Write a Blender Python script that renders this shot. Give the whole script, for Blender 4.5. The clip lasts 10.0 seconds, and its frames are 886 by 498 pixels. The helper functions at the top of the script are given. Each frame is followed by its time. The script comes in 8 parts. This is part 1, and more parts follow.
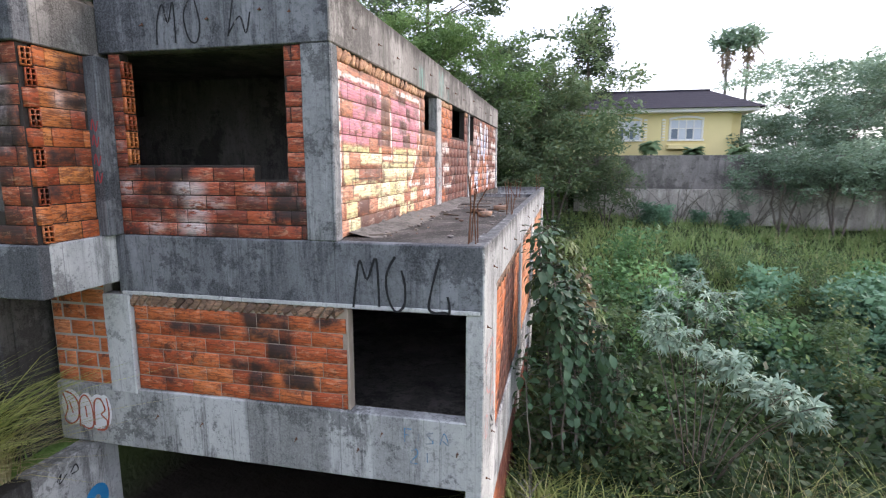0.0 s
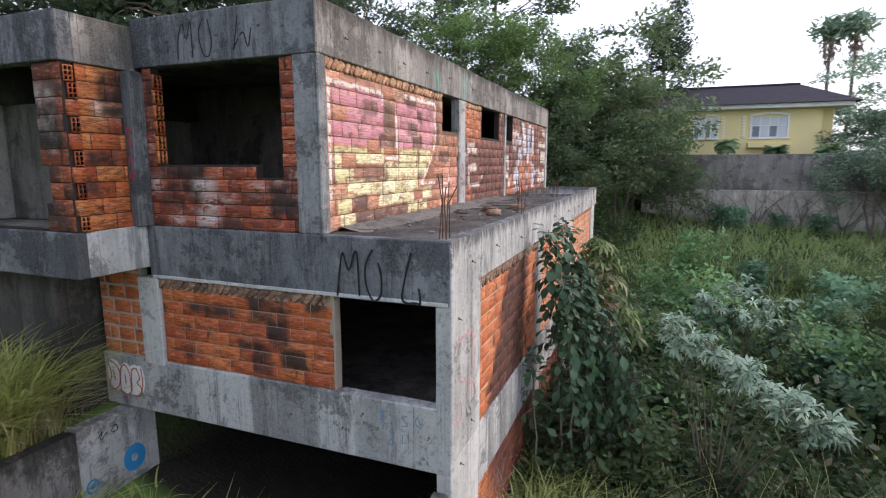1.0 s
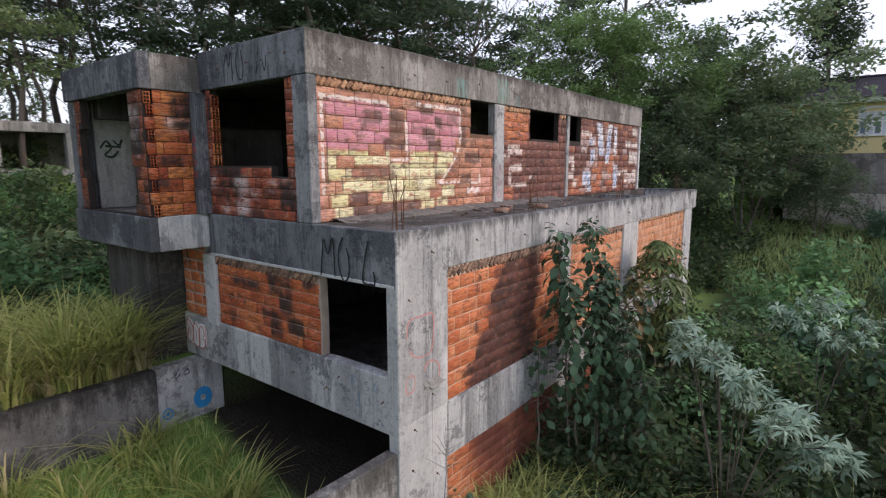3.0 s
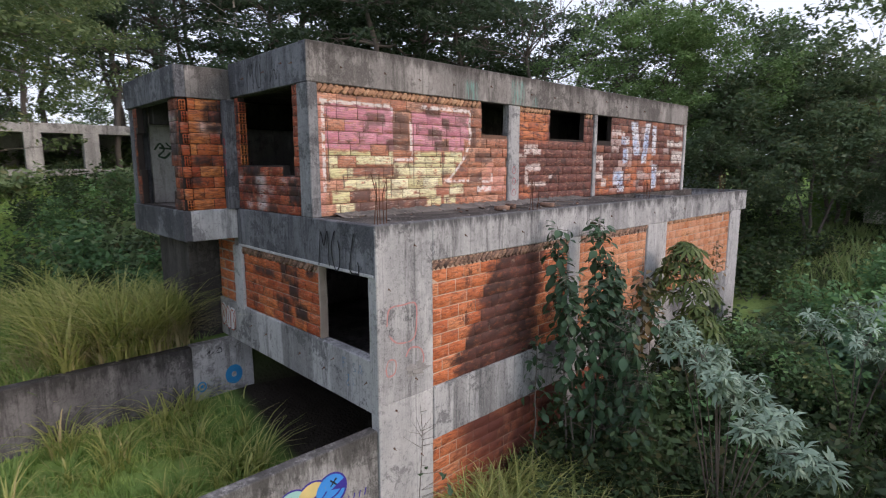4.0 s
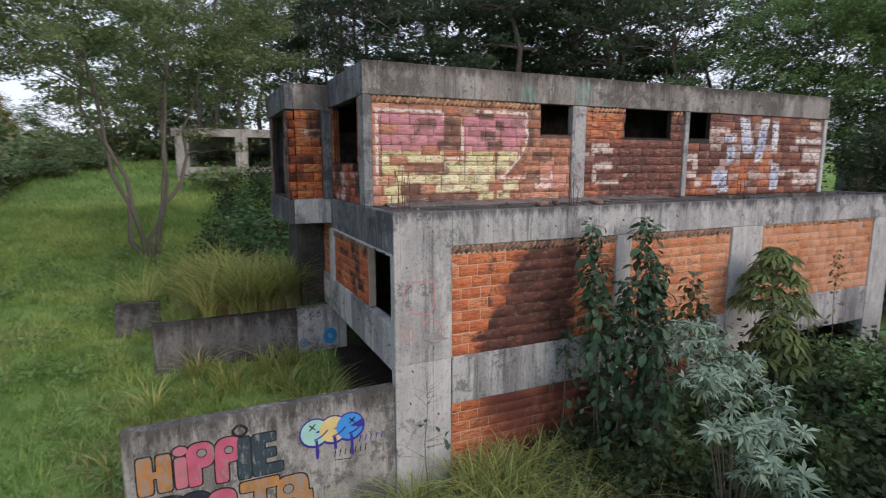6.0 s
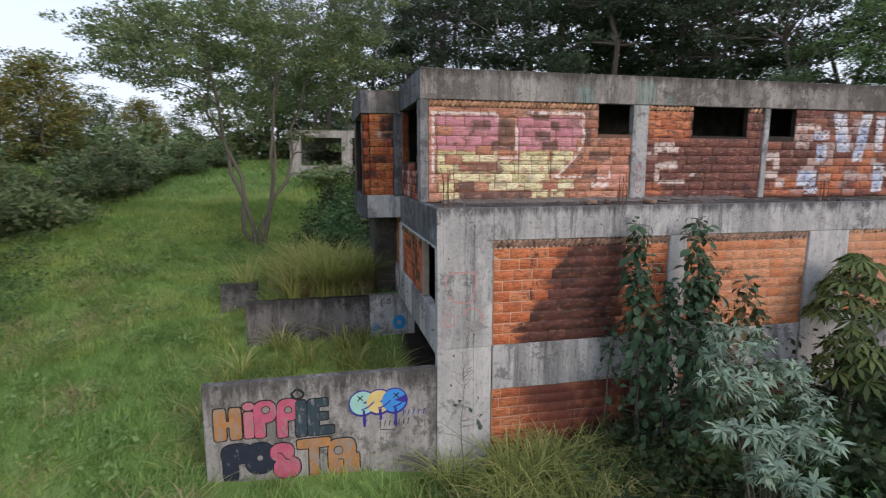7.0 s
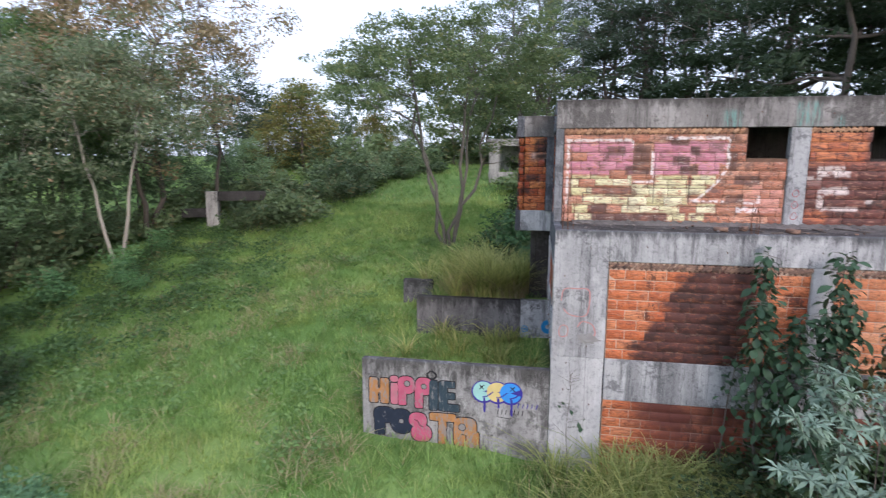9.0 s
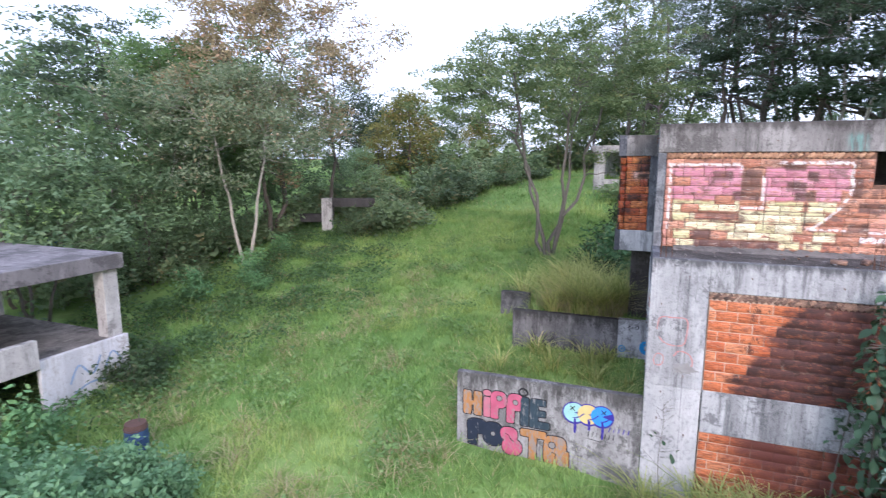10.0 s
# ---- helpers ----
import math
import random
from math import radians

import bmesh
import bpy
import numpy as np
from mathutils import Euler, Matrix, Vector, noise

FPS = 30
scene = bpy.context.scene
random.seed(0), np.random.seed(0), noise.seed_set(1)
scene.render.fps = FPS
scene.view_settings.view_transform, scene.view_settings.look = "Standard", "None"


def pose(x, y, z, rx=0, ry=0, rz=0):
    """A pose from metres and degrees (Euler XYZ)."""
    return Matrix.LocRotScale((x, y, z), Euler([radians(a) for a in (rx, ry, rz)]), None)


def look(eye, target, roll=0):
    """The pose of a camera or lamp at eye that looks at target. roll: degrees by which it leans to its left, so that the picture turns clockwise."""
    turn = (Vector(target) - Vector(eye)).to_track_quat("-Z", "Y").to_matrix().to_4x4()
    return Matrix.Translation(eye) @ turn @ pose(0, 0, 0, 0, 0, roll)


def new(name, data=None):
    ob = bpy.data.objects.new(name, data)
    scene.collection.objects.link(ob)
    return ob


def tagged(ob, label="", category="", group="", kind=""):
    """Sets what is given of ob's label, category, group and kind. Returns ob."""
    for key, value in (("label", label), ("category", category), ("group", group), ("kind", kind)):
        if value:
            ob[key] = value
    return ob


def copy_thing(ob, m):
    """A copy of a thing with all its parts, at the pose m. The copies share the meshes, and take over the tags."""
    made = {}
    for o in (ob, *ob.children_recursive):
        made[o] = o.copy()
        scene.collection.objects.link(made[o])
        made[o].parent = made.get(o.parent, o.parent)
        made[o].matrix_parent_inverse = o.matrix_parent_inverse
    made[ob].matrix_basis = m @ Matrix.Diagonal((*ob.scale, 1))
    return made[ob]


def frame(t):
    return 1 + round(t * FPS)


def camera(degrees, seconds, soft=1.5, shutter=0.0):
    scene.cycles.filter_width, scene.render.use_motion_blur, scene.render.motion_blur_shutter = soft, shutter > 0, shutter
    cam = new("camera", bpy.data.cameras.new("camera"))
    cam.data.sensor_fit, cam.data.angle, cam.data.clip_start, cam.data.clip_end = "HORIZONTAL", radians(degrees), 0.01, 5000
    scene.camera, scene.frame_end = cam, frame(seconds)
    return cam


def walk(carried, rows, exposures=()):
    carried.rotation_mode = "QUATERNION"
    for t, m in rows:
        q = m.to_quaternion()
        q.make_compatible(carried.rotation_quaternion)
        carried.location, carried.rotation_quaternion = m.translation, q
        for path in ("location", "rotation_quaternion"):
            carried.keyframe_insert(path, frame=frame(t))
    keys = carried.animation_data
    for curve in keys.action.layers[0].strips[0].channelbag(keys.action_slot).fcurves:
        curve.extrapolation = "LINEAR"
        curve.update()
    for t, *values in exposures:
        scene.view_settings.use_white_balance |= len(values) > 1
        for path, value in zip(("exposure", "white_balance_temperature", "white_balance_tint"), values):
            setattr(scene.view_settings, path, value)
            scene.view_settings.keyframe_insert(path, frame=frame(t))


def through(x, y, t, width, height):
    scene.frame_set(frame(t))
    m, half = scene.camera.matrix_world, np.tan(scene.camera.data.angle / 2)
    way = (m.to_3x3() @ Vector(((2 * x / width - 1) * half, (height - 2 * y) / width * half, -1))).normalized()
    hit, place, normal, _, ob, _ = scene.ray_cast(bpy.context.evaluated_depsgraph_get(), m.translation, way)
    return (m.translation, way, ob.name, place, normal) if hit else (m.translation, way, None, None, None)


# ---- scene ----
cam = camera(78.9, 10.0, soft=1.15, shutter=0.45)
METRES, EYE, TILT, LEAN, TURN = 13.0, 6.2, 0.7, 0.0, 12.8
ROWS = [
    (0.0, 0.0, 0.0, 0.0, -0.0, -9.65, 0.01),
    (0.5, 0.0471, -0.011, -0.0004, 4.22, -9.64, 0.11),
    (1.0, 0.0958, -0.0203, -0.0003, 8.69, -9.63, 0.18),
    (1.5, 0.1457, -0.0269, -0.0001, 12.95, -9.58, 0.26),
    (2.0, 0.197, -0.0304, 0.0001, 17.18, -9.55, 0.33),
    (2.5, 0.2486, -0.0299, 0.0, 21.31, -9.52, 0.39),
    (4.0, 0.4135, -0.0077, -0.0018, 33.5, -9.39, 0.56),
    (4.5, 0.4682, 0.0052, -0.0032, 37.92, -9.36, 0.57),
    (5.0, 0.5221, 0.0216, -0.0042, 42.45, -9.33, 0.55),
    (6.5, 0.677, 0.0868, -0.0059, 58.61, -9.23, 0.59),
    (7.0, 0.7229, 0.1127, -0.0057, 64.5, -9.24, 0.57),
    (7.5, 0.7655, 0.1398, -0.0053, 69.74, -9.18, 0.53),
    (8.0, 0.8042, 0.1652, -0.0012, 75.0, -9.14, 0.47),
    (8.5, 0.8394, 0.1914, 0.0142, 80.95, -9.14, 0.5),
    (9.0, 0.8727, 0.2135, 0.0356, 87.27, -9.12, 0.48),
    (9.5, 0.8976, 0.2252, 0.0578, 93.21, -9.1, 0.52),
    (10.0, 0.9088, 0.2253, 0.0797, 98.24, -9.1, 0.58),
]
walk(cam, [(t, pose(0, 0, EYE, TILT, LEAN, TURN) @ pose(METRES * x, METRES * y, METRES * z, 90 + pitch, roll, yaw)) for t, x, y, z, yaw, pitch, roll in ROWS],
     [(0.0, 1.26, 6500, 18), (1.0, 0.81, 6550, 18), (2.5, 0.48, 6600, 19), (4.5, 0.28, 6600, 20), (6.5, 0.16, 6550, 17), (8.0, 0.27, 6350, 17), (9.0, 0.62, 6050, 19), (10.0, 1.08, 5800, 22)])

# ---- daylight: low veiled sun beyond the long face, bright hazy sky ----
world = bpy.data.worlds.new("sky")
scene.world = world
world.use_nodes = True
wn = world.node_tree
wn.nodes.clear()
SUN_ELEV, SUN_AZ = radians(24), radians(28)   # azimuth from +x towards +y
sky = wn.nodes.new("ShaderNodeTexSky")
sky.sky_type, sky.sun_disc = "NISHITA", False
sky.sun_elevation, sky.sun_rotation = SUN_ELEV, radians(90) - SUN_AZ
sky.air_density, sky.dust_density, sky.ozone_density = 1.0, 3.0, 1.0
veil = wn.nodes.new("ShaderNodeMixRGB")
veil.inputs[0].default_value = 0.62
veil.inputs[2].default_value = (7.2, 8.0, 9.3, 1)
back = wn.nodes.new("ShaderNodeBackground")
back.inputs[1].default_value = 0.14
wout = wn.nodes.new("ShaderNodeOutputWorld")
wn.links.new(sky.outputs[0], veil.inputs[1])
wn.links.new(veil.outputs[0], back.inputs[0])
wn.links.new(back.outputs[0], wout.inputs[0])
sun = new("sun", bpy.data.lights.new("sun", "SUN"))
sun.data.energy, sun.data.angle, sun.data.color = 0.85, radians(20), (1.0, 0.89, 0.77)
sun_from = Vector((math.cos(SUN_ELEV) * math.cos(SUN_AZ), math.cos(SUN_ELEV) * math.sin(SUN_AZ), math.sin(SUN_ELEV)))
sun.matrix_world = look(sun_from * 80, (0, 0, 0))

# ---- materials ----
class Graph:
    """A small node-graph writer for one material."""

    def __init__(self, name):
        self.mat = bpy.data.materials.new(name)
        self.mat.use_nodes = True
        self.t = self.mat.node_tree
        self.t.nodes.clear()
        self.geo = self.t.nodes.new("ShaderNodeNewGeometry")
        self.info = self.t.nodes.new("ShaderNodeObjectInfo")
        self.pos, self.island = self.geo.outputs["Position"], self.geo.outputs["Random Per Island"]
        self.loc, self.rand = self.info.outputs["Location"], self.info.outputs["Random"]

    def put(self, socket, value):
        if hasattr(value, "is_output"):
            self.t.links.new(value, socket)
        elif isinstance(value, tuple) and len(value) == 3 and socket.type == "RGBA":
            socket.default_value = (*value, 1)
        else:
            socket.default_value = value

    def math(self, op, a, b=0.0, clamp=False):
        n = self.t.nodes.new("ShaderNodeMath")
        n.operation, n.use_clamp = op, clamp
        self.put(n.inputs[0], a)
        self.put(n.inputs[1], b)
        return n.outputs[0]

    def scaled(self, vec, s):
        n = self.t.nodes.new("ShaderNodeVectorMath")
        n.operation = "MULTIPLY"
        self.put(n.inputs[0], vec)
        n.inputs[1].default_value = s
        return n.outputs[0]

    def noise(self, scale, detail=3.0, vec=None, stretch=None, rough=0.55):
        n = self.t.nodes.new("ShaderNodeTexNoise")
        v = self.pos if vec is None else vec
        self.put(n.inputs["Vector"], self.scaled(v, stretch) if stretch else v)
        n.inputs["Scale"].default_value, n.inputs["Detail"].default_value = scale, detail
        n.inputs["Roughness"].default_value = rough
        return n.outputs["Fac"]

    def warp(self, vec, scale, amount):
        n = self.t.nodes.new("ShaderNodeTexNoise")
        self.put(n.inputs["Vector"], vec)
        n.inputs["Scale"].default_value, n.inputs["Detail"].default_value = scale, 3
        sub = self.t.nodes.new("ShaderNodeVectorMath")
        sub.operation = "SUBTRACT"
        self.put(sub.inputs[0], n.outputs["Color"])
        sub.inputs[1].default_value = (0.5, 0.5, 0.5)
        add = self.t.nodes.new("ShaderNodeVectorMath")
        add.operation = "ADD"
        self.put(add.inputs[0], vec)
        self.put(add.inputs[1], self.scaled(sub.outputs[0], (amount, amount, amount)))
        return add.outputs[0]

    def step(self, v, lo, hi):
        n = self.t.nodes.new("ShaderNodeMapRange")
        n.interpolation_type = "SMOOTHSTEP"
        self.put(n.inputs[0], v)
        n.inputs[1].default_value, n.inputs[2].default_value = lo, hi
        n.inputs[3].default_value, n.inputs[4].default_value = 0, 1
        return n.outputs[0]

    def axes(self, vec):
        n = self.t.nodes.new("ShaderNodeSeparateXYZ")
        self.put(n.inputs[0], vec)
        return n.outputs

    def rects(self, u, v, boxes, soft=0.015):
        """1 inside any of the boxes (u0, u1, v0, v1)."""
        total = None
        for u0, u1, v0, v1 in boxes:
            f = self.math("MULTIPLY", self.step(u, u0 - soft, u0 + soft), self.step(u, u1 + soft, u1 - soft))
            f = self.math("MULTIPLY", f, self.math("MULTIPLY", self.step(v, v0 - soft, v0 + soft), self.step(v, v1 + soft, v1 - soft)))
            total = f if total is None else self.math("MAXIMUM", total, f)
        return total

    def ramp(self, fac, stops):
        n = self.t.nodes.new("ShaderNodeValToRGB")
        self.put(n.inputs[0], fac)
        el = n.color_ramp.elements
        while len(el) < len(stops):
            el.new(0.5)
        for e, (p, c) in zip(el, stops):
            e.position, e.color = p, (*c, 1)
        return n.outputs[0]

    def mix(self, fac, a, b, blend="MIX"):
        n = self.t.nodes.new("ShaderNodeMixRGB")
        n.blend_type = blend
        self.put(n.inputs[0], fac)
        self.put(n.inputs[1], a)
        self.put(n.inputs[2], b)
        return n.outputs[0]

    def bump(self, height, strength=0.5, dist=0.01, normal=None):
        n = self.t.nodes.new("ShaderNodeBump")
        n.inputs["Strength"].default_value, n.inputs["Distance"].default_value = strength, dist
        self.put(n.inputs["Height"], height)
        if normal:
            self.put(n.inputs["Normal"], normal)
        return n.outputs[0]

    def done(self, color, rough=0.9, normal=None, metal=0.0, spec=0.3):
        b = self.t.nodes.new("ShaderNodeBsdfPrincipled")
        self.put(b.inputs["Base Color"], color)
        self.put(b.inputs["Roughness"], rough)
        b.inputs["Metallic"].default_value = metal
        b.inputs["Specular IOR Level"].default_value = spec
        if normal:
            self.put(b.inputs["Normal"], normal)
        o = self.t.nodes.new("ShaderNodeOutputMaterial")
        self.t.links.new(b.outputs[0], o.inputs[0])
        return self.mat

    def leafy(self, color, through, rough=0.55, share=0.35):
        b = self.t.nodes.new("ShaderNodeBsdfPrincipled")
        self.put(b.inputs["Base Color"], color)
        b.inputs["Roughness"].default_value = rough
        b.inputs["Specular IOR Level"].default_value = 0.25
        tr = self.t.nodes.new("ShaderNodeBsdfTranslucent")
        self.put(tr.inputs[0], through)
        m = self.t.nodes.new("ShaderNodeMixShader")
        m.inputs[0].default_value = share
        self.t.links.new(b.outputs[0], m.inputs[1])
        self.t.links.new(tr.outputs[0], m.inputs[2])
        o = self.t.nodes.new("ShaderNodeOutputMaterial")
        self.t.links.new(m.outputs[0], o.inputs[0])
        return self.mat


def concrete(name, light, dark, soot, amount, mould=0.5, joints=True, top=None, bands=0.2, teal=(), washed=()):
    """Board-marked concrete: cloudy cement, run-off streaks, mould patches, form joints and pits.
    top: the level of a rain-washed upper edge from which black mould hangs, and its depth."""
    g = Graph(name)
    x, y, z = g.axes(g.pos)
    col = g.mix(g.step(g.noise(0.8, 6, rough=0.65), 0.3, 0.7), dark, light)
    col = g.mix(g.math("MULTIPLY", g.step(g.noise(5, 5, rough=0.7), 0.35, 0.7), 0.45), col, dark)
    pale = g.step(g.noise(1.5, 6, stretch=(1.5, 1.5, 0.55), rough=0.7), 0.5, 0.62)
    col = g.mix(g.math("MULTIPLY", pale, 0.5), col, tuple(min(0.62, c * 1.45) for c in light))
    band = g.step(g.noise(0.9, 3, stretch=(1, 1, 0.04), rough=0.6), 0.40, 0.56)
    col = g.mix(g.math("MULTIPLY", band, bands), col, tuple(min(0.62, c * 1.5) for c in light))
    band = g.step(g.noise(1.7, 3, stretch=(1, 1, 0.06), rough=0.6), 0.50, 0.66)
    col = g.mix(g.math("MULTIPLY", band, bands * 1.5), col, tuple(c * 0.4 for c in dark))
    for u0, u1, k in washed:
        edge = g.math("ADD", x, g.math("MULTIPLY", g.math("SUBTRACT", g.noise(2.5, 4, stretch=(1, 1, 0.12)), 0.5), 0.5))
        zone = g.math("MULTIPLY", g.step(edge, u0 - 0.05, u0 + 0.05), g.step(edge, u1 + 0.05, u1 - 0.05))
        col = g.mix(g.math("MULTIPLY", zone, 0.62), col, tuple(min(0.66, c * k) for c in light))
    streak = g.noise(1.3, 7, stretch=(1.8, 1.8, 0.28), rough=0.78)
    fine = g.noise(9.0, 5, stretch=(2.4, 2.4, 0.08), rough=0.75)
    runs = g.math("MULTIPLY", g.step(streak, 0.60 - 0.2 * amount, 0.70 - 0.2 * amount), g.step(fine, 0.3, 0.58), True)
    col = g.mix(g.math("MULTIPLY", runs, 0.7), col, soot)
    thin = g.step(g.noise(16, 4, stretch=(2.2, 2.2, 0.05), rough=0.7), 0.55, 0.65)
    col = g.mix(g.math("MULTIPLY", thin, 0.32), col, soot)
    patch = g.step(g.noise(0.7, 8, rough=0.78), 0.62 - 0.2 * mould, 0.66 - 0.2 * mould)
    col = g.mix(g.math("MULTIPLY", patch, 0.66), col, soot)
    speck = g.step(g.noise(12, 6, rough=0.8), 0.53, 0.6)
    col = g.mix(g.math("MULTIPLY", speck, 0.38), col, soot)
    grain = g.step(g.noise(55, 3), 0.35, 0.7)
    col = g.mix(g.math("MULTIPLY", grain, 0.22), col, tuple(min(0.62, c * 1.5) for c in light))
    if top:
        hang = g.math("ADD", z, g.math("MULTIPLY", g.math("SUBTRACT", g.noise(2.6, 6, stretch=(1.8, 1.8, 0.5), rough=0.75), 0.5), top[1] * 4.0))
        hang = g.step(hang, top[0] - top[1], top[0] + top[1] * 0.1)
        col = g.mix(g.math("MULTIPLY", hang, 0.8), col, soot)
    if teal:
        spray = g.math("MULTIPLY", g.rects(y, z, list(teal), 0.07), g.step(g.noise(7, 5, stretch=(1, 2.2, 0.25), rough=0.7), 0.42, 0.62))
        spray = g.math("MULTIPLY", spray, g.step(x, -2.6, -2.52))
        col = g.mix(g.math("MULTIPLY", spray, 0.75), col, (0.16, 0.36, 0.32))
    h = g.math("ADD", g.math("MULTIPLY", g.noise(24, 5), 0.7), g.math("MULTIPLY", g.noise(4, 3), 0.6))
    pits = g.step(g.noise(38, 1), 0.7, 0.78)
    h = g.math("SUBTRACT", h, g.math("MULTIPLY", pits, 0.7))
    col = g.mix(g.math("MULTIPLY", pits, 0.6), col, soot)
    if joints:
        u = g.math("ADD", x, y)
        seam = g.math("ABSOLUTE", g.math("SUBTRACT", g.math("FRACT", g.math("MULTIPLY", u, 0.82)), 0.5))
        seam = g.step(seam, 0.006, 0.002)
        col = g.mix(g.math("MULTIPLY", seam, 0.45), col, soot)
        h = g.math("SUBTRACT", h, g.math("MULTIPLY", seam, 0.6))
    return g.done(col, 0.92, g.bump(h, 0.7, 0.012), spec=0.2)


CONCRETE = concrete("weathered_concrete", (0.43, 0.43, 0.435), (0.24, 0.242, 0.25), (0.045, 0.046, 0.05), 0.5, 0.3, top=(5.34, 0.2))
CONCRETE_BEAM = concrete("streaked_beam_concrete", (0.40, 0.403, 0.405), (0.22, 0.225, 0.232), (0.045, 0.047, 0.052), 0.5, 0.5, bands=0.36)
CONCRETE_SILL = concrete("banded_beam_concrete", (0.35, 0.352, 0.353), (0.20, 0.203, 0.208), (0.045, 0.046, 0.05), 0.45, 0.4, bands=0.25, washed=((-6.7, -5.5, 1.35), (-4.75, -3.75, 1.5), (-3.7, -2.65, 0.45), (-2.6, -2.15, 1.5), (-1.5, -0.7, 1.3)))
# front beams and columns: darker, bluer base tone than the long face, with mould patches
CONCRETE_FRONT = concrete("dark_front_concrete", (0.185, 0.192, 0.208), (0.085, 0.09, 0.10), (0.024, 0.025, 0.03), 0.6, 0.6)
CONCRETE_PALE = concrete("pale_concrete", (0.55, 0.55, 0.55), (0.36, 0.365, 0.37), (0.10, 0.10, 0.105), 0.3, 0.2)
CONCRETE_ROOF = concrete("roof_edge_concrete", (0.29, 0.275, 0.262), (0.14, 0.131, 0.125), (0.05, 0.045, 0.042), 0.6, 0.5, top=(8.12, 0.22), bands=0.2, teal=((9.15, 9.5, 7.45, 7.85), (10.6, 11.05, 7.5, 8.0), (11.35, 11.5, 7.45, 7.7)))
CONCRETE_WALL = concrete("garden_wall_concrete", (0.33, 0.325, 0.32), (0.195, 0.19, 0.185), (0.04, 0.038, 0.036), 0.45, 0.5, False, top=(2.3, 0.6))
CONCRETE_BANK = concrete("mould_black_wall", (0.205, 0.195, 0.192), (0.085, 0.082, 0.081), (0.0255, 0.0247, 0.0238), 0.5, 0.6, False, top=(2.42, 0.45))
CONCRETE_FAR = concrete("far_ruin_concrete", (0.42, 0.41, 0.39), (0.26, 0.25, 0.24), (0.07, 0.068, 0.065), 0.5, 0.4, False)
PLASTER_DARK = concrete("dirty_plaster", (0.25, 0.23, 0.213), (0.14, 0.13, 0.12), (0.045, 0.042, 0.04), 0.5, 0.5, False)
PLASTER_WEST = concrete("pale_side_plaster", (0.42, 0.41, 0.38), (0.27, 0.262, 0.24), (0.12, 0.115, 0.105), 0.35, 0.3, False)
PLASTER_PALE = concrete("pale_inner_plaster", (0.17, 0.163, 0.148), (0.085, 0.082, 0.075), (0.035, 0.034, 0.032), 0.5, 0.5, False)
# near-black: the shade under the bay is put into the mouldy plaster's colour
PLASTER_BLACK = concrete("shaded_mouldy_plaster", (0.10, 0.094, 0.09), (0.042, 0.04, 0.038), (0.022, 0.021, 0.02), 0.6, 0.6, False)
CONCRETE_END = concrete("smooth_stained_concrete", (0.44, 0.44, 0.445), (0.27, 0.272, 0.276), (0.06, 0.06, 0.058), 0.35, 0.45, False, bands=0.3)
SHELTER_CONCRETE = concrete("shelter_concrete", (0.46, 0.44, 0.41), (0.30, 0.285, 0.27), (0.12, 0.11, 0.105), 0.4, 0.3, False)


def terrace_mat():
    g = Graph("dusty_terrace_screed")
    col = g.mix(g.step(g.noise(0.9, 6, rough=0.7), 0.4, 0.65), (0.045, 0.042, 0.04), (0.11, 0.10, 0.095))
    dust = g.step(g.noise(1.6, 6, rough=0.7), 0.55, 0.68)
    col = g.mix(g.math("MULTIPLY", dust, 0.45), col, (0.28, 0.255, 0.24))
    grit = g.step(g.noise(40, 4, rough=0.7), 0.55, 0.7)
    col = g.mix(g.math("MULTIPLY", grit, 0.5), col, (0.42, 0.38, 0.35))
    return g.done(col, 0.95, g.bump(g.noise(30, 5), 0.9, 0.015), spec=0.15)


TERRACE = terrace_mat()


def plain(name, color, rough=0.7, vary=0.25, metal=0.0, scale=9.0):
    g = Graph(name)
    dim = tuple(c * (1 - vary) for c in color)
    col = g.mix(g.noise(scale, 4), dim, color)
    return g.done(col, rough, g.bump(g.noise(scale * 4, 3), 0.25, 0.004), metal)


def mortar(name, color):
    g = Graph(name)
    col = g.mix(g.noise(5, 5), tuple(c * 0.55 for c in color), color)
    return g.done(col, 0.95, g.bump(g.noise(40, 4), 0.8, 0.01))


MORTAR = mortar("grey_mortar", (0.46, 0.37, 0.31))
MORTAR_DARK = mortar("sooty_mortar", (0.05, 0.04, 0.036))
MORTAR_MURAL = mortar("brown_stained_mortar", (0.20, 0.115, 0.08))
MORTAR_PALE = mortar("pale_mortar", (0.50, 0.47, 0.44))

ORANGE = [(0.0, (0.46, 0.11, 0.04)), (0.35, (0.56, 0.155, 0.055)), (0.7, (0.63, 0.20, 0.08)), (1.0, (0.67, 0.26, 0.12))]


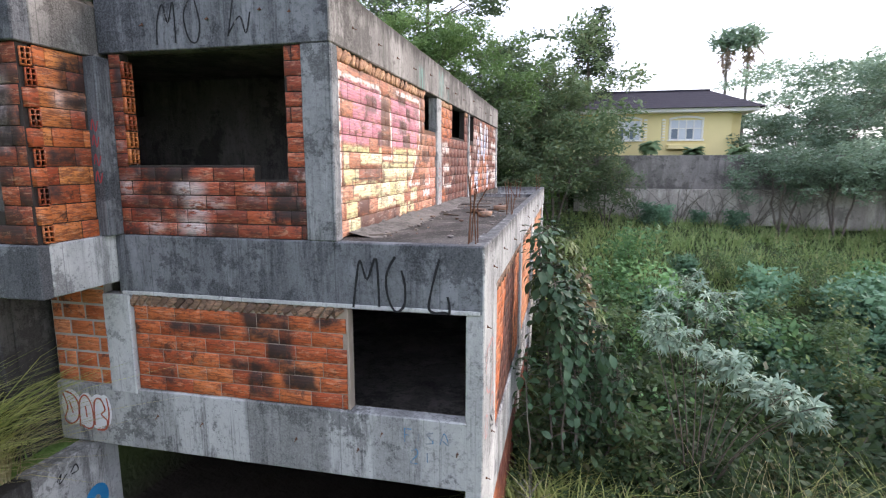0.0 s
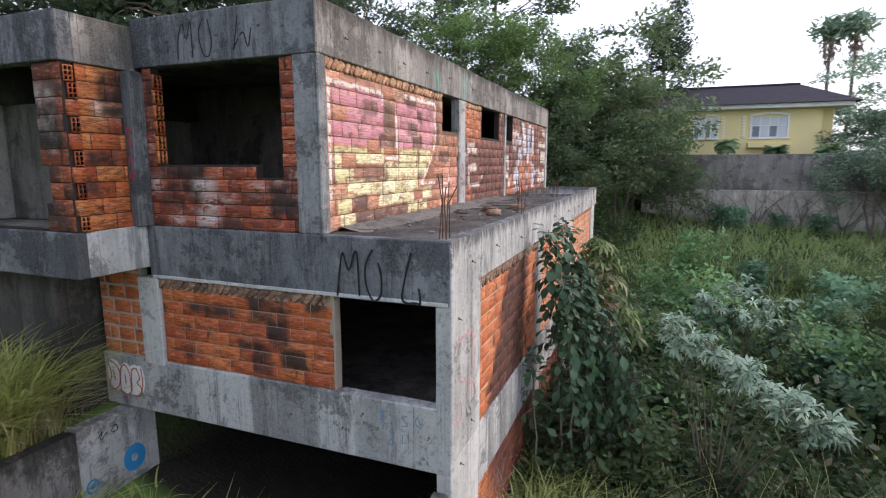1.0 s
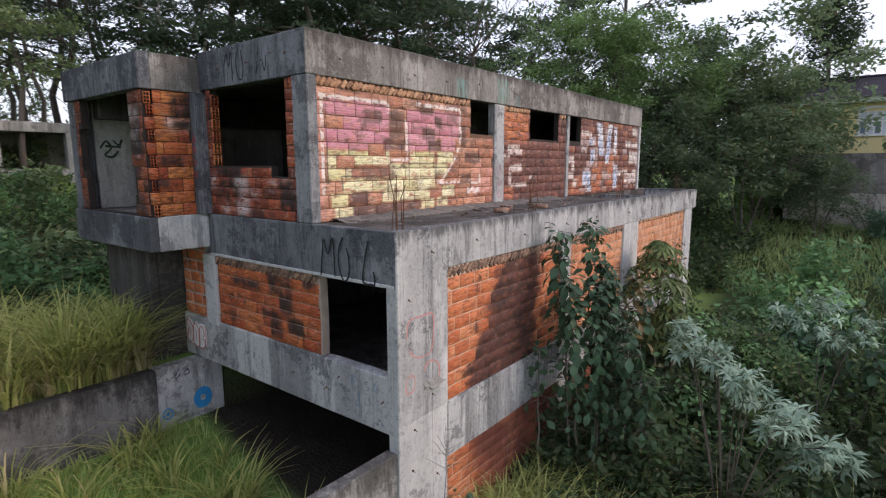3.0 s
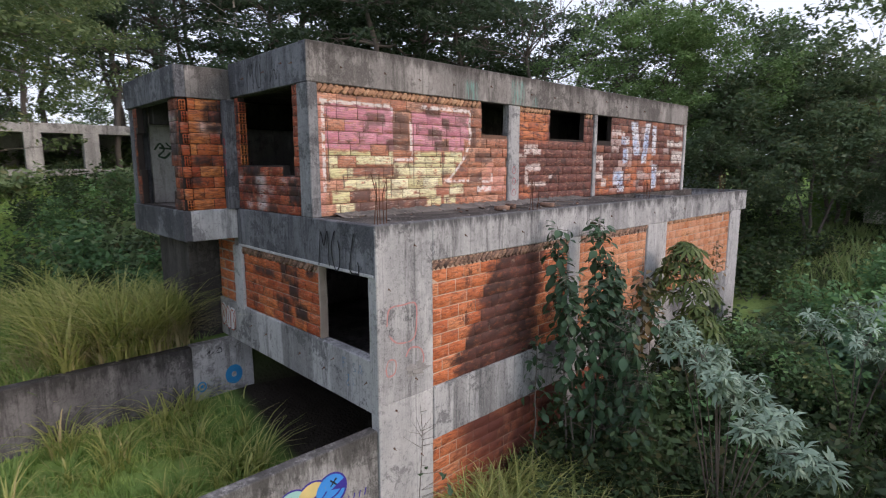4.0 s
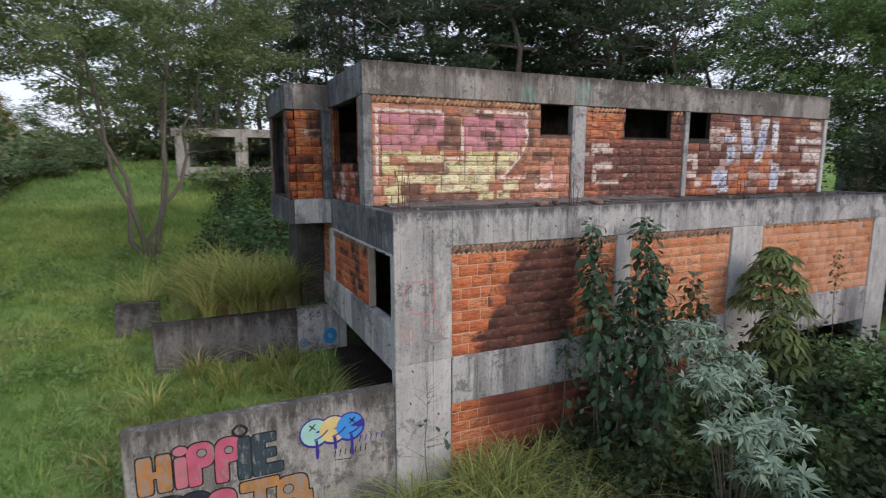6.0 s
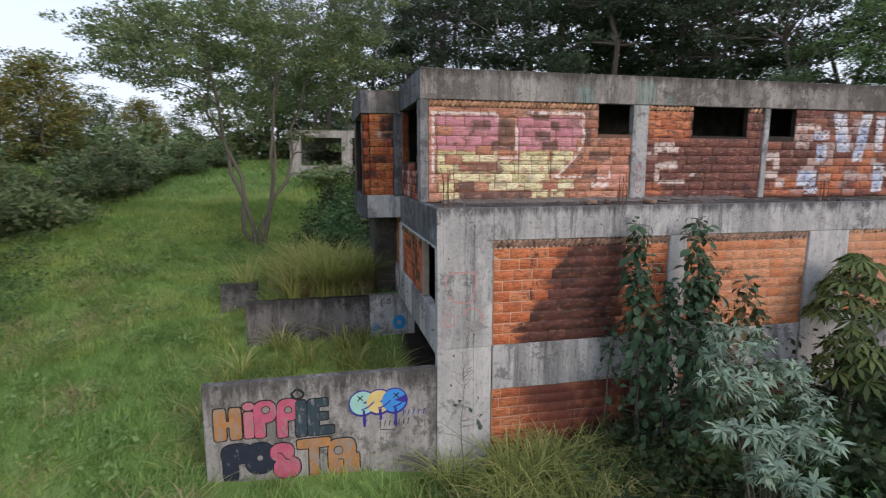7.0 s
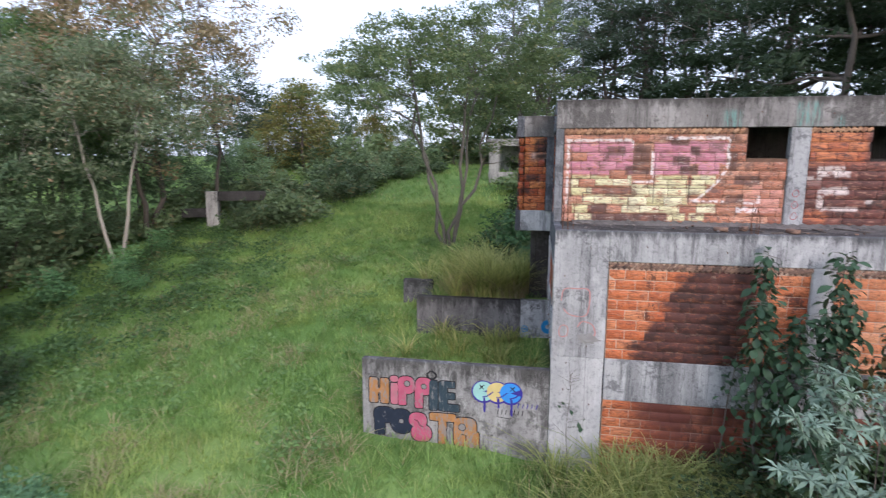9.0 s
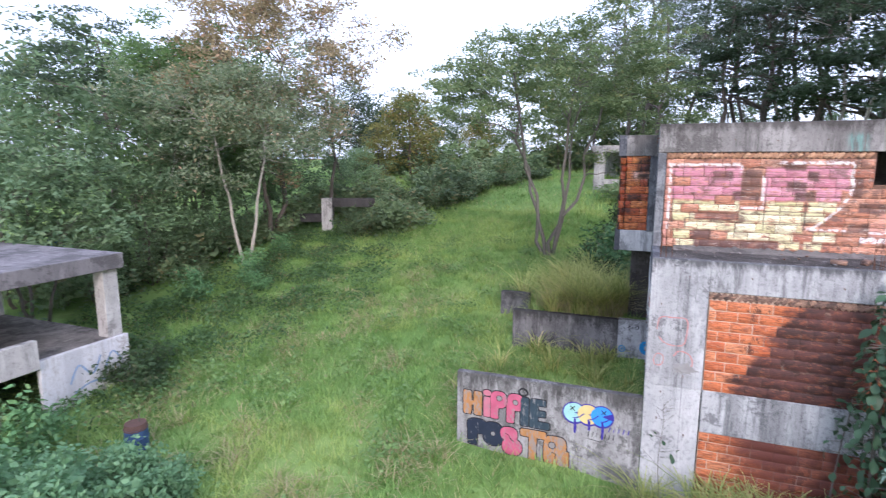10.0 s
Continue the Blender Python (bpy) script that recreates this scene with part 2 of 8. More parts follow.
def brick_base(g, ramp, soot_share, soot=(0.035, 0.022, 0.02), spread=1.0):
    """Fired-clay face: tone by piece, drawn grooves, scuffs, soot on some pieces and in clouds."""
    x, y, z = g.axes(g.pos)
    col = g.ramp(g.rand, ramp)
    drawn = g.noise(5, 5, stretch=(1, 1, 7.0), rough=0.7)
    col = g.mix(g.math("MULTIPLY", g.step(drawn, 0.46, 0.58), 0.6), col, tuple(c * 0.5 for c in ramp[1][1]))
    scuff = g.step(g.noise(6, 5, stretch=(1, 1, 4.0), rough=0.75), 0.54, 0.62)
    col = g.mix(g.math("MULTIPLY", scuff, 0.45), col, (0.62, 0.34, 0.22))
    r2 = g.math("FRACT", g.math("MULTIPLY", g.rand, 37.7))
    cloud = g.noise(0.9, 4, vec=g.loc)
    dirty = g.step(g.math("ADD", g.math("MULTIPLY", r2, 0.55 * spread), g.math("MULTIPLY", cloud, 1.0)), 1.25 - soot_share, 1.45 - soot_share)
    veil = g.math("MULTIPLY", dirty, g.step(g.noise(4, 5, rough=0.7), 0.25, 0.55))
    col = g.mix(g.math("MULTIPLY", veil, 0.88), col, soot)
    smear = g.step(g.noise(1.9, 6, stretch=(1, 1, 0.8), rough=0.75), 0.59 - 0.12 * soot_share, 0.64 - 0.12 * soot_share)
    col = g.mix(g.math("MULTIPLY", smear, 0.75), col, soot)
    chips = g.step(g.noise(14, 6, stretch=(1, 1, 2.0), rough=0.8), 0.55, 0.6)
    col = g.mix(g.math("MULTIPLY", chips, 0.6), col, soot)
    groove = g.math("ABSOLUTE", g.math("SUBTRACT", g.math("FRACT", g.math("MULTIPLY", z, 27.0)), 0.5))
    groove = g.step(groove, 0.08, 0.24)
    col = g.mix(g.math("MULTIPLY", g.math("SUBTRACT", 1.0, groove), 0.14), col, tuple(c * 0.4 for c in ramp[1][1]))
    h = g.math("ADD", g.math("MULTIPLY", groove, 0.18), g.math("MULTIPLY", g.noise(30, 4), 0.6))
    return col, h, (x, y, z)


def brick_mat(name, ramp, soot_share, spread=1.0, pale=0.0, splash=None, wear=False, sooted=None):
    g = Graph(name)
    col, h, _ = brick_base(g, ramp, soot_share, spread=spread)
    if pale:
        f = g.math("MULTIPLY", g.step(g.noise(2.6, 5, rough=0.7), 0.52, 0.72), g.step(g.math("FRACT", g.math("MULTIPLY", g.rand, 91.3)), 1 - pale, 1.0 - pale + 0.1))
        col = g.mix(g.math("MULTIPLY", f, 0.8), col, (0.62, 0.55, 0.53))
    if splash:
        x, y, z = g.axes(g.pos)
        f = g.rects(x if splash[0] == "x" else y, z, list(splash[1]), 0.12)
        f = g.math("MULTIPLY", f, g.step(g.noise(3.0, 6, stretch=(1, 1, splash[2]), rough=0.75), 0.38, 0.5))
        col = g.mix(g.math("MULTIPLY", f, 0.8), col, (0.70, 0.64, 0.63))
    if wear:
        grain = g.step(g.noise(5, 6, stretch=(1, 1, 7.0), rough=0.78), 0.5, 0.57)
        col = g.mix(g.math("MULTIPLY", grain, 0.45), col, (0.06, 0.03, 0.024))
        rub = g.step(g.noise(4, 6, stretch=(1, 1, 8.0), rough=0.78), 0.57, 0.63)
        col = g.mix(g.math("MULTIPLY", rub, 0.35), col, (0.66, 0.36, 0.22))
    if sooted:
        x, y, z = g.axes(g.warp(g.pos, 4.0, 0.12))
        f = g.rects(x if sooted[0] == "x" else y, z, list(sooted[1]), 0.06)
        f = g.math("MULTIPLY", f, g.math("ADD", 0.5, g.math("MULTIPLY", g.step(g.noise(3.5, 5, rough=0.7), 0.35, 0.55), 0.45)))
        col = g.mix(f, col, (0.03, 0.02, 0.019))
    return g.done(col, 0.7, g.bump(h, 0.5, 0.008), spec=0.4)


BRICK_FRONT = brick_mat("sooty_red_brick", [(0.0, (0.40, 0.075, 0.025)), (0.4, (0.52, 0.115, 0.035)), (1.0, (0.62, 0.18, 0.055))], 0.1, wear=True, sooted=("x", [(-3.76, -3.14, 4.12, 4.46), (-4.8, -4.39, 4.11, 4.28), (-4.39, -3.96, 4.11, 4.27), (-3.96, -3.71, 3.7, 3.84), (-3.72, -3.4, 3.39, 3.83), (-3.47, -3.11, 3.78, 4.21), (-3.27, -2.82, 3.5, 3.79), (-2.86, -2.51, 4.32, 4.44), (-4.98, -4.77, 3.42, 3.65)]))
BRICK_FRONT_WHITE = brick_mat("red_brick_with_white_paint", [(0.0, (0.20, 0.04, 0.02)), (0.5, (0.34, 0.065, 0.03)), (1.0, (0.48, 0.11, 0.045))], 0.35, pale=0.12,
                              splash=("x", [(-4.56, -4.18, 5.82, 5.99), (-4.42, -4.15, 5.59, 5.78), (-4.96, -4.79, 5.37, 5.54), (-4.52, -4.16, 5.37, 5.57), (-5.32, -5.15, 5.83, 6), (-3.58, -3.36, 5.85, 5.92), (-4.15, -3.89, 5.71, 5.77)], 2.5), wear=True, sooted=("x", [(-5.14, -4.35, 6.02, 6.18), (-5.04, -4.56, 5.8, 5.99), (-3.3, -2.93, 5.55, 5.97), (-5.14, -4.75, 5.58, 5.8), (-5.3, -5.05, 6.94, 7.36)]))
BRICK_CLEAN = brick_mat("clean_orange_brick", ORANGE, 0.08)
BRICK_WING = brick_mat("orange_brick_with_soot", [(0.0, (0.36, 0.06, 0.022)), (0.4, (0.52, 0.12, 0.035)), (1.0, (0.70, 0.25, 0.07))], 0.12,
                       splash=("y", [(4.99, 5.1, 6.82, 7.0), (5.3, 5.4, 6.8, 6.95), (5.15, 5.2, 6.82, 6.98)], 0.6), wear=True, sooted=("y", [(5.05, 5.55, 7.0, 7.4), (5.08, 5.42, 6.82, 6.98), (4.83, 5.24, 6.18, 6.37), (4.7, 4.95, 5.8, 5.97)]))
BRICK_PIER = brick_mat("blackened_pier_brick", [(0.0, (0.18, 0.04, 0.02)), (0.5, (0.32, 0.07, 0.03)), (1.0, (0.50, 0.13, 0.045))], 0.5, splash=("x", [(-6.02, -5.9, 6.6, 7.15), (-5.82, -5.7, 6.4, 7.1), (-5.95, -5.65, 6.62, 6.75)], 0.6), wear=True, sooted=("x", [(-6.05, -5.6, 6.4, 7.0)]))
BRICK_WEDGE_DARK = brick_mat("sooty_wedge_brick", [(0.0, (0.15, 0.09, 0.07)), (0.5, (0.26, 0.16, 0.115)), (1.0, (0.38, 0.23, 0.16))], 0.3)
BRICK_MIDDLE = brick_mat("smooth_orange_brick", [(0.0, (0.55, 0.19, 0.08)), (0.5, (0.63, 0.25, 0.12)), (1.0, (0.67, 0.33, 0.18))], 0.02)
BRICK_WEDGE = brick_mat("dusty_wedge_brick", [(0.0, (0.30, 0.15, 0.09)), (0.5, (0.46, 0.25, 0.14)), (1.0, (0.58, 0.36, 0.22))], 0.1)


def drawn_wear(g, col, dark, pale, much=1.0):
    """Scraped horizontal streaks: soot in the grooves, rubbed pale ribs, flaked patches."""
    grain = g.step(g.noise(5, 6, stretch=(1, 1, 7.0), rough=0.78), 0.5, 0.57)
    col = g.mix(g.math("MULTIPLY", grain, 0.45 * much), col, dark)
    rub = g.step(g.noise(4, 6, stretch=(1, 1, 8.0), rough=0.78, vec=g.warp(g.pos, 1.0, 0.3)), 0.56, 0.62)
    col = g.mix(g.math("MULTIPLY", rub, 0.42 * much), col, pale)
    flake = g.step(g.noise(3.2, 6, stretch=(1, 1, 1.6), rough=0.78), 0.57, 0.6)
    return g.mix(g.math("MULTIPLY", flake, 0.5 * much), col, dark)


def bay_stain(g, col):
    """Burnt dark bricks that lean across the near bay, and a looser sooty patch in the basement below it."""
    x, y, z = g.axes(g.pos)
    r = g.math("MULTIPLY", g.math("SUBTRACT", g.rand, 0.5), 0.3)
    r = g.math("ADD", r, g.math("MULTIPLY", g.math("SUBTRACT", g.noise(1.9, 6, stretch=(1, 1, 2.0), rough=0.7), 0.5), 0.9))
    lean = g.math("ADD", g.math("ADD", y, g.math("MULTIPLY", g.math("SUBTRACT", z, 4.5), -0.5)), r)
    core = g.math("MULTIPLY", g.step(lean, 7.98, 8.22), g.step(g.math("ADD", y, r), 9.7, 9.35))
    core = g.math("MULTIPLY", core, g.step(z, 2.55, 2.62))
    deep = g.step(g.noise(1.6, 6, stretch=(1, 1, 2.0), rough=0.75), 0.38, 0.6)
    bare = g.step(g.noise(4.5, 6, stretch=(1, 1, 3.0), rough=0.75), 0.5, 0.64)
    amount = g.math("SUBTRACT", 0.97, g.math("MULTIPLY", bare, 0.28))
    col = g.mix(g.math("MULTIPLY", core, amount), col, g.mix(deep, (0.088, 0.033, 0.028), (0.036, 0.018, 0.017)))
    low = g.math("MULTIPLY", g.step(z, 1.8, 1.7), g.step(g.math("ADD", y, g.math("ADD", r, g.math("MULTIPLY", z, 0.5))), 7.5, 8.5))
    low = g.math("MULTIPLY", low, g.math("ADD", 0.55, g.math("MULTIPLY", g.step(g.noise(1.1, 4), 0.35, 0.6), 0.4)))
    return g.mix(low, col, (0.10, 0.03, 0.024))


def brick_lower():
    g = Graph("orange_brick_stained")
    col, h, _ = brick_base(g, ORANGE, 0.1)
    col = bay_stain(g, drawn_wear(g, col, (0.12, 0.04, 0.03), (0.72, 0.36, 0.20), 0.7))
    return g.done(col, 0.7, g.bump(h, 0.5, 0.008), spec=0.4)


def mortar_stained():
    g = Graph("sooted_bay_mortar")
    col = g.mix(g.noise(5, 5), (0.40, 0.27, 0.20), (0.62, 0.48, 0.38))
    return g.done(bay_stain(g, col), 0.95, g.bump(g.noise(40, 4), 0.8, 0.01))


MORTAR_BAY = mortar_stained()


def brick_salmon():
    g = Graph("salmon_brick")
    col, h, _ = brick_base(g, [(0.0, (0.52, 0.2, 0.09)), (0.5, (0.6, 0.26, 0.13)), (1.0, (0.66, 0.33, 0.18))], 0.05)
    haze = g.step(g.noise(1.3, 5), 0.35, 0.65)
    col = g.mix(g.math("MULTIPLY", haze, 0.5), col, (0.62, 0.36, 0.25))
    return g.done(col, 0.88, g.bump(h, 0.4, 0.008), spec=0.2)


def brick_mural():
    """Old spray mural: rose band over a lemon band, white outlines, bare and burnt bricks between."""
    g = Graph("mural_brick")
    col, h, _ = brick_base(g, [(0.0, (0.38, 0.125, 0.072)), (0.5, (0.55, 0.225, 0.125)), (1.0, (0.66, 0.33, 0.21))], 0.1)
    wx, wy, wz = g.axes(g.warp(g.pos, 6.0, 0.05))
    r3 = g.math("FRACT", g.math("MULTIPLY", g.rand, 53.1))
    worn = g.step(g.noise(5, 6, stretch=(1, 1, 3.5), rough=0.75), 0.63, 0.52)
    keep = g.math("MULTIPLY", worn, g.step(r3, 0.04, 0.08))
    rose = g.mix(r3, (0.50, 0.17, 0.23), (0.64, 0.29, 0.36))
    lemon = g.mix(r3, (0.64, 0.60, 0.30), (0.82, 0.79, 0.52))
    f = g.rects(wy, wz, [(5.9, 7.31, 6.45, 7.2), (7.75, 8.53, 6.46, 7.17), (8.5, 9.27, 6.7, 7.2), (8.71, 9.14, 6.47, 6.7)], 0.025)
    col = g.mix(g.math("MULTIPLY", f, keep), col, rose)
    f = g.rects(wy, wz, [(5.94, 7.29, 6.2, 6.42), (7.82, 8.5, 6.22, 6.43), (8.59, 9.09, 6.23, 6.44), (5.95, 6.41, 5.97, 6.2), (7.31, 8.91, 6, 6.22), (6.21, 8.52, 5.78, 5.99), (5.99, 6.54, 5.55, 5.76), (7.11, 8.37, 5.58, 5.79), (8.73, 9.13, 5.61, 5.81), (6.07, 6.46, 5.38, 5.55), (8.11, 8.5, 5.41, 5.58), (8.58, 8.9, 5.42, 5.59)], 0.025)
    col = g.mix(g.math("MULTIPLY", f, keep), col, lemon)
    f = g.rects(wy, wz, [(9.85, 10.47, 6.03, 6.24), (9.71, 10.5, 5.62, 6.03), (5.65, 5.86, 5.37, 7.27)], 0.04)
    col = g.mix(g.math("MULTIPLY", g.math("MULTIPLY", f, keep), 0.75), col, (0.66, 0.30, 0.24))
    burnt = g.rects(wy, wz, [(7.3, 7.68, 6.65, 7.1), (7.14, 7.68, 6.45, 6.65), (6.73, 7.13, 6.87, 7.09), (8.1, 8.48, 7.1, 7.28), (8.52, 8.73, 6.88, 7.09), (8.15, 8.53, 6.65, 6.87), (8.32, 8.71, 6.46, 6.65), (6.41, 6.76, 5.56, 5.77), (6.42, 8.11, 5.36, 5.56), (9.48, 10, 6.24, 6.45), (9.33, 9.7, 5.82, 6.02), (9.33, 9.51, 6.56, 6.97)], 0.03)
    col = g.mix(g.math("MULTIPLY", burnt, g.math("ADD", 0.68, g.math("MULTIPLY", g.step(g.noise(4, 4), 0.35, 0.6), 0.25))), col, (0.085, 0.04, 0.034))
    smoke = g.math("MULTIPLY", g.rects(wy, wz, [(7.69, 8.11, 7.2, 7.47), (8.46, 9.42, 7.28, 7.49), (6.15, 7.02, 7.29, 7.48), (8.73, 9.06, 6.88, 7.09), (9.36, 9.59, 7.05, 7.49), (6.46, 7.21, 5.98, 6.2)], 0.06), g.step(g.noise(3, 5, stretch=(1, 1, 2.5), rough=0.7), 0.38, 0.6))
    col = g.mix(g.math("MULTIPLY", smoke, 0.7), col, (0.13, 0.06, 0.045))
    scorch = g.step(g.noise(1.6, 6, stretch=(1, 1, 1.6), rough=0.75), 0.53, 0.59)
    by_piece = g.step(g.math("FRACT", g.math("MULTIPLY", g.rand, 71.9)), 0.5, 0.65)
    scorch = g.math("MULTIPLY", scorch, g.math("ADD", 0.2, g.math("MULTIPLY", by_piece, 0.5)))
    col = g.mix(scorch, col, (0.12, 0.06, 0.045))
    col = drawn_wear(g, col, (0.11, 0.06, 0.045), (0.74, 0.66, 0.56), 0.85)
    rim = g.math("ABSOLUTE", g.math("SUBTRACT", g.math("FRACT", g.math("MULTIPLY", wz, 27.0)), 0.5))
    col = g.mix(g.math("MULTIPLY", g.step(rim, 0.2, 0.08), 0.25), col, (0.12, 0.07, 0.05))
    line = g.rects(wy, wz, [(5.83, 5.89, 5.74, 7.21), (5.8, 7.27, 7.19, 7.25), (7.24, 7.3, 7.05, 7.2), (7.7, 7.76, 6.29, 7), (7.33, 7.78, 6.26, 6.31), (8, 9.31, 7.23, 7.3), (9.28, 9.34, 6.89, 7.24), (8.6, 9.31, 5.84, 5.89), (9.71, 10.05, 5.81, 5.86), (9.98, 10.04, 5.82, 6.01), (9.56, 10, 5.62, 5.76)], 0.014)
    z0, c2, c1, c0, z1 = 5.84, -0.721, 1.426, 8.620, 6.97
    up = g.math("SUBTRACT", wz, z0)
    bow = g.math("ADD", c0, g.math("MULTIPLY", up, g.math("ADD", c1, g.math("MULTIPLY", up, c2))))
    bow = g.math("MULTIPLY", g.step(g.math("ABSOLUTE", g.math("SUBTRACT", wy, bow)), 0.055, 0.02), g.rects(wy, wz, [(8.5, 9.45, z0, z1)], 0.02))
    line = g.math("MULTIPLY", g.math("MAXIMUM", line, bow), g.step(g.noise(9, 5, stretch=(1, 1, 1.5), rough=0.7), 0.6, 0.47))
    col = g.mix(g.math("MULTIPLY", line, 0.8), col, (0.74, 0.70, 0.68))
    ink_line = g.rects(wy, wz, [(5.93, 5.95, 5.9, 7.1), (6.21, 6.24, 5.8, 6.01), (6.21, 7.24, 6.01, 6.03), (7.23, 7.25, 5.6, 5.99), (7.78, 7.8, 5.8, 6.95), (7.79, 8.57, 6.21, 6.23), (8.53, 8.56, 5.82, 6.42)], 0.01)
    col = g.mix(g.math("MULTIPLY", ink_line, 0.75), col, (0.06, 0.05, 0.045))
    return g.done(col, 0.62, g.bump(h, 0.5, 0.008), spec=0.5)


def brick_far_mural():
    """Burnt brown bays with bare orange, pale scraps, and slanting pale blue and white letter strokes."""
    g = Graph("burnt_mural_brick")
    col, h, _ = brick_base(g, [(0.0, (0.10, 0.034, 0.028)), (0.5, (0.15, 0.048, 0.038)), (1.0, (0.21, 0.07, 0.05))], 0.12)
    wx, wy, wz = g.axes(g.warp(g.pos, 5.0, 0.09))
    r3 = g.math("FRACT", g.math("MULTIPLY", g.rand, 53.1))
    bare = g.rects(wy, wz, [(10.89, 12.03, 6.7, 7.5), (15.89, 16.59, 5.42, 6.25), (17.06, 17.52, 5.48, 6.6), (14.26, 15.01, 5.41, 5.6), (14.61, 15.22, 5.59, 5.84), (10.96, 11.39, 5.44, 5.7)], 0.08)
    bare = g.math("MULTIPLY", bare, g.step(g.noise(4, 6, stretch=(1, 1, 5.0), rough=0.75), 0.60, 0.46))
    col = g.mix(bare, col, g.mix(r3, (0.46, 0.12, 0.05), (0.64, 0.23, 0.09)))
    tint = g.math("MULTIPLY", g.step(wy, 14.2, 14.3), g.step(g.math("FRACT", g.math("MULTIPLY", g.rand, 83.7)), 0.72, 0.78))
    col = g.mix(g.math("MULTIPLY", tint, 0.55), col, (0.40, 0.15, 0.08))
    worn = g.step(g.noise(6, 6, stretch=(1, 1, 2.0), rough=0.75), 0.62, 0.5)
    keep = g.math("MULTIPLY", worn, g.step(r3, 0.06, 0.12))
    f = g.rects(wy, wz, [(11.14, 11.78, 6.43, 6.65), (10.92, 11.23, 6.23, 6.43), (11.17, 11.78, 6.04, 6.21), (11.18, 11.31, 5.74, 6.04), (11.27, 12, 5.7, 5.78), (14.21, 14.92, 6.24, 6.43), (14.46, 14.66, 6.03, 6.22), (14.22, 14.63, 5.81, 5.99), (14.59, 14.84, 5.59, 5.81), (15.06, 15.79, 7.01, 7.15), (15.11, 15.41, 6.64, 6.78), (12.12, 12.26, 5.87, 5.95)], 0.03)
    col = g.mix(g.math("MULTIPLY", f, keep), col, (0.66, 0.56, 0.52))
    f = g.rects(wy, wz, [(18.57, 19.74, 6.77, 6.96), (18.93, 19.77, 6.24, 6.62), (17.8, 18.28, 5.85, 5.99), (18.32, 18.99, 5.83, 6.02), (19.01, 19.7, 5.6, 6.02), (18.58, 19.1, 5.61, 5.78), (19.16, 19.66, 7.18, 7.4), (16.62, 17.12, 5.89, 5.98)], 0.05)
    col = g.mix(g.math("MULTIPLY", f, keep), col, (0.72, 0.66, 0.62))
    loose = g.math("MULTIPLY", g.rects(wy, wz, [(15.0, 19.7, 5.45, 7.3)], 0.1), g.step(g.math("FRACT", g.math("MULTIPLY", g.rand, 29.3)), 0.74, 0.8))
    col = g.mix(g.math("MULTIPLY", loose, g.math("MULTIPLY", worn, 0.6)), col, (0.56, 0.46, 0.44))
    blue = g.rects(wy, wz, [(15.61, 16.06, 6.76, 6.98), (15.72, 16.03, 6.23, 6.64), (15.21, 15.79, 5.61, 6), (15.46, 15.87, 5.42, 5.58), (17.58, 17.92, 5.46, 6.18)], 0.03)
    for y0, z0, y1, z1, half in [(16.34, 7.41, 16.55, 6.47, 0.2), (17.2, 7.42, 16.99, 6.23, 0.16), (17.64, 7.37, 17.65, 6.48, 0.13)]:
        slope = (y1 - y0) / (z1 - z0)
        d = g.math("ABSOLUTE", g.math("SUBTRACT", wy, g.math("ADD", y0 - slope * z0, g.math("MULTIPLY", wz, slope))))
        d = g.math("MULTIPLY", g.step(d, half + 0.03, half - 0.03), g.math("MULTIPLY", g.step(wz, z1 - 0.03, z1 + 0.03), g.step(wz, z0 + 0.03, z0 - 0.03)))
        blue = g.math("MAXIMUM", blue, d)
    col = g.mix(g.math("MULTIPLY", blue, worn), col, g.mix(g.step(g.noise(1.6), 0.4, 0.6), (0.42, 0.52, 0.72), (0.74, 0.76, 0.82)))
    col = drawn_wear(g, col, (0.06, 0.03, 0.026), (0.34, 0.17, 0.13), 0.8)
    return g.done(col, 0.65, g.bump(h, 0.5, 0.008), spec=0.45)


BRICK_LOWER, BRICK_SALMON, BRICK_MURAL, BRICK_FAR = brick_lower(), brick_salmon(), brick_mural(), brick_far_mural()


def leaf_mat(name, a, b, tip=None, rough=0.55, share=0.38, patch=0.5, light=None, vary=1.0):
    g = Graph(name)
    col = g.mix(g.island, a, b)
    col = g.mix(g.math("MULTIPLY", g.step(g.noise(0.35, 3), 0.4, 0.7), patch), col, tuple(c * 0.6 for c in a))
    if vary:
        col = g.mix(g.math("MULTIPLY", g.step(g.rand, 0.5, 0.0), 0.5 * vary), col, tuple(c * 0.5 for c in a))
        col = g.mix(g.math("MULTIPLY", g.step(g.rand, 0.5, 1.0), 0.55 * vary), col, tuple(min(0.6, c * 1.45) for c in b))
    if light:
        col = g.mix(g.math("MULTIPLY", g.step(g.noise(0.3, 6, stretch=(1.0, 0.6, 1), rough=0.7), 0.48, 0.6), 0.6), col, light)
        col = g.mix(g.math("MULTIPLY", g.step(g.noise(1.3, 5, rough=0.7), 0.52, 0.62), 0.35), col, tuple(c * 0.5 for c in a))
    if tip:
        col = g.mix(g.math("MULTIPLY", g.step(g.math("FRACT", g.math("MULTIPLY", g.island, 17.3)), 0.8, 0.95), g.step(g.noise(0.5, 2), 0.4, 0.6)), col, tip)
    return g.leafy(col, g.mix(0.25, col, (0.18, 0.27, 0.09)), rough, share)


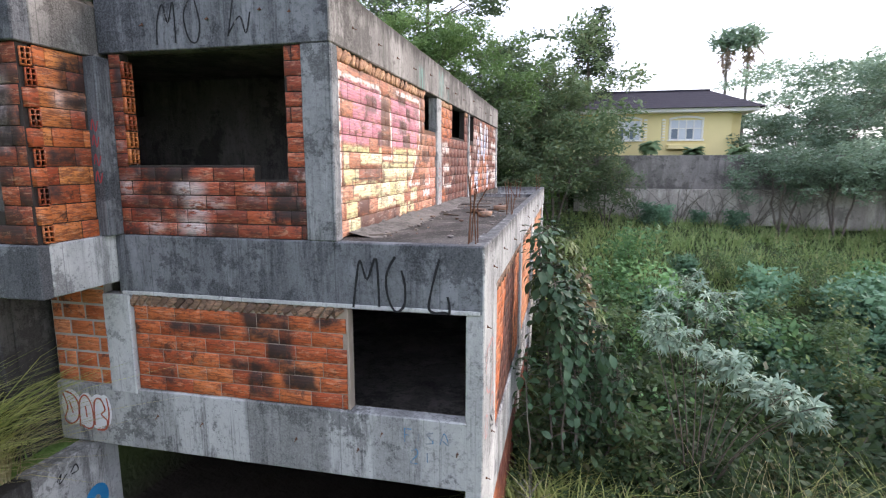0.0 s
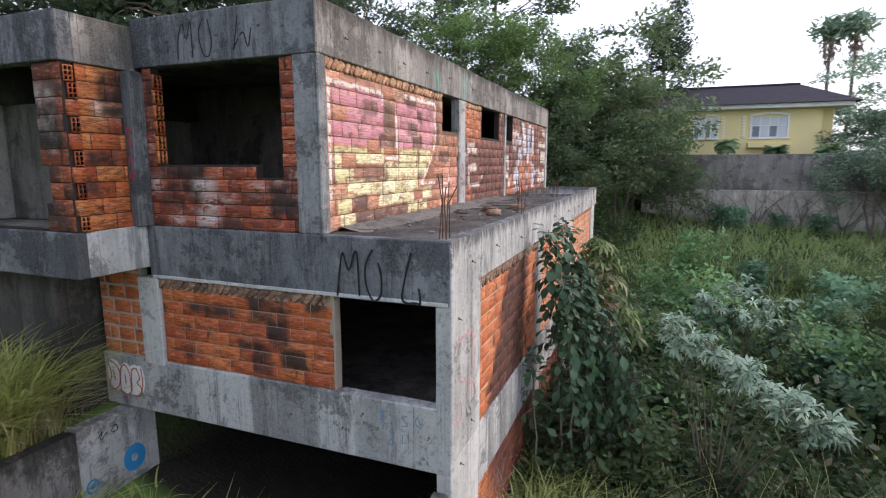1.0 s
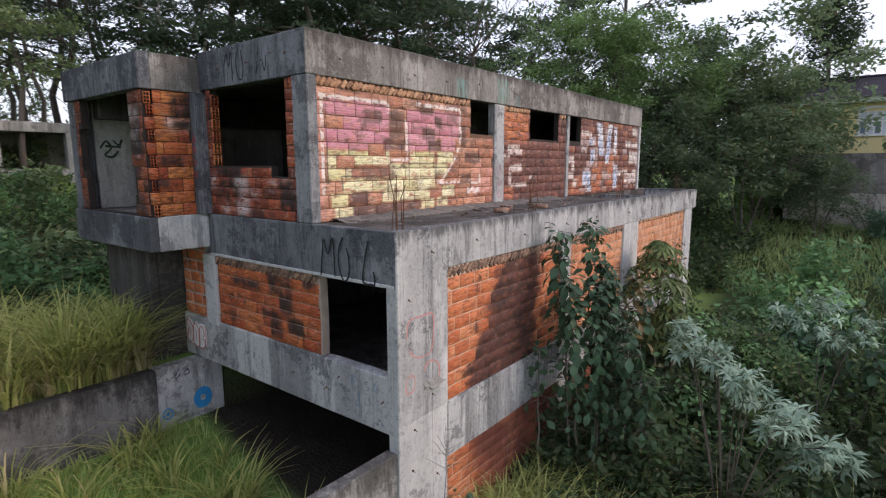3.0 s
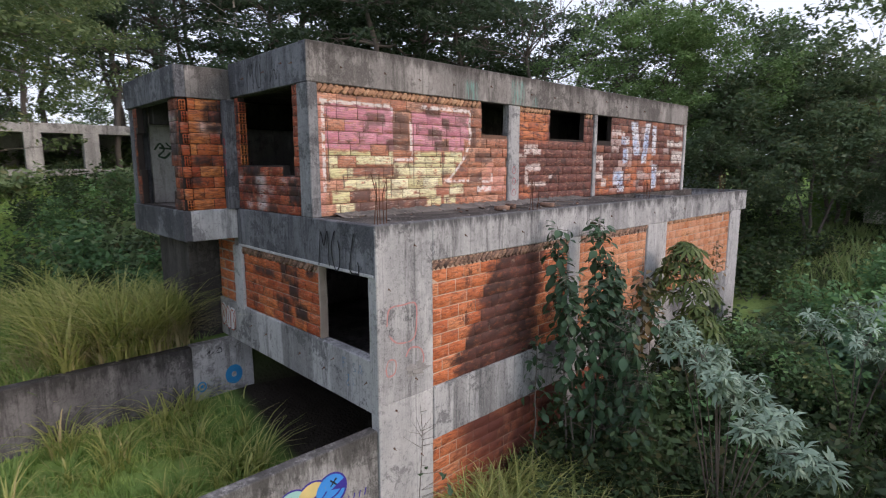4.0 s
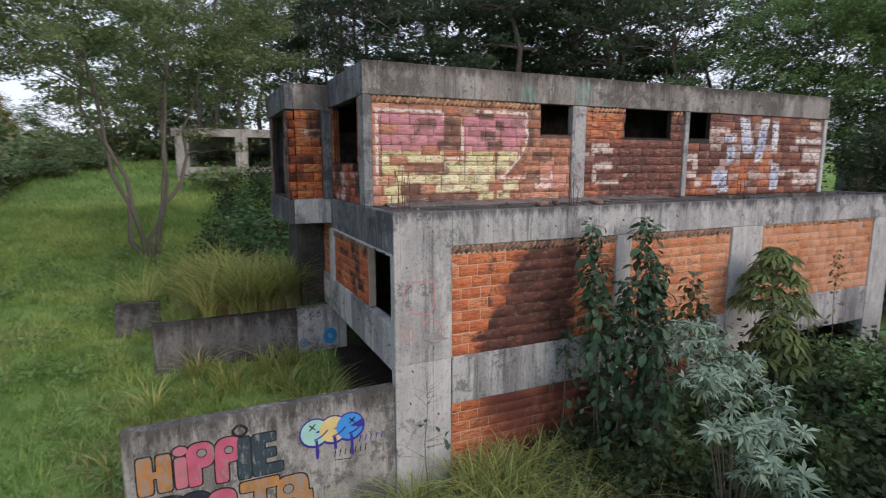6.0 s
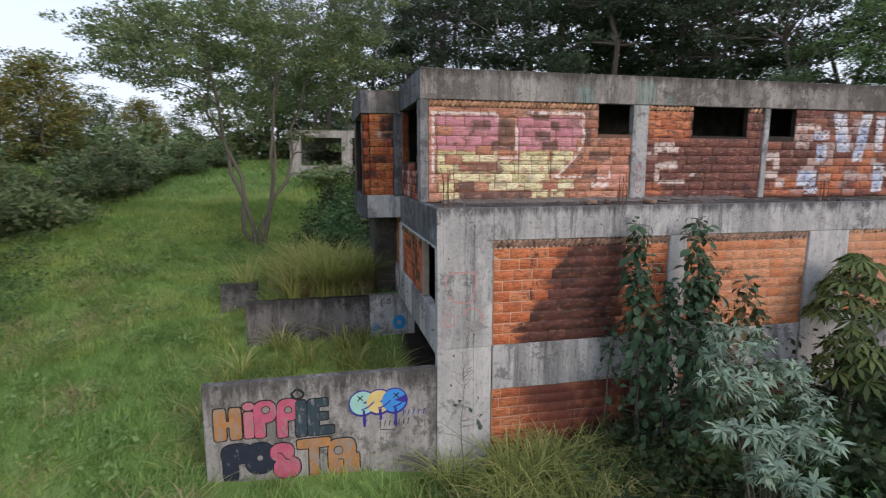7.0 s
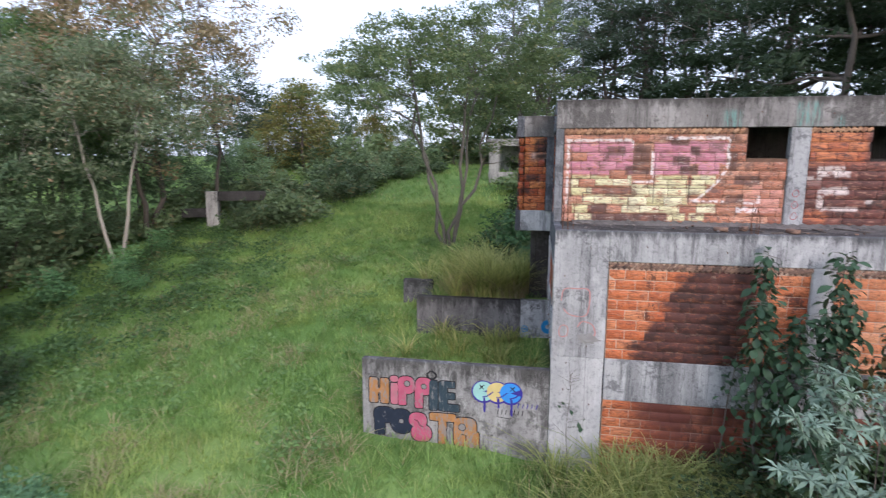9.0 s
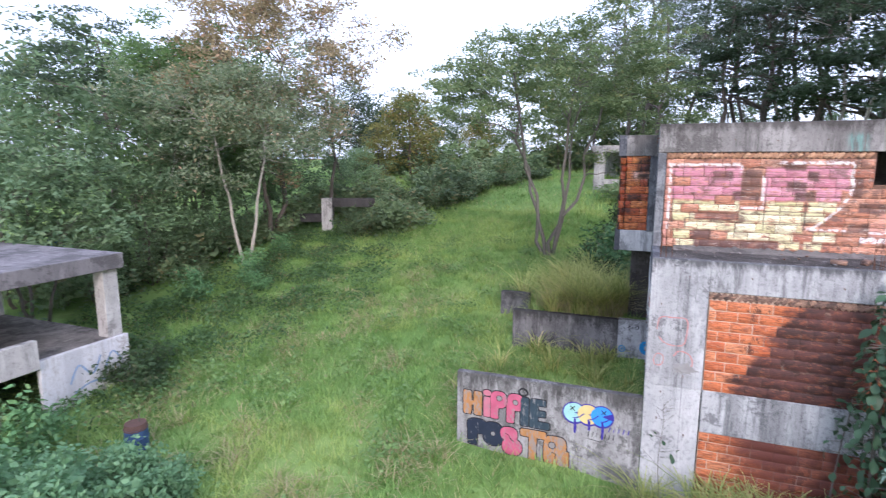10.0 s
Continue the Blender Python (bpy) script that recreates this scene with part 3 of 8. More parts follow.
LEAF_PINE = leaf_mat("dark_pine_foliage", (0.04, 0.068, 0.044), (0.08, 0.116, 0.072), share=0.42)
LEAF_FEATHER = leaf_mat("olive_feathery_foliage", (0.106, 0.162, 0.0728), (0.202, 0.258, 0.118), (0.28, 0.28, 0.112), share=0.42, vary=0.4)
LEAF_BROAD = leaf_mat("mid_green_foliage", (0.125, 0.21, 0.11), (0.235, 0.335, 0.175))
LEAF_LIGHT = leaf_mat("light_green_foliage", (0.11, 0.21, 0.07), (0.22, 0.33, 0.13), vary=0.4)
LEAF_DARK = leaf_mat("dull_dark_foliage", (0.075, 0.125, 0.07), (0.14, 0.195, 0.105), (0.18, 0.185, 0.09))
LEAF_EUC = leaf_mat("grey_green_foliage", (0.075, 0.105, 0.085), (0.14, 0.18, 0.135))
LEAF_AUTUMN = leaf_mat("rusty_foliage", (0.30, 0.22, 0.135), (0.42, 0.34, 0.19), (0.62, 0.34, 0.22), patch=0.2, vary=0.3)
LEAF_YELLOW = leaf_mat("yellowish_foliage", (0.17, 0.20, 0.055), (0.30, 0.27, 0.09), (0.34, 0.20, 0.07))
LEAF_BUSH = leaf_mat("bush_foliage", (0.0936, 0.211, 0.0905), (0.187, 0.352, 0.149), (0.281, 0.374, 0.14))
LEAF_BUSH_BLUE = leaf_mat("bluish_bush_foliage", (0.093, 0.194, 0.122), (0.179, 0.322, 0.208))
# scrub and undergrowth leaves: deep shade low down put into a near-black green
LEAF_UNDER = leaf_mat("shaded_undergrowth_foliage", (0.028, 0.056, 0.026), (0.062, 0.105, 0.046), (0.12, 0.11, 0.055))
LEAF_SILVER = leaf_mat("silvery_leaf", (0.145, 0.235, 0.165), (0.30, 0.40, 0.30), rough=0.5, share=0.12, vary=0.6)
LEAF_BIG = leaf_mat("broad_leaf", (0.024, 0.06, 0.032), (0.068, 0.128, 0.068), (0.12, 0.18, 0.075), rough=0.45, share=0.12, vary=0.7)
LEAF_PAPAYA = leaf_mat("palmate_leaf", (0.055, 0.095, 0.025), (0.11, 0.15, 0.045), (0.16, 0.17, 0.05), rough=0.4, share=0.2)
GRASS_LAWN = leaf_mat("lawn_grass", (0.18, 0.335, 0.092), (0.35, 0.51, 0.16), (0.54, 0.50, 0.25), patch=0.22, share=0.5, light=(0.56, 0.64, 0.21), vary=0)
GRASS_BANK = leaf_mat("bank_grass", (0.22, 0.29, 0.08), (0.66, 0.65, 0.24), (0.72, 0.58, 0.31), patch=0.0, share=0.5, vary=0)
GRASS_TALL = leaf_mat("tall_grass", (0.20, 0.28, 0.085), (0.56, 0.58, 0.22), (0.66, 0.55, 0.30), patch=0.15, share=0.45, vary=0)
GRASS_VALLEY = leaf_mat("valley_grass", (0.07, 0.12, 0.035), (0.18, 0.23, 0.08), (0.36, 0.29, 0.15), patch=0.4, share=0.4, vary=0)
GRASS_FIELD = leaf_mat("field_grass", (0.17, 0.27, 0.10), (0.38, 0.46, 0.19), (0.46, 0.42, 0.22), patch=0.3, share=0.45, vary=0)
GRASS_DRY = leaf_mat("dry_grass", (0.36, 0.31, 0.16), (0.56, 0.49, 0.28), patch=0.2, vary=0)
BARK = plain("grey_bark", (0.20, 0.18, 0.155), 0.9, 0.5)
BARK_PALE = plain("pale_bark", (0.46, 0.42, 0.36), 0.85, 0.35)
BARK_DARK = plain("dark_bark", (0.16, 0.135, 0.115), 0.9, 0.5)
# far leaves made paler and bluer: haze of distance put into the colour
LEAF_HILL = leaf_mat("hazy_hillside_foliage", (0.145, 0.228, 0.165), (0.265, 0.35, 0.255))
LEAF_GREY_OLIVE = leaf_mat("grey_olive_foliage", (0.18, 0.24, 0.14), (0.32, 0.38, 0.23), (0.5, 0.36, 0.23), patch=0.3, vary=0.3)
DEAD_FROND = plain("dead_frond", (0.30, 0.22, 0.16), 0.9, 0.4)
LEAF_RED = leaf_mat("reddish_young_leaf", (0.09, 0.075, 0.03), (0.19, 0.12, 0.05), (0.12, 0.17, 0.06), rough=0.35, share=0.15)
LEAF_FRESH = leaf_mat("fresh_green_foliage", (0.14, 0.29, 0.14), (0.25, 0.42, 0.22), vary=0.3)
LEAF_WEED = leaf_mat("weed_leaves", (0.15, 0.27, 0.09), (0.26, 0.39, 0.14), (0.33, 0.31, 0.15), vary=0)
# darker copy of LEAF_WEED: the shade at the lawn's edge is in the colour
LEAF_WEED_SHADED = leaf_mat("shaded_weed_leaves", (0.065, 0.135, 0.05), (0.135, 0.23, 0.085), (0.2, 0.19, 0.09), vary=0)
# thicket green lifted so that the haze over the far hedge is in it
LEAF_THICKET = leaf_mat("hazy_thicket_foliage", (0.11, 0.175, 0.09), (0.21, 0.285, 0.14), (0.27, 0.24, 0.12))
LEAF_OLIVE = leaf_mat("olive_scrub_foliage", (0.0845, 0.15, 0.065), (0.169, 0.247, 0.104), (0.247, 0.26, 0.104))


def soil():
    g = Graph("grassy_soil")
    x, y, z = g.axes(g.pos)
    green = g.mix(g.step(g.noise(0.22, 6, rough=0.65), 0.35, 0.65), (0.17, 0.30, 0.08), (0.32, 0.45, 0.14))
    green = g.mix(g.math("MULTIPLY", g.noise(9, 5), 0.5), green, (0.03, 0.06, 0.018))
    bare = g.step(g.noise(0.9, 6, rough=0.65), 0.62, 0.75)
    col = g.mix(g.math("MULTIPLY", bare, 0.6), green, (0.17, 0.12, 0.06))
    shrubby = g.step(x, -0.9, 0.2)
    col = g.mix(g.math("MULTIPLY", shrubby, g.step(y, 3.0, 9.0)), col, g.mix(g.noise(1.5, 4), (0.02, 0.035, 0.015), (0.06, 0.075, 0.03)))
    # bare soil below the building, the basement's near-black shade put into its colour
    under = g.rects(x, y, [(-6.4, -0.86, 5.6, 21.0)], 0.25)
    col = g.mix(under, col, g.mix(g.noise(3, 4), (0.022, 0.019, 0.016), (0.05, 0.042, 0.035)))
    return g.done(col, 0.95, g.bump(g.noise(14, 5), 1.0, 0.06), spec=0.1)


SOIL = soil()
RUST_STEEL = plain("rusty_steel", (0.16, 0.07, 0.04), 0.8, 0.4)
MORTAR_DUST = concrete("crumbled_mortar", (0.19, 0.175, 0.162), (0.085, 0.079, 0.074), (0.04, 0.038, 0.036), 0.4, 0.2, False)
RUBBLE = plain("grey_rubble", (0.3, 0.27, 0.25), 0.95, 0.5)


def ink(name, color, wear=0.3, dim=0.3):
    """Sprayed paint, thin in places so that the grey wall shows."""
    g = Graph(name)
    col = g.mix(g.noise(5, 5), tuple(c * (1 - dim) for c in color), color)
    gone = g.step(g.noise(7, 6, stretch=(1.6, 1.6, 0.6), rough=0.75), 0.72 - wear * 0.4, 0.82 - wear * 0.4)
    col = g.mix(g.math("MULTIPLY", gone, 0.8), col, (0.24, 0.235, 0.23))
    return g.done(col, 0.7, g.bump(g.noise(40, 3), 0.2, 0.004), spec=0.25)


BLACK_INK = ink("black_spray", (0.02, 0.02, 0.024))
RED_INK = ink("red_spray", (0.42, 0.06, 0.07))
BLUE_INK = ink("blue_spray", (0.03, 0.28, 0.60))
FADED_BLUE = ink("faded_blue_spray", (0.12, 0.26, 0.42), 0.75)
DARK_BLUE_INK = ink("indigo_spray", (0.05, 0.035, 0.30))
TEAL_INK = ink("pale_teal_spray", (0.36, 0.66, 0.62))
YELLOW_INK = ink("yellow_spray", (0.72, 0.58, 0.24))
SKY_INK = ink("sky_blue_spray", (0.05, 0.30, 0.78))
ORANGE_INK = ink("orange_spray", (0.56, 0.27, 0.10), 0.6, 0.6)
PINK_INK = ink("pink_spray", (0.62, 0.14, 0.23), 0.5, 0.5)
SLATE_INK = ink("slate_spray", (0.045, 0.075, 0.10), 0.5, 0.5)

# ---- building tools ----
def mesh_of(name, verts, faces, mat, smooth=False):
    me = bpy.data.meshes.new(name)
    verts, faces = np.asarray(verts, np.float32), np.asarray(faces, np.int32)
    k = faces.shape[1]
    me.vertices.add(len(verts))
    me.vertices.foreach_set("co", verts.ravel())
    me.loops.add(faces.size)
    me.loops.foreach_set("vertex_index", faces.ravel())
    me.polygons.add(len(faces))
    me.polygons.foreach_set("loop_start", np.arange(0, faces.size, k, dtype=np.int32))
    me.polygons.foreach_set("loop_total", np.full(len(faces), k, np.int32))
    if smooth:
        me.polygons.foreach_set("use_smooth", np.ones(len(faces), bool))
    me.update(calc_edges=True)
    me.validate()
    me.materials.append(mat)
    return me


def part(name, bm, material, parent=None, label=""):
    """Links a bmesh (or a mesh) as one mesh object under a thing or a part."""
    if isinstance(bm, bpy.types.Mesh):
        me = bm
    else:
        me = bpy.data.meshes.new(name)
        bm.to_mesh(me)
        bm.free()
        me.materials.append(material)
    ob = new(name, me)
    ob.parent = parent
    return tagged(ob, label)


def empty(name, m):
    ob = new(name)
    ob.matrix_world = m
    ob.empty_display_size = 0.2
    return ob


def slab_into(bm, x0, x1, y0, y1, z0, z1, cell=0.4, jitter=0.006, chamfer=0.014):
    """A cast block: gridded faces, slightly wavy, edges knocked off."""
    lo, hi = Vector((x0, y0, z0)), Vector((x1, y1, z1))
    cuts = []
    for a in range(3):
        n = max(1, min(40, round((hi[a] - lo[a]) / cell)))
        c = min(chamfer, (hi[a] - lo[a]) * 0.2)
        cuts.append([lo[a], lo[a] + c, *(lo[a] + (hi[a] - lo[a]) * i / n for i in range(1, n)), hi[a] - c, hi[a]])
    seen = {}

    def vert(i, j, k):
        key = (i, j, k)
        if key not in seen:
            p = Vector((cuts[0][i], cuts[1][j], cuts[2][k]))
            ends = sum((i in (0, len(cuts[0]) - 1), j in (0, len(cuts[1]) - 1), k in (0, len(cuts[2]) - 1)))
            if ends >= 2:
                mid = (lo + hi) / 2
                for a, (ii, cc) in enumerate(((i, cuts[0]), (j, cuts[1]), (k, cuts[2]))):
                    if ii in (0, len(cc) - 1):
                        p[a] += math.copysign(min(chamfer, (hi[a] - lo[a]) * 0.2) * (0.35 + 0.6 * abs(noise.noise(p * 2.7))), mid[a] - p[a])
            p += noise.noise_vector(p * 1.7) * jitter
            seen[key] = bm.verts.new(p)
        return seen[key]

    nx, ny, nz = (len(c) - 1 for c in cuts)
    for j in range(ny):
        for k in range(nz):
            bm.faces.new((vert(0, j, k), vert(0, j, k + 1), vert(0, j + 1, k + 1), vert(0, j + 1, k)))
            bm.faces.new((vert(nx, j, k), vert(nx, j + 1, k), vert(nx, j + 1, k + 1), vert(nx, j, k + 1)))
    for i in range(nx):
        for k in range(nz):
            bm.faces.new((vert(i, 0, k), vert(i + 1, 0, k), vert(i + 1, 0, k + 1), vert(i, 0, k + 1)))
            bm.faces.new((vert(i, ny, k), vert(i, ny, k + 1), vert(i + 1, ny, k + 1), vert(i + 1, ny, k)))
        for j in range(ny):
            bm.faces.new((vert(i, j, 0), vert(i, j + 1, 0), vert(i + 1, j + 1, 0), vert(i + 1, j, 0)))
            bm.faces.new((vert(i, j, nz), vert(i + 1, j, nz), vert(i + 1, j + 1, nz), vert(i, j + 1, nz)))


def cast(name, boxes, mat, label, category="concrete", parent=None, cell=0.4, kind="structure"):
    """One cast-concrete object of one or more blocks."""
    bm = bmesh.new()
    for b in boxes:
        slab_into(bm, *b, cell=cell)
    ob = part(name, bm, mat, parent)
    if parent is None:
        tagged(ob, label, category, "", kind)
    return ob


def block_mesh(name, lx, ly, lz, mat, ch=0.004):
    """Cheap chamfered block centred on its base point, for pieces."""
    key = (name, round(lx, 2), round(ly, 2), round(lz, 3), mat.name)
    if key in PIECES:
        return PIECES[key]
    v, f = [], []
    hx, hy, hz = lx / 2, ly / 2, lz / 2
    for sy, d in ((-1, 0.0), (1, 0.0)):
        v += [(-hx, sy * (hy - ch), -hz), (hx, sy * (hy - ch), -hz), (hx, sy * (hy - ch), hz), (-hx, sy * (hy - ch), hz)]
    for sy in (-1, 1):
        v += [(-hx + ch, sy * hy, -hz + ch), (hx - ch, sy * hy, -hz + ch), (hx - ch, sy * hy, hz - ch), (-hx + ch, sy * hy, hz - ch)]
    f += [(8, 9, 10, 11), (13, 12, 15, 14)]
    for a in range(4):
        b = (a + 1) % 4
        f += [(a, b, 8 + b, 8 + a), (4 + b, 4 + a, 12 + a, 12 + b), (b, a, 4 + a, 4 + b)]
    PIECES[key] = mesh_of(name, v, f, mat)
    return PIECES[key]


PIECES = {}


def hollow_mesh(lx, lz, depth, mat):
    """The end of a hollow brick: a web of cells, open towards -y."""
    key = ("hollow", round(lx, 2), round(lz, 2), mat.name)
    if key in PIECES:
        return PIECES[key]
    v, f = [], []
    cols, rows, w = 2, 3, 0.012
    xs = np.linspace(-lx / 2, lx / 2, cols + 1)
    zs = np.linspace(-lz / 2, lz / 2, rows + 1)

    def box(x0, x1, z0, z1, y0, y1):
        n = len(v)
        v.extend([(x0, y0, z0), (x1, y0, z0), (x1, y0, z1), (x0, y0, z1), (x0, y1, z0), (x1, y1, z0), (x1, y1, z1), (x0, y1, z1)])
        f.extend([tuple(n + i for i in q) for q in ((0, 1, 2, 3), (5, 4, 7, 6), (4, 0, 3, 7), (1, 5, 6, 2), (3, 2, 6, 7), (4, 5, 1, 0))])

    for x in xs:
        c = min(max(x, -lx / 2 + w / 2), lx / 2 - w / 2)
        box(c - w / 2, c + w / 2, -lz / 2, lz / 2, -depth / 2, depth / 2)
    for z in zs:
        c = min(max(z, -lz / 2 + w / 2), lz / 2 - w / 2)
        for a, b in zip(xs[:-1], xs[1:]):
            box(a + w / 2, b - w / 2, c - w / 2, c + w / 2, -depth / 2 + 0.001, depth / 2)
    PIECES[key] = mesh_of("hollow_brick", v, f, mat)
    return PIECES[key]


def panel_pose(axis, u, plane, z, out):
    """Pose of a piece on a wall: local x along the wall, local -y outwards."""
    if axis == "y":      # the wall runs along y and faces +x
        return pose(plane - out, u, z, 0, 0, 90)
    return pose(u, plane + out, z)


def brick_wall(name, axis, u0, u1, z0, z1, plane, mat, mortar_mat, label, holes=(), length=0.345, course=0.2, wedge=0.0, core=0.14, seed=1, wedge_mat=None, gap=0.011, inset=0.011):
    """A panel of laid bricks with recessed joints; holes are (u0, u1, z0, z1). The top row may be slanted wedges."""
    rng = random.Random(seed)
    us = sorted({u0, u1, *(h[0] for h in holes), *(h[1] for h in holes)})
    bm = bmesh.new()
    for a, b in zip(us[:-1], us[1:]):
        free = [(z0, z1)]
        for h in holes:
            if h[0] < (a + b) / 2 < h[1]:
                free = [q for lo, hi in free for q in ((lo, min(hi, h[2])), (max(lo, h[3]), hi)) if q[1] - q[0] > 0.01]
        for lo, hi in free:
            box = (plane - core, plane - inset, a, b, lo, hi) if axis == "y" else (a, b, plane + inset, plane + core, lo, hi)
            slab_into(bm, *box, cell=0.6, jitter=0.004, chamfer=0.004)
    wall = tagged(part(name, bm, mortar_mat), label, "wall", "", "structure")
    top = z1 - wedge
    rows = max(1, round((top - z0) / course))
    ch = (top - z0) / rows
    for r in range(rows):
        zc = z0 + ch * (r + 0.5)
        u = u0 - length * (0.5 if r % 2 else 0.0) - rng.uniform(0, 0.06)
        while u < u1:
            step = length * rng.choice((0.92, 1.0, 1.0, 1.0, 1.06)) if rng.random() > 0.06 else length * 0.5
            spans = [(max(u, u0), min(u + step, u1))]
            for h in holes:
                if h[2] - 0.06 < zc < h[3] + 0.06:
                    spans = [q for lo, hi in spans for q in ((lo, min(hi, h[0])), (max(lo, h[1]), hi)) if q[1] - q[0] > 0.05]
            for lo, hi in spans:
                if hi - lo < 0.05:
                    continue
                w = round(hi - lo - gap, 2)
                ob = new("brick", block_mesh("brick", w, 0.09, round(ch - gap - 0.001, 3), mat))
                ob.matrix_world = panel_pose(axis, (lo + hi) / 2, plane, zc, 0.045 + rng.uniform(-0.4, 0.5) * min(inset, 0.01)) @ pose(0, 0, 0, rng.uniform(-0.6, 0.6), 0, rng.uniform(-0.7, 0.7))
                ob.parent = wall
            u += step
    if wedge:
        u = u0 + 0.03
        while u < u1 - 0.03:
            if not any(h[0] - 0.03 < u < h[1] + 0.03 and h[3] > top for h in holes):
                ob = new("wedge_brick", block_mesh("wedge_brick", 0.075, 0.085, round(wedge * 1.12, 2), wedge_mat or BRICK_WEDGE, 0.008))
                ob.matrix_world = panel_pose(axis, u, plane, top + wedge * 0.5, 0.03 + rng.uniform(-0.02, 0.012)) @ pose(0, 0, 0, rng.uniform(-6, 6), 48 + rng.uniform(-12, 12), rng.uniform(-6, 6))
                ob.parent = wall
            u += 0.1 * rng.uniform(0.85, 1.25)
    return wall


def stroke(parent, name, axis, plane, points, width, mat, out=0.004, closed=False):
    """A sprayed line on a wall: a thin raised ribbon through (u, z) points, smoothed."""
    pts = [Vector(p) for p in points]
    if closed:
        pts.append(pts[0])
    fine = []
    for i in range(len(pts) - 1):
        a, b = pts[max(i - 1, 0)], pts[i]
        c, d = pts[i + 1], pts[min(i + 2, len(pts) - 1)]
        for k in range(5):
            t = k / 5
            fine.append(0.5 * (2 * b + (c - a) * t + (2 * a - 5 * b + 4 * c - d) * t * t + (3 * b - a - 3 * c + d) * t ** 3))
    fine.append(pts[-1])
    verts, faces = [], []
    for i, p in enumerate(fine):
        d = (fine[min(i + 1, len(fine) - 1)] - fine[max(i - 1, 0)])
        d = d.normalized() if d.length > 1e-6 else Vector((1, 0))
        n = Vector((-d.y, d.x)) * width * 0.5 * (0.85 + 0.3 * noise.noise((p.x * 9, p.y * 9, 0)))
        for q in (p + n, p - n):
            verts.append((plane + out, q.x, q.y) if axis == "y" else (q.x, plane - out, q.y))
        if i:
            k = 2 * i
            faces.append((k - 2, k - 1, k + 1, k))
    return part(name, mesh_of(name, verts, faces, mat), mat, parent)


def blob(parent, name, axis, plane, cu, cz, ru, rz, mat, out=0.004, a0=0, a1=360, lean=0.0):
    """A filled sprayed patch: part of an ellipse."""
    n = 28
    ring = []
    for i in range(n + 1):
        a = radians(a0 + (a1 - a0) * i / n)
        u, z = ru * math.cos(a), rz * math.sin(a)
        ring.append((cu + u * math.cos(lean) - z * math.sin(lean), cz + u * math.sin(lean) + z * math.cos(lean)))
    verts = [(cu, cz), *ring]
    faces = [(0, i, i + 1) for i in range(1, n + 1)]
    place = [(plane + out, u, z) if axis == "y" else (u, plane - out, z) for u, z in verts]
    return part(name, mesh_of(name, place, faces, mat), mat, parent)


def tube_mesh(name, paths, mat, sides=6, thin=3):
    """Tapered round stems: each path is a list of (point, radius)."""
    verts, faces = [], []
    most = sides
    for path in paths:
        base = len(verts)
        sides = most if path[0][1] > 0.06 else thin
        for i, (p, r) in enumerate(path):
            d = (path[min(i + 1, len(path) - 1)][0] - path[max(i - 1, 0)][0])
            d = d.normalized() if d.length > 1e-6 else Vector((0, 0, 1))
            a = d.cross(Vector((1, 0.13, 0.07))).normalized()
            b = d.cross(a)
            for k in range(sides):
                t = 2 * math.pi * k / sides
                verts.append(p + (a * math.cos(t) + b * math.sin(t)) * r)
            if i:
                for k in range(sides):
                    k2 = (k + 1) % sides
                    q = base + (i - 1) * sides
                    faces.append((q + k, q + k2, q + sides + k2, q + sides + k))
    return mesh_of(name, [tuple(v) for v in verts], faces, mat, True)


def leaf_mesh(name, centres, size, mat, rng, aspect=0.42, droop=0.3, flat=0.5):
    """Many small pointed leaves, one quad each."""
    c = np.asarray(centres, np.float32)
    n = len(c)
    a = rng.normal(size=(n, 3))
    a[:, 2] = a[:, 2] * (1 - flat) - droop
    a /= np.linalg.norm(a, axis=1, keepdims=True)
    b = np.cross(a, rng.normal(size=(n, 3)) * (0.6, 0.6, 0.6) + (0, 0, 1))
    b /= np.linalg.norm(b, axis=1, keepdims=True) + 1e-6
    s = size * rng.uniform(0.6, 1.35, (n, 1))
    v = np.stack([c - a * s * 0.5, c + b * s * aspect * 0.5 + a * s * 0.05, c + a * s * 0.5, c - b * s * aspect * 0.5 + a * s * 0.05], 1)
    return mesh_of(name, v.reshape(-1, 3), np.arange(4 * n).reshape(n, 4), mat)


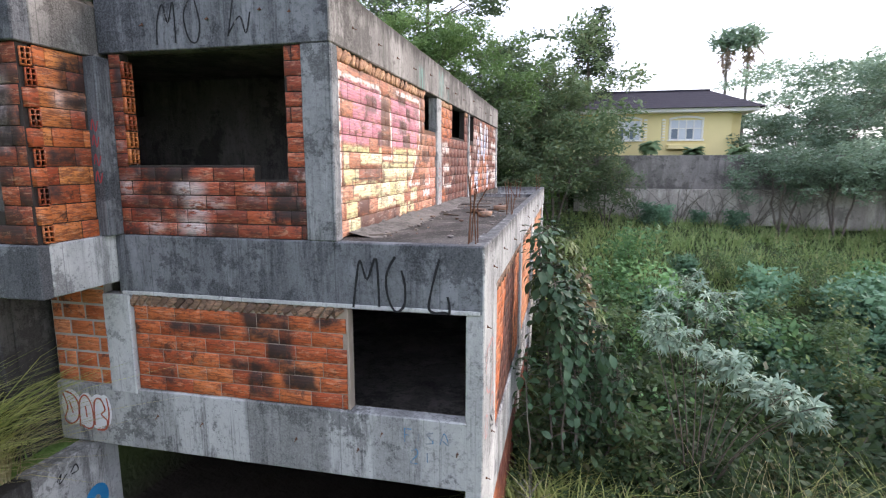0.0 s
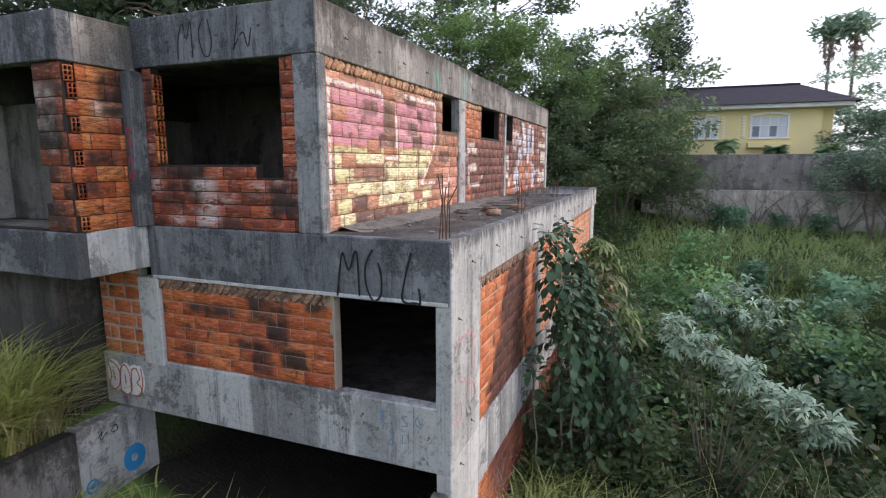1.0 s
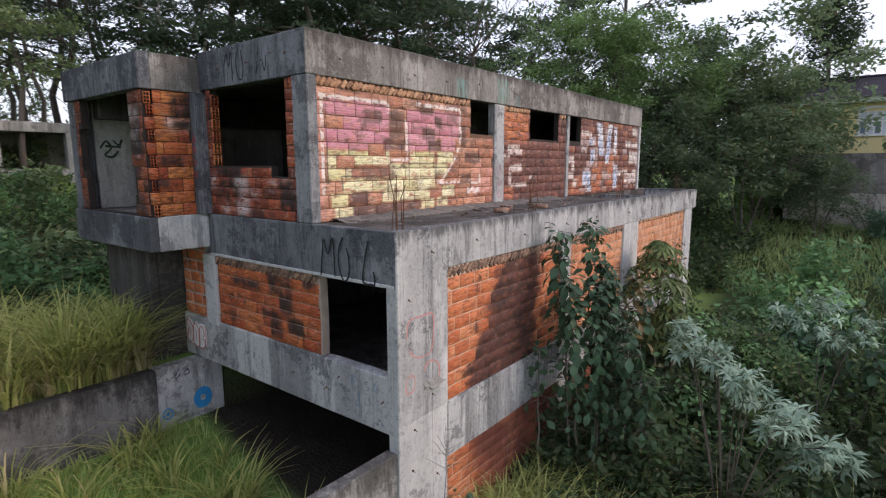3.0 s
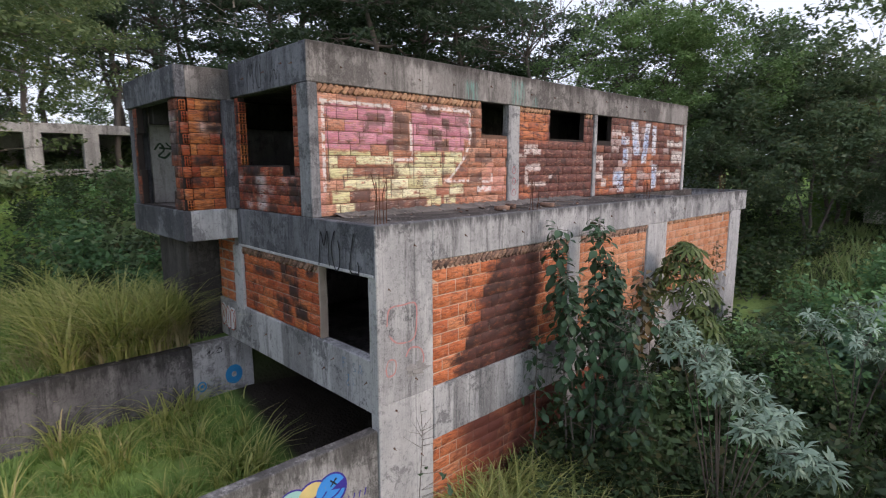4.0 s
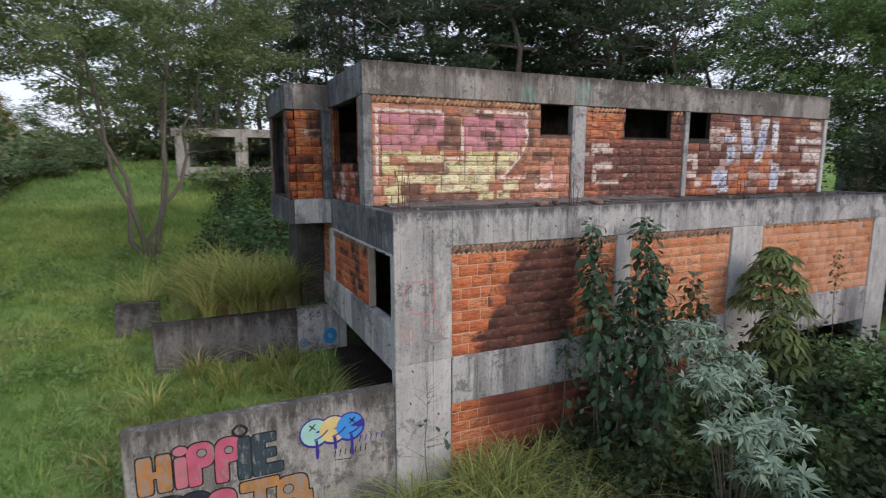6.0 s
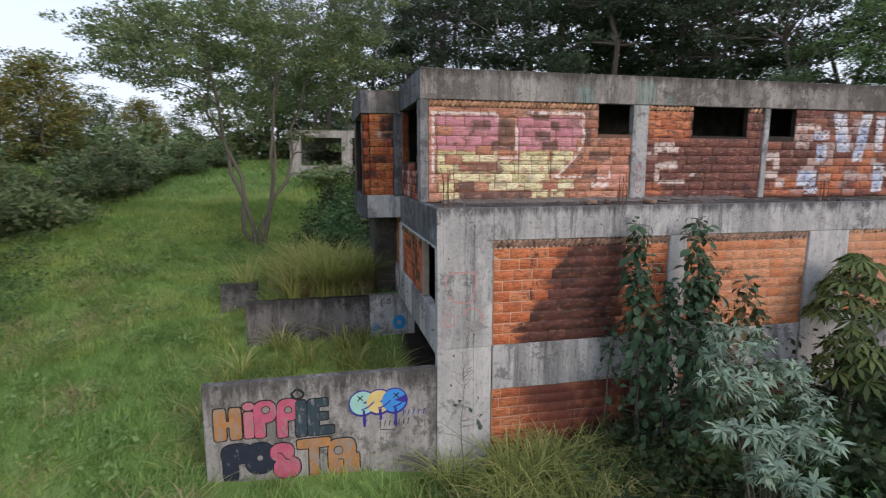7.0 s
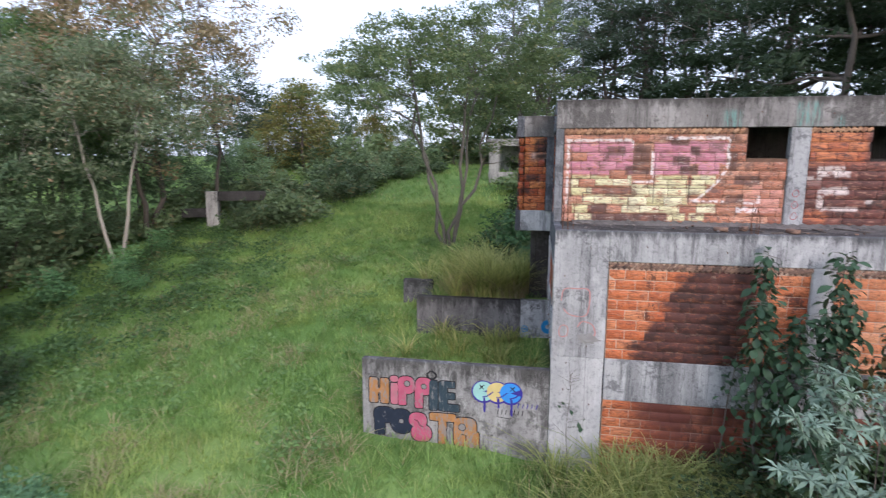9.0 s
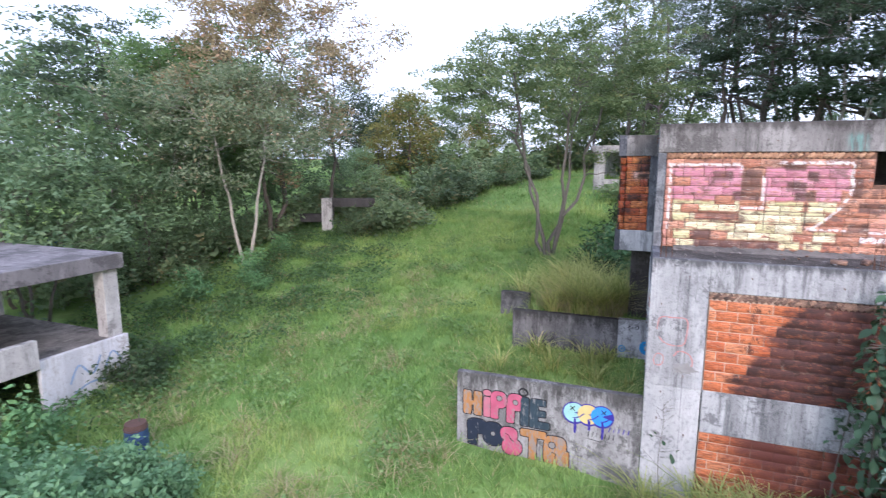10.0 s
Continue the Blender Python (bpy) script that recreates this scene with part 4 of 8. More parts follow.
def grass_mesh(name, roots, height, width, mat, rng, lean=0.5, segs=1, tall=None, heading=None):
    """Blades of grass: segs 1 gives one triangle each, more give arching ribbons."""
    r = np.asarray(roots, np.float32)
    n = len(r)
    ang = rng.uniform(0, 2 * np.pi, n) if heading is None else heading + rng.normal(0, 0.7, n)
    d = np.stack([np.cos(ang), np.sin(ang), np.zeros(n)], 1)
    side = np.stack([-np.sin(ang), np.cos(ang), np.zeros(n)], 1)
    h = (height * rng.uniform(0.5, 1.25, n) * (1 if tall is None else tall))[:, None]
    w = width * rng.uniform(0.6, 1.3, n)[:, None]
    ln = lean * rng.uniform(0.2, 1.4, n)[:, None] * h
    up = np.array([[0, 0, 1.0]])
    if segs == 1:
        v = np.stack([r - side * w / 2, r + side * w / 2, r + up * h + d * ln], 1)
        return mesh_of(name, v.reshape(-1, 3), np.arange(3 * n).reshape(n, 3), mat)
    rows = []
    for k in range(segs + 1):
        t = k / segs
        p = r + up * h * (t - 0.38 * lean * t ** 3) + d * ln * t ** 2 * 1.3
        ww = w * (1 - t ** 2) * 0.5 + 0.001
        rows += [p - side * ww, p + side * ww]
    v = np.stack(rows, 1)
    k = 2 * (segs + 1)
    f = np.concatenate([np.array([[0, 1, 3, 2]]) + 2 * i for i in range(segs)])
    faces = (f[None] + (np.arange(n) * k)[:, None, None]).reshape(-1, 4)
    return mesh_of(name, v.reshape(-1, 3), faces, mat)

# ---- ground ----
def ease(v, a, b):
    t = np.clip((np.asarray(v, float) - a) / (b - a), 0, 1)
    return t * t * (3 - 2 * t)


def ground_z(x, y):
    """Height of the ground: a lawn that climbs to the west, a bank behind the retaining wall, a valley to the east."""
    x, y = np.asarray(x, float), np.asarray(y, float)
    w = np.maximum(0, -x - 0.85)
    lawn = 0.46 + 0.137 * np.minimum(w, 16) + 0.2 * np.clip(w - 16, 0, 16) + 0.05 * np.clip(w - 32, 0, 40)
    lawn = lawn - 0.085 * np.clip(y - 1.3, 0, 6) * (1 - ease(w, 0, 6)) - 0.03 * np.clip(-y - 2, 0, 10) * (1 - ease(w, 2, 10))
    bank = 2.35 * ease(y, 0.2, 2.4) * ease(-x, 6.22, 6.44) + 0.6 * ease(y, 6, 20) * ease(-x, 6.5, 12)
    lawn = np.maximum(lawn, bank)
    east = np.maximum(0, x + 0.85)
    fall = 0.12 * np.minimum(east, 5) + 0.04 * np.clip(east - 5, 0, 10)
    rise = 3.6 * ease(y, 13, 36) * ease(x, -14, 0)
    z = lawn - fall + rise + 2.0 * ease(y, 38, 60)
    return z + 0.05 * np.sin(x * 1.3 + y * 0.7) + 0.04 * np.sin(y * 1.9 - x * 0.5)


gx = np.unique(np.round(np.concatenate([np.linspace(-400, -60, 12), np.arange(-60, -24, 2.0), np.arange(-24, 14, 0.5), np.arange(14, 60, 2.0), np.linspace(60, 400, 12), [-6.44, -6.22]]), 3))
gy = np.unique(np.round(np.concatenate([np.linspace(-400, -60, 12), np.arange(-60, -20, 2.0), np.arange(-20, 24, 0.5), np.arange(24, 70, 2.0), np.linspace(70, 400, 12)]), 3))
mx, my = np.meshgrid(gx, gy, indexing="ij")
gv = np.stack([mx, my, ground_z(mx, my)], -1).reshape(-1, 3)
ii, jj = np.meshgrid(np.arange(len(gx) - 1), np.arange(len(gy) - 1), indexing="ij")
q0 = (ii * len(gy) + jj).ravel()
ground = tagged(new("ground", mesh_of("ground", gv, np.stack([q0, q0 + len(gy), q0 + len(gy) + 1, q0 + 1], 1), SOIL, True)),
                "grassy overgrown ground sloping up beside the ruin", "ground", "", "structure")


def on_ground(x, y, sink=0.0):
    return float(ground_z(x, y)) - sink

# ---- the unfinished concrete and brick building ----
YF, XL, XU = 5.57, -0.81, -2.49         # front plane, lower long face, upper long face
YE_LOW, YE_UP = 21.0, 19.92
Z_ROOF, Z_RB, Z_SLAB, Z_FB, Z_FF = 8.12, 7.49, 5.34, 4.71, 4.58
Z_SILL, Z_FBOT, Z_BELT, Z_BELTB = 3.32, 2.47, 2.63, 1.72
XW = -8.65                              # west side

CONCRETE_COLUMN = concrete("dark_column_concrete", (0.25, 0.255, 0.265), (0.14, 0.145, 0.155), (0.035, 0.036, 0.04), 0.55, 0.5)
# floors
cast("floor_terrace", [(XW, XL - 0.163, YF + 0.163, 14.4, 5.12, Z_SLAB - 0.006), (XW, XU - 0.06, 14.403, YE_LOW - 0.163, 5.12, Z_SLAB - 0.006), (XU - 0.057, XL - 0.163, 14.403, YE_LOW - 0.163, 4.8, 5.0)], TERRACE, "dusty grey concrete terrace and floor slab", "floor", cell=0.8)
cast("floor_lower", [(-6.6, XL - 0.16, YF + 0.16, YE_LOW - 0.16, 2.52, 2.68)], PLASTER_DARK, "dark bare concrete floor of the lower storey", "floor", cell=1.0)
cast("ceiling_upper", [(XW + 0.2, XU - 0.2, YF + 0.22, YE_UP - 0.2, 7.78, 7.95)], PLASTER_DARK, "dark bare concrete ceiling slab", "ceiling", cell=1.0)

# roof edge beams
cast("roof_beam_long", [(XU - 0.2, XU, YF + 0.003, YE_UP, Z_RB, Z_ROOF)], CONCRETE_ROOF, "grey streaked concrete roof edge beam along the long face", "beam")
cast("roof_beam_front", [(-5.45, XU - 0.015, YF, YF + 0.197, Z_RB - 0.003, Z_ROOF - 0.003)], CONCRETE_FRONT, "dark bluish concrete roof edge beam with mould patches and sprayed letters", "beam")
roof_front = bpy.data.objects["roof_beam_front"]
cast("roof_beam_wing_side", [(-5.65, -5.453, 4.757, YF + 0.15, Z_RB - 0.05, Z_ROOF - 0.1)], CONCRETE_ROOF, "grey concrete roof edge beam of the projecting bay", "beam")
cast("roof_beam_wing_front", [(-8.8, -5.452, 4.55, 4.755, Z_RB - 0.05, Z_ROOF - 0.1)], CONCRETE_FRONT, "dark concrete roof edge beam over the projecting bay", "beam")
cast("roof_beam_west", [(-8.8, -8.6, 4.76, YE_UP, Z_RB - 0.05, Z_ROOF - 0.1)], CONCRETE_ROOF, "grey concrete roof edge beam on the west side", "beam")
cast("roof_beam_rear", [(-8.6, XU - 0.203, YE_UP - 0.2, YE_UP, Z_RB, Z_ROOF)], CONCRETE_ROOF, "grey concrete roof edge beam at the rear", "beam")
cast("ceiling_wing", [(-8.58, -5.66, 4.77, YF + 0.2, 7.72, 7.9)], PLASTER_DARK, "dark bare concrete slab over the projecting bay", "ceiling", cell=1.0)

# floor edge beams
fascia_front = cast("floor_beam_front", [(-5.45, XL - 0.015, YF, YF + 0.16, Z_FF, Z_SLAB - 0.003)], CONCRETE_FRONT, "dark bluish concrete floor edge beam with mould patches and sprayed letters", "beam")
cast("floor_beam_ledge", [(-5.4, -0.86, YF - 0.018, YF - 0.002, Z_FF + 0.003, Z_FF + 0.05)], CONCRETE_PALE, "pale cement drip ledge under the floor beam", "ledge", cell=0.3)
fascia_long = cast("floor_beam_long", [(XL - 0.16, XL, 6.674, YE_LOW, Z_FB, Z_SLAB)], CONCRETE, "grey streaked concrete floor edge beam along the long face", "beam")
cast("floor_beam_wing_side", [(-5.6, -5.452, 4.7, YF + 0.1, 4.74, Z_SLAB)], CONCRETE_PALE, "pale streaked concrete floor edge of the projecting bay", "beam")
cast("floor_beam_wing_front", [(-8.75, -5.452, 4.55, 4.698, 4.74, Z_SLAB)], CONCRETE_FRONT, "dark concrete floor edge of the projecting bay", "beam")
cast("floor_wing", [(-8.74, -5.602, 4.7, YF + 0.158, 4.85, Z_SLAB - 0.01)], PLASTER_DARK, "dirty concrete floor of the projecting bay", "floor", cell=0.8)
cast("floor_beam_rear", [(-8.6, XL - 0.163, YE_LOW - 0.16, YE_LOW, Z_FB, Z_SLAB)], CONCRETE, "grey concrete floor edge beam at the rear", "beam")

# front lower beam, belt beam, columns
front_beam = cast("lower_beam_front", [(-6.62, XL - 0.003, YF + 0.002, YF + 0.2, Z_FBOT + 0.02, Z_SILL)], CONCRETE_SILL, "pale and dark streaked concrete beam above the open basement", "beam")
cast("belt_beam_long", [(XL - 0.17, XL - 0.012, 6.69, 10.46, Z_BELTB, Z_BELT), (XL - 0.17, XL - 0.012, 10.9, 13.92, Z_BELTB, Z_BELT), (XL - 0.17, XL - 0.012, 15.03, 19.62, Z_BELTB + 0.1, Z_BELT + 0.15)],
     CONCRETE_BEAM, "grey concrete belt beam under the orange brick bays", "beam")
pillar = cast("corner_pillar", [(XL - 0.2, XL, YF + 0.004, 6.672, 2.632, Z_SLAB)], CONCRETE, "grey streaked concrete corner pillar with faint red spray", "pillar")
cast("pillar_base", [(XL - 0.2, XL - 0.006, YF + 0.008, 6.665, -0.6, 2.63)], CONCRETE_PALE, "pale lower lift of the concrete corner pillar", "pillar")
cast("corner_post", [(-0.965, XL - 0.204, YF + 0.006, YF + 0.16, Z_SILL + 0.003, Z_FF - 0.003)], CONCRETE_PALE, "thin grey concrete post beside the opening", "post")
cast("column_long", [(XL - 0.2, XL - 0.004, 10.47, 10.88, -0.6, Z_FB - 0.003)], CONCRETE_PALE, "grey concrete column between brick bays", "column")
cast("column_long", [(XL - 0.2, XL - 0.004, 13.94, 15.01, -0.3, Z_FB - 0.003)], CONCRETE_PALE, "wide grey concrete column between brick bays", "column")
cast("column_long", [(XL - 0.2, XL - 0.004, 19.63, 20.55, 0.0, Z_FB - 0.003)], CONCRETE_PALE, "pale concrete end column of the long face", "column")
cast("column_upper_corner", [(XU - 0.36, XU, YF + 0.004, YF + 0.18, Z_SLAB - 0.003, Z_RB - 0.003)], CONCRETE_COLUMN, "grey concrete corner column of the upper storey", "column")
cast("column_upper_mid", [(XU - 0.2, XU - 0.02, 10.53, 10.93, Z_SLAB - 0.003, Z_RB - 0.003)], CONCRETE_BEAM, "grey concrete column with red spray marks", "column")
cast("column_upper_thin", [(XU - 0.2, XU - 0.02, 14.08, 14.24, Z_SLAB - 0.003, Z_RB - 0.003)], CONCRETE_BEAM, "thin grey concrete column", "column")
cast("column_upper_end", [(XU - 0.2, XU - 0.01, 19.78, YE_UP, Z_SLAB - 0.003, Z_RB - 0.003)], CONCRETE_PALE, "pale concrete end column of the upper storey", "column")
cast("column_front_upper", [(-5.66, -5.352, YF - 0.17, YF + 0.24, Z_SLAB - 0.003, Z_RB - 0.056)], CONCRETE_FRONT, "dark concrete column with dark red spray", "column")
cast("column_front_lower", [(-5.72, -5.32, YF - 0.015, YF + 0.18, Z_SILL - 0.06, Z_FF - 0.002)], CONCRETE_PALE, "grey concrete column of the lower front", "column")
cast("column_wing", [(-8.75, -8.45, 4.6, 4.9, Z_SLAB - 0.003, Z_RB - 0.053)], CONCRETE_FRONT, "dark concrete corner column of the projecting bay", "column")
# basement: pillar under the beam on the west, back and side walls
basement_pillar = cast("basement_pillar", [(-6.58, -6.21, 5.845, 6.06, 0.2, Z_FBOT + 0.017)], CONCRETE_PALE, "pale concrete basement pillar under the beam", "pillar")
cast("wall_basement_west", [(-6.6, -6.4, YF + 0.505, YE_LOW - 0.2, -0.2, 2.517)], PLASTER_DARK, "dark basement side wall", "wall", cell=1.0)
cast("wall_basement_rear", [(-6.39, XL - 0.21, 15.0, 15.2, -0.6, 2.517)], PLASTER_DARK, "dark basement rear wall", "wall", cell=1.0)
cast("wall_under_wing", [(-8.62, -6.72, 5.0, 5.18, 1.8, 4.737), (-6.9, -6.72, 5.183, YF + 0.3, 1.8, 4.84)], PLASTER_BLACK, "stained plaster wall under the projecting bay, its shade in the colour", "wall", cell=0.6)
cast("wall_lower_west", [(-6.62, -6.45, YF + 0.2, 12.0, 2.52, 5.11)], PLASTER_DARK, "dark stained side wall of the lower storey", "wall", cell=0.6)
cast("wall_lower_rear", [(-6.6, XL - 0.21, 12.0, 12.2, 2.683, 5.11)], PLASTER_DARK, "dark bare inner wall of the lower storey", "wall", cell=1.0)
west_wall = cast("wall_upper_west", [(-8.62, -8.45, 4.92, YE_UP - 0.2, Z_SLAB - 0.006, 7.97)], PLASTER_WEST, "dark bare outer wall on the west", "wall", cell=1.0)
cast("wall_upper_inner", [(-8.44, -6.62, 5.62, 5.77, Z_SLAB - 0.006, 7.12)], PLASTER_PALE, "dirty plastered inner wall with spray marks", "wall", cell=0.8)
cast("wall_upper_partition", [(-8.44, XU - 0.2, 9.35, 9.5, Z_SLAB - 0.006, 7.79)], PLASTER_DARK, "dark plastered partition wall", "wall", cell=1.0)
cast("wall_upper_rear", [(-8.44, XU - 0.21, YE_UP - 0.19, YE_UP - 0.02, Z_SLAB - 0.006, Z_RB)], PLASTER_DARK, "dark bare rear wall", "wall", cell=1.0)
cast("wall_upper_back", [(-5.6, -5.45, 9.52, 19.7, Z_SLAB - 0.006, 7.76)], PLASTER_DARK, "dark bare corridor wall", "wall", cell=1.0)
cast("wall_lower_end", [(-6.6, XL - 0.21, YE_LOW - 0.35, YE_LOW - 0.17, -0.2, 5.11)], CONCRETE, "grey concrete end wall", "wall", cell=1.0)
# not a known beam: black strip added for the shade below the slab
cast("beam_wing_inner", [(-8.44, -8.12, 4.93, 9.3, 7.12, 7.715)], PLASTER_BLACK, "dark strip added for the shade under the slab of the projecting bay", "beam", cell=0.8)
# low upstand on the far part of the terrace
cast("terrace_upstand", [(XU - 0.05, XL - 0.165, 16.6, 16.75, 5.003, 5.3)], CONCRETE, "low grey concrete divider in the sunken part of the terrace", "upstand")

# upper long face
W1, W2, W3 = (9.68, 10.52, 6.82, 7.6), (12.12, 13.62, 6.81, 7.6), (14.25, 15.02, 6.83, 7.6)
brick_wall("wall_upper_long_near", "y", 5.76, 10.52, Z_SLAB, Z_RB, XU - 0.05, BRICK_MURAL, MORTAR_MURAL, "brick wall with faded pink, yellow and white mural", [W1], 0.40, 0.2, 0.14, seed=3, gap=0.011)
brick_wall("wall_upper_long_middle", "y", 10.94, 14.07, Z_SLAB, Z_RB, XU - 0.05, BRICK_FAR, MORTAR_DARK, "burnt brown brick wall with scraps of white paint", [W2], 0.40, 0.2, 0.12, seed=4, gap=0.009)
brick_wall("wall_upper_long_far", "y", 14.25, 19.77, Z_SLAB, Z_RB, XU - 0.05, BRICK_FAR, MORTAR_DARK, "brick wall with pale blue and white sprayed letters", [W3], 0.40, 0.2, 0.0, seed=5, gap=0.012)
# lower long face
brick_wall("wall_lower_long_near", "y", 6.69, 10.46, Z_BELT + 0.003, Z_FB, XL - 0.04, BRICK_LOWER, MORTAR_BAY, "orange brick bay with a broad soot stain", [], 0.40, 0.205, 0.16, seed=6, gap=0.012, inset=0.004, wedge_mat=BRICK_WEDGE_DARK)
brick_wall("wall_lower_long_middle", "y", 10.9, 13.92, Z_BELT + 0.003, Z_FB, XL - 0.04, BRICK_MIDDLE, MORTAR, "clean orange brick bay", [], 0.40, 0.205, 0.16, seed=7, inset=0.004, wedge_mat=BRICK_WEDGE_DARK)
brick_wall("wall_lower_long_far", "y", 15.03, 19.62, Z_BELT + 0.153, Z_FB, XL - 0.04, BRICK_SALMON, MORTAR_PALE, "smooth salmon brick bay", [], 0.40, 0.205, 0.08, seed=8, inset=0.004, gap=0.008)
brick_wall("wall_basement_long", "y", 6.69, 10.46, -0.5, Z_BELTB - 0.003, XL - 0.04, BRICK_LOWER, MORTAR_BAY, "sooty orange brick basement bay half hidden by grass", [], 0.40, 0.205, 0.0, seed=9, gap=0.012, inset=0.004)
brick_wall("wall_basement_long_far", "y", 10.9, 13.92, 0.0, Z_BELTB - 0.003, XL - 0.04, BRICK_LOWER, MORTAR_DARK, "sooty basement bay behind bushes", [], 0.40, 0.205, 0.0, seed=19)
# front lower
brick_wall("wall_front_lower", "x", -5.31, -2.42, Z_SILL + 0.003, Z_FF - 0.003, YF + 0.035, BRICK_FRONT, MORTAR, "rust-red brick infill blackened by soot", [], 0.40, 0.2, 0.14, seed=10, wedge_mat=BRICK_WEDGE_DARK, gap=0.012)
brick_wall("wall_front_lower_left", "x", -6.6, -5.73, Z_SILL + 0.003, 4.84, YF + 0.035, BRICK_CLEAN, MORTAR_PALE, "orange brick infill with wide pale joints", [], 0.36, 0.21, 0.0, seed=11, gap=0.034)
cast("jamb_plaster", [(-2.418, -2.385, YF + 0.02, YF + 0.17, Z_SILL + 0.003, Z_FF - 0.003)], MORTAR, "rough pale mortar jamb beside the opening", "jamb", cell=0.15)
# front upper: parapet and slim jambs round the opening
brick_wall("wall_front_upper", "x", -5.35, -2.853, Z_SLAB, Z_RB - 0.003, YF + 0.035, BRICK_FRONT_WHITE, MORTAR_DARK, "red brick parapet with soot and white paint below an empty window",
           [(-5.19, -3.07, 6.19, 7.6), (-3.49, -3.07, 6.02, 6.3)], 0.40, 0.17, 0.0, seed=12)
# wing: side wall, front piers
brick_wall("wall_wing_side", "y", 4.78, YF - 0.173, Z_SLAB, Z_RB - 0.053, -5.49, BRICK_WING, MORTAR_DARK, "orange and blackened brick side wall of the projecting bay", [], 0.40, 0.205, 0.0, seed=13)
brick_wall("wall_wing_front", "x", -8.44, -5.5, Z_SLAB, Z_RB - 0.053, 4.6, BRICK_PIER, MORTAR_DARK, "sooty brick piers round a broken opening in the projecting bay",
           [(-8.15, -6.02, 5.36, 7.5), (-8.3, -8.1, 6.1, 6.9), (-6.05, -5.9, 5.7, 6.2)], 0.40, 0.205, 0.0, seed=14)

# hollow brick ends: left jamb of the front window, corner of the wing
for i in range(6):
    ob = new("hollow_brick", hollow_mesh(0.135, 0.185, 0.05, BRICK_WING))
    ob.matrix_world = pose(-5.164, YF + 0.105, 6.29 + 0.203 * i, 0, 0, 90)
    ob.parent = bpy.data.objects["wall_front_upper"]
for i in range(10):
    hollow = i in (0, 2, 4, 6, 8, 9)
    ob = new("hollow_brick" if hollow else "brick", hollow_mesh(0.1, 0.185, 0.12, BRICK_WING) if hollow else block_mesh("brick", 0.13, 0.12, 0.194, BRICK_WING))
    ob.matrix_world = pose(-5.495 + (0.0 if i % 2 else 0.01), 4.72 - (0.03 if i % 2 else 0), Z_SLAB + 0.105 + 0.206 * i, 0, 0, 62 if hollow else 90)
    ob.parent = bpy.data.objects["wall_wing_side"]

# ---- garden walls ----
graffiti_wall = cast("graffiti_wall", [(-1.04, -0.85, 1.33, YF + 0.002, -0.7, 2.27)], CONCRETE_WALL, "low grey concrete wall with colourful graffiti lettering", "wall")
cast("retaining_wall_end", [(-6.46, -6.188, 4.76, 5.84, 0.2, 2.435)], CONCRETE_END, "pale smooth end of the retaining wall with blue spray rings", "wall")
cast("retaining_wall", [(-6.45, -6.2, 1.4, 4.757, 0.2, 2.42)], CONCRETE_BANK, "dark stained concrete retaining wall holding a grassy bank", "wall")
cast("wall_stub", [(-8.85, -8.6, 0.35, 1.45, 0.9, 2.42)], CONCRETE_BANK, "short broken stub of concrete wall in the grass", "wall")

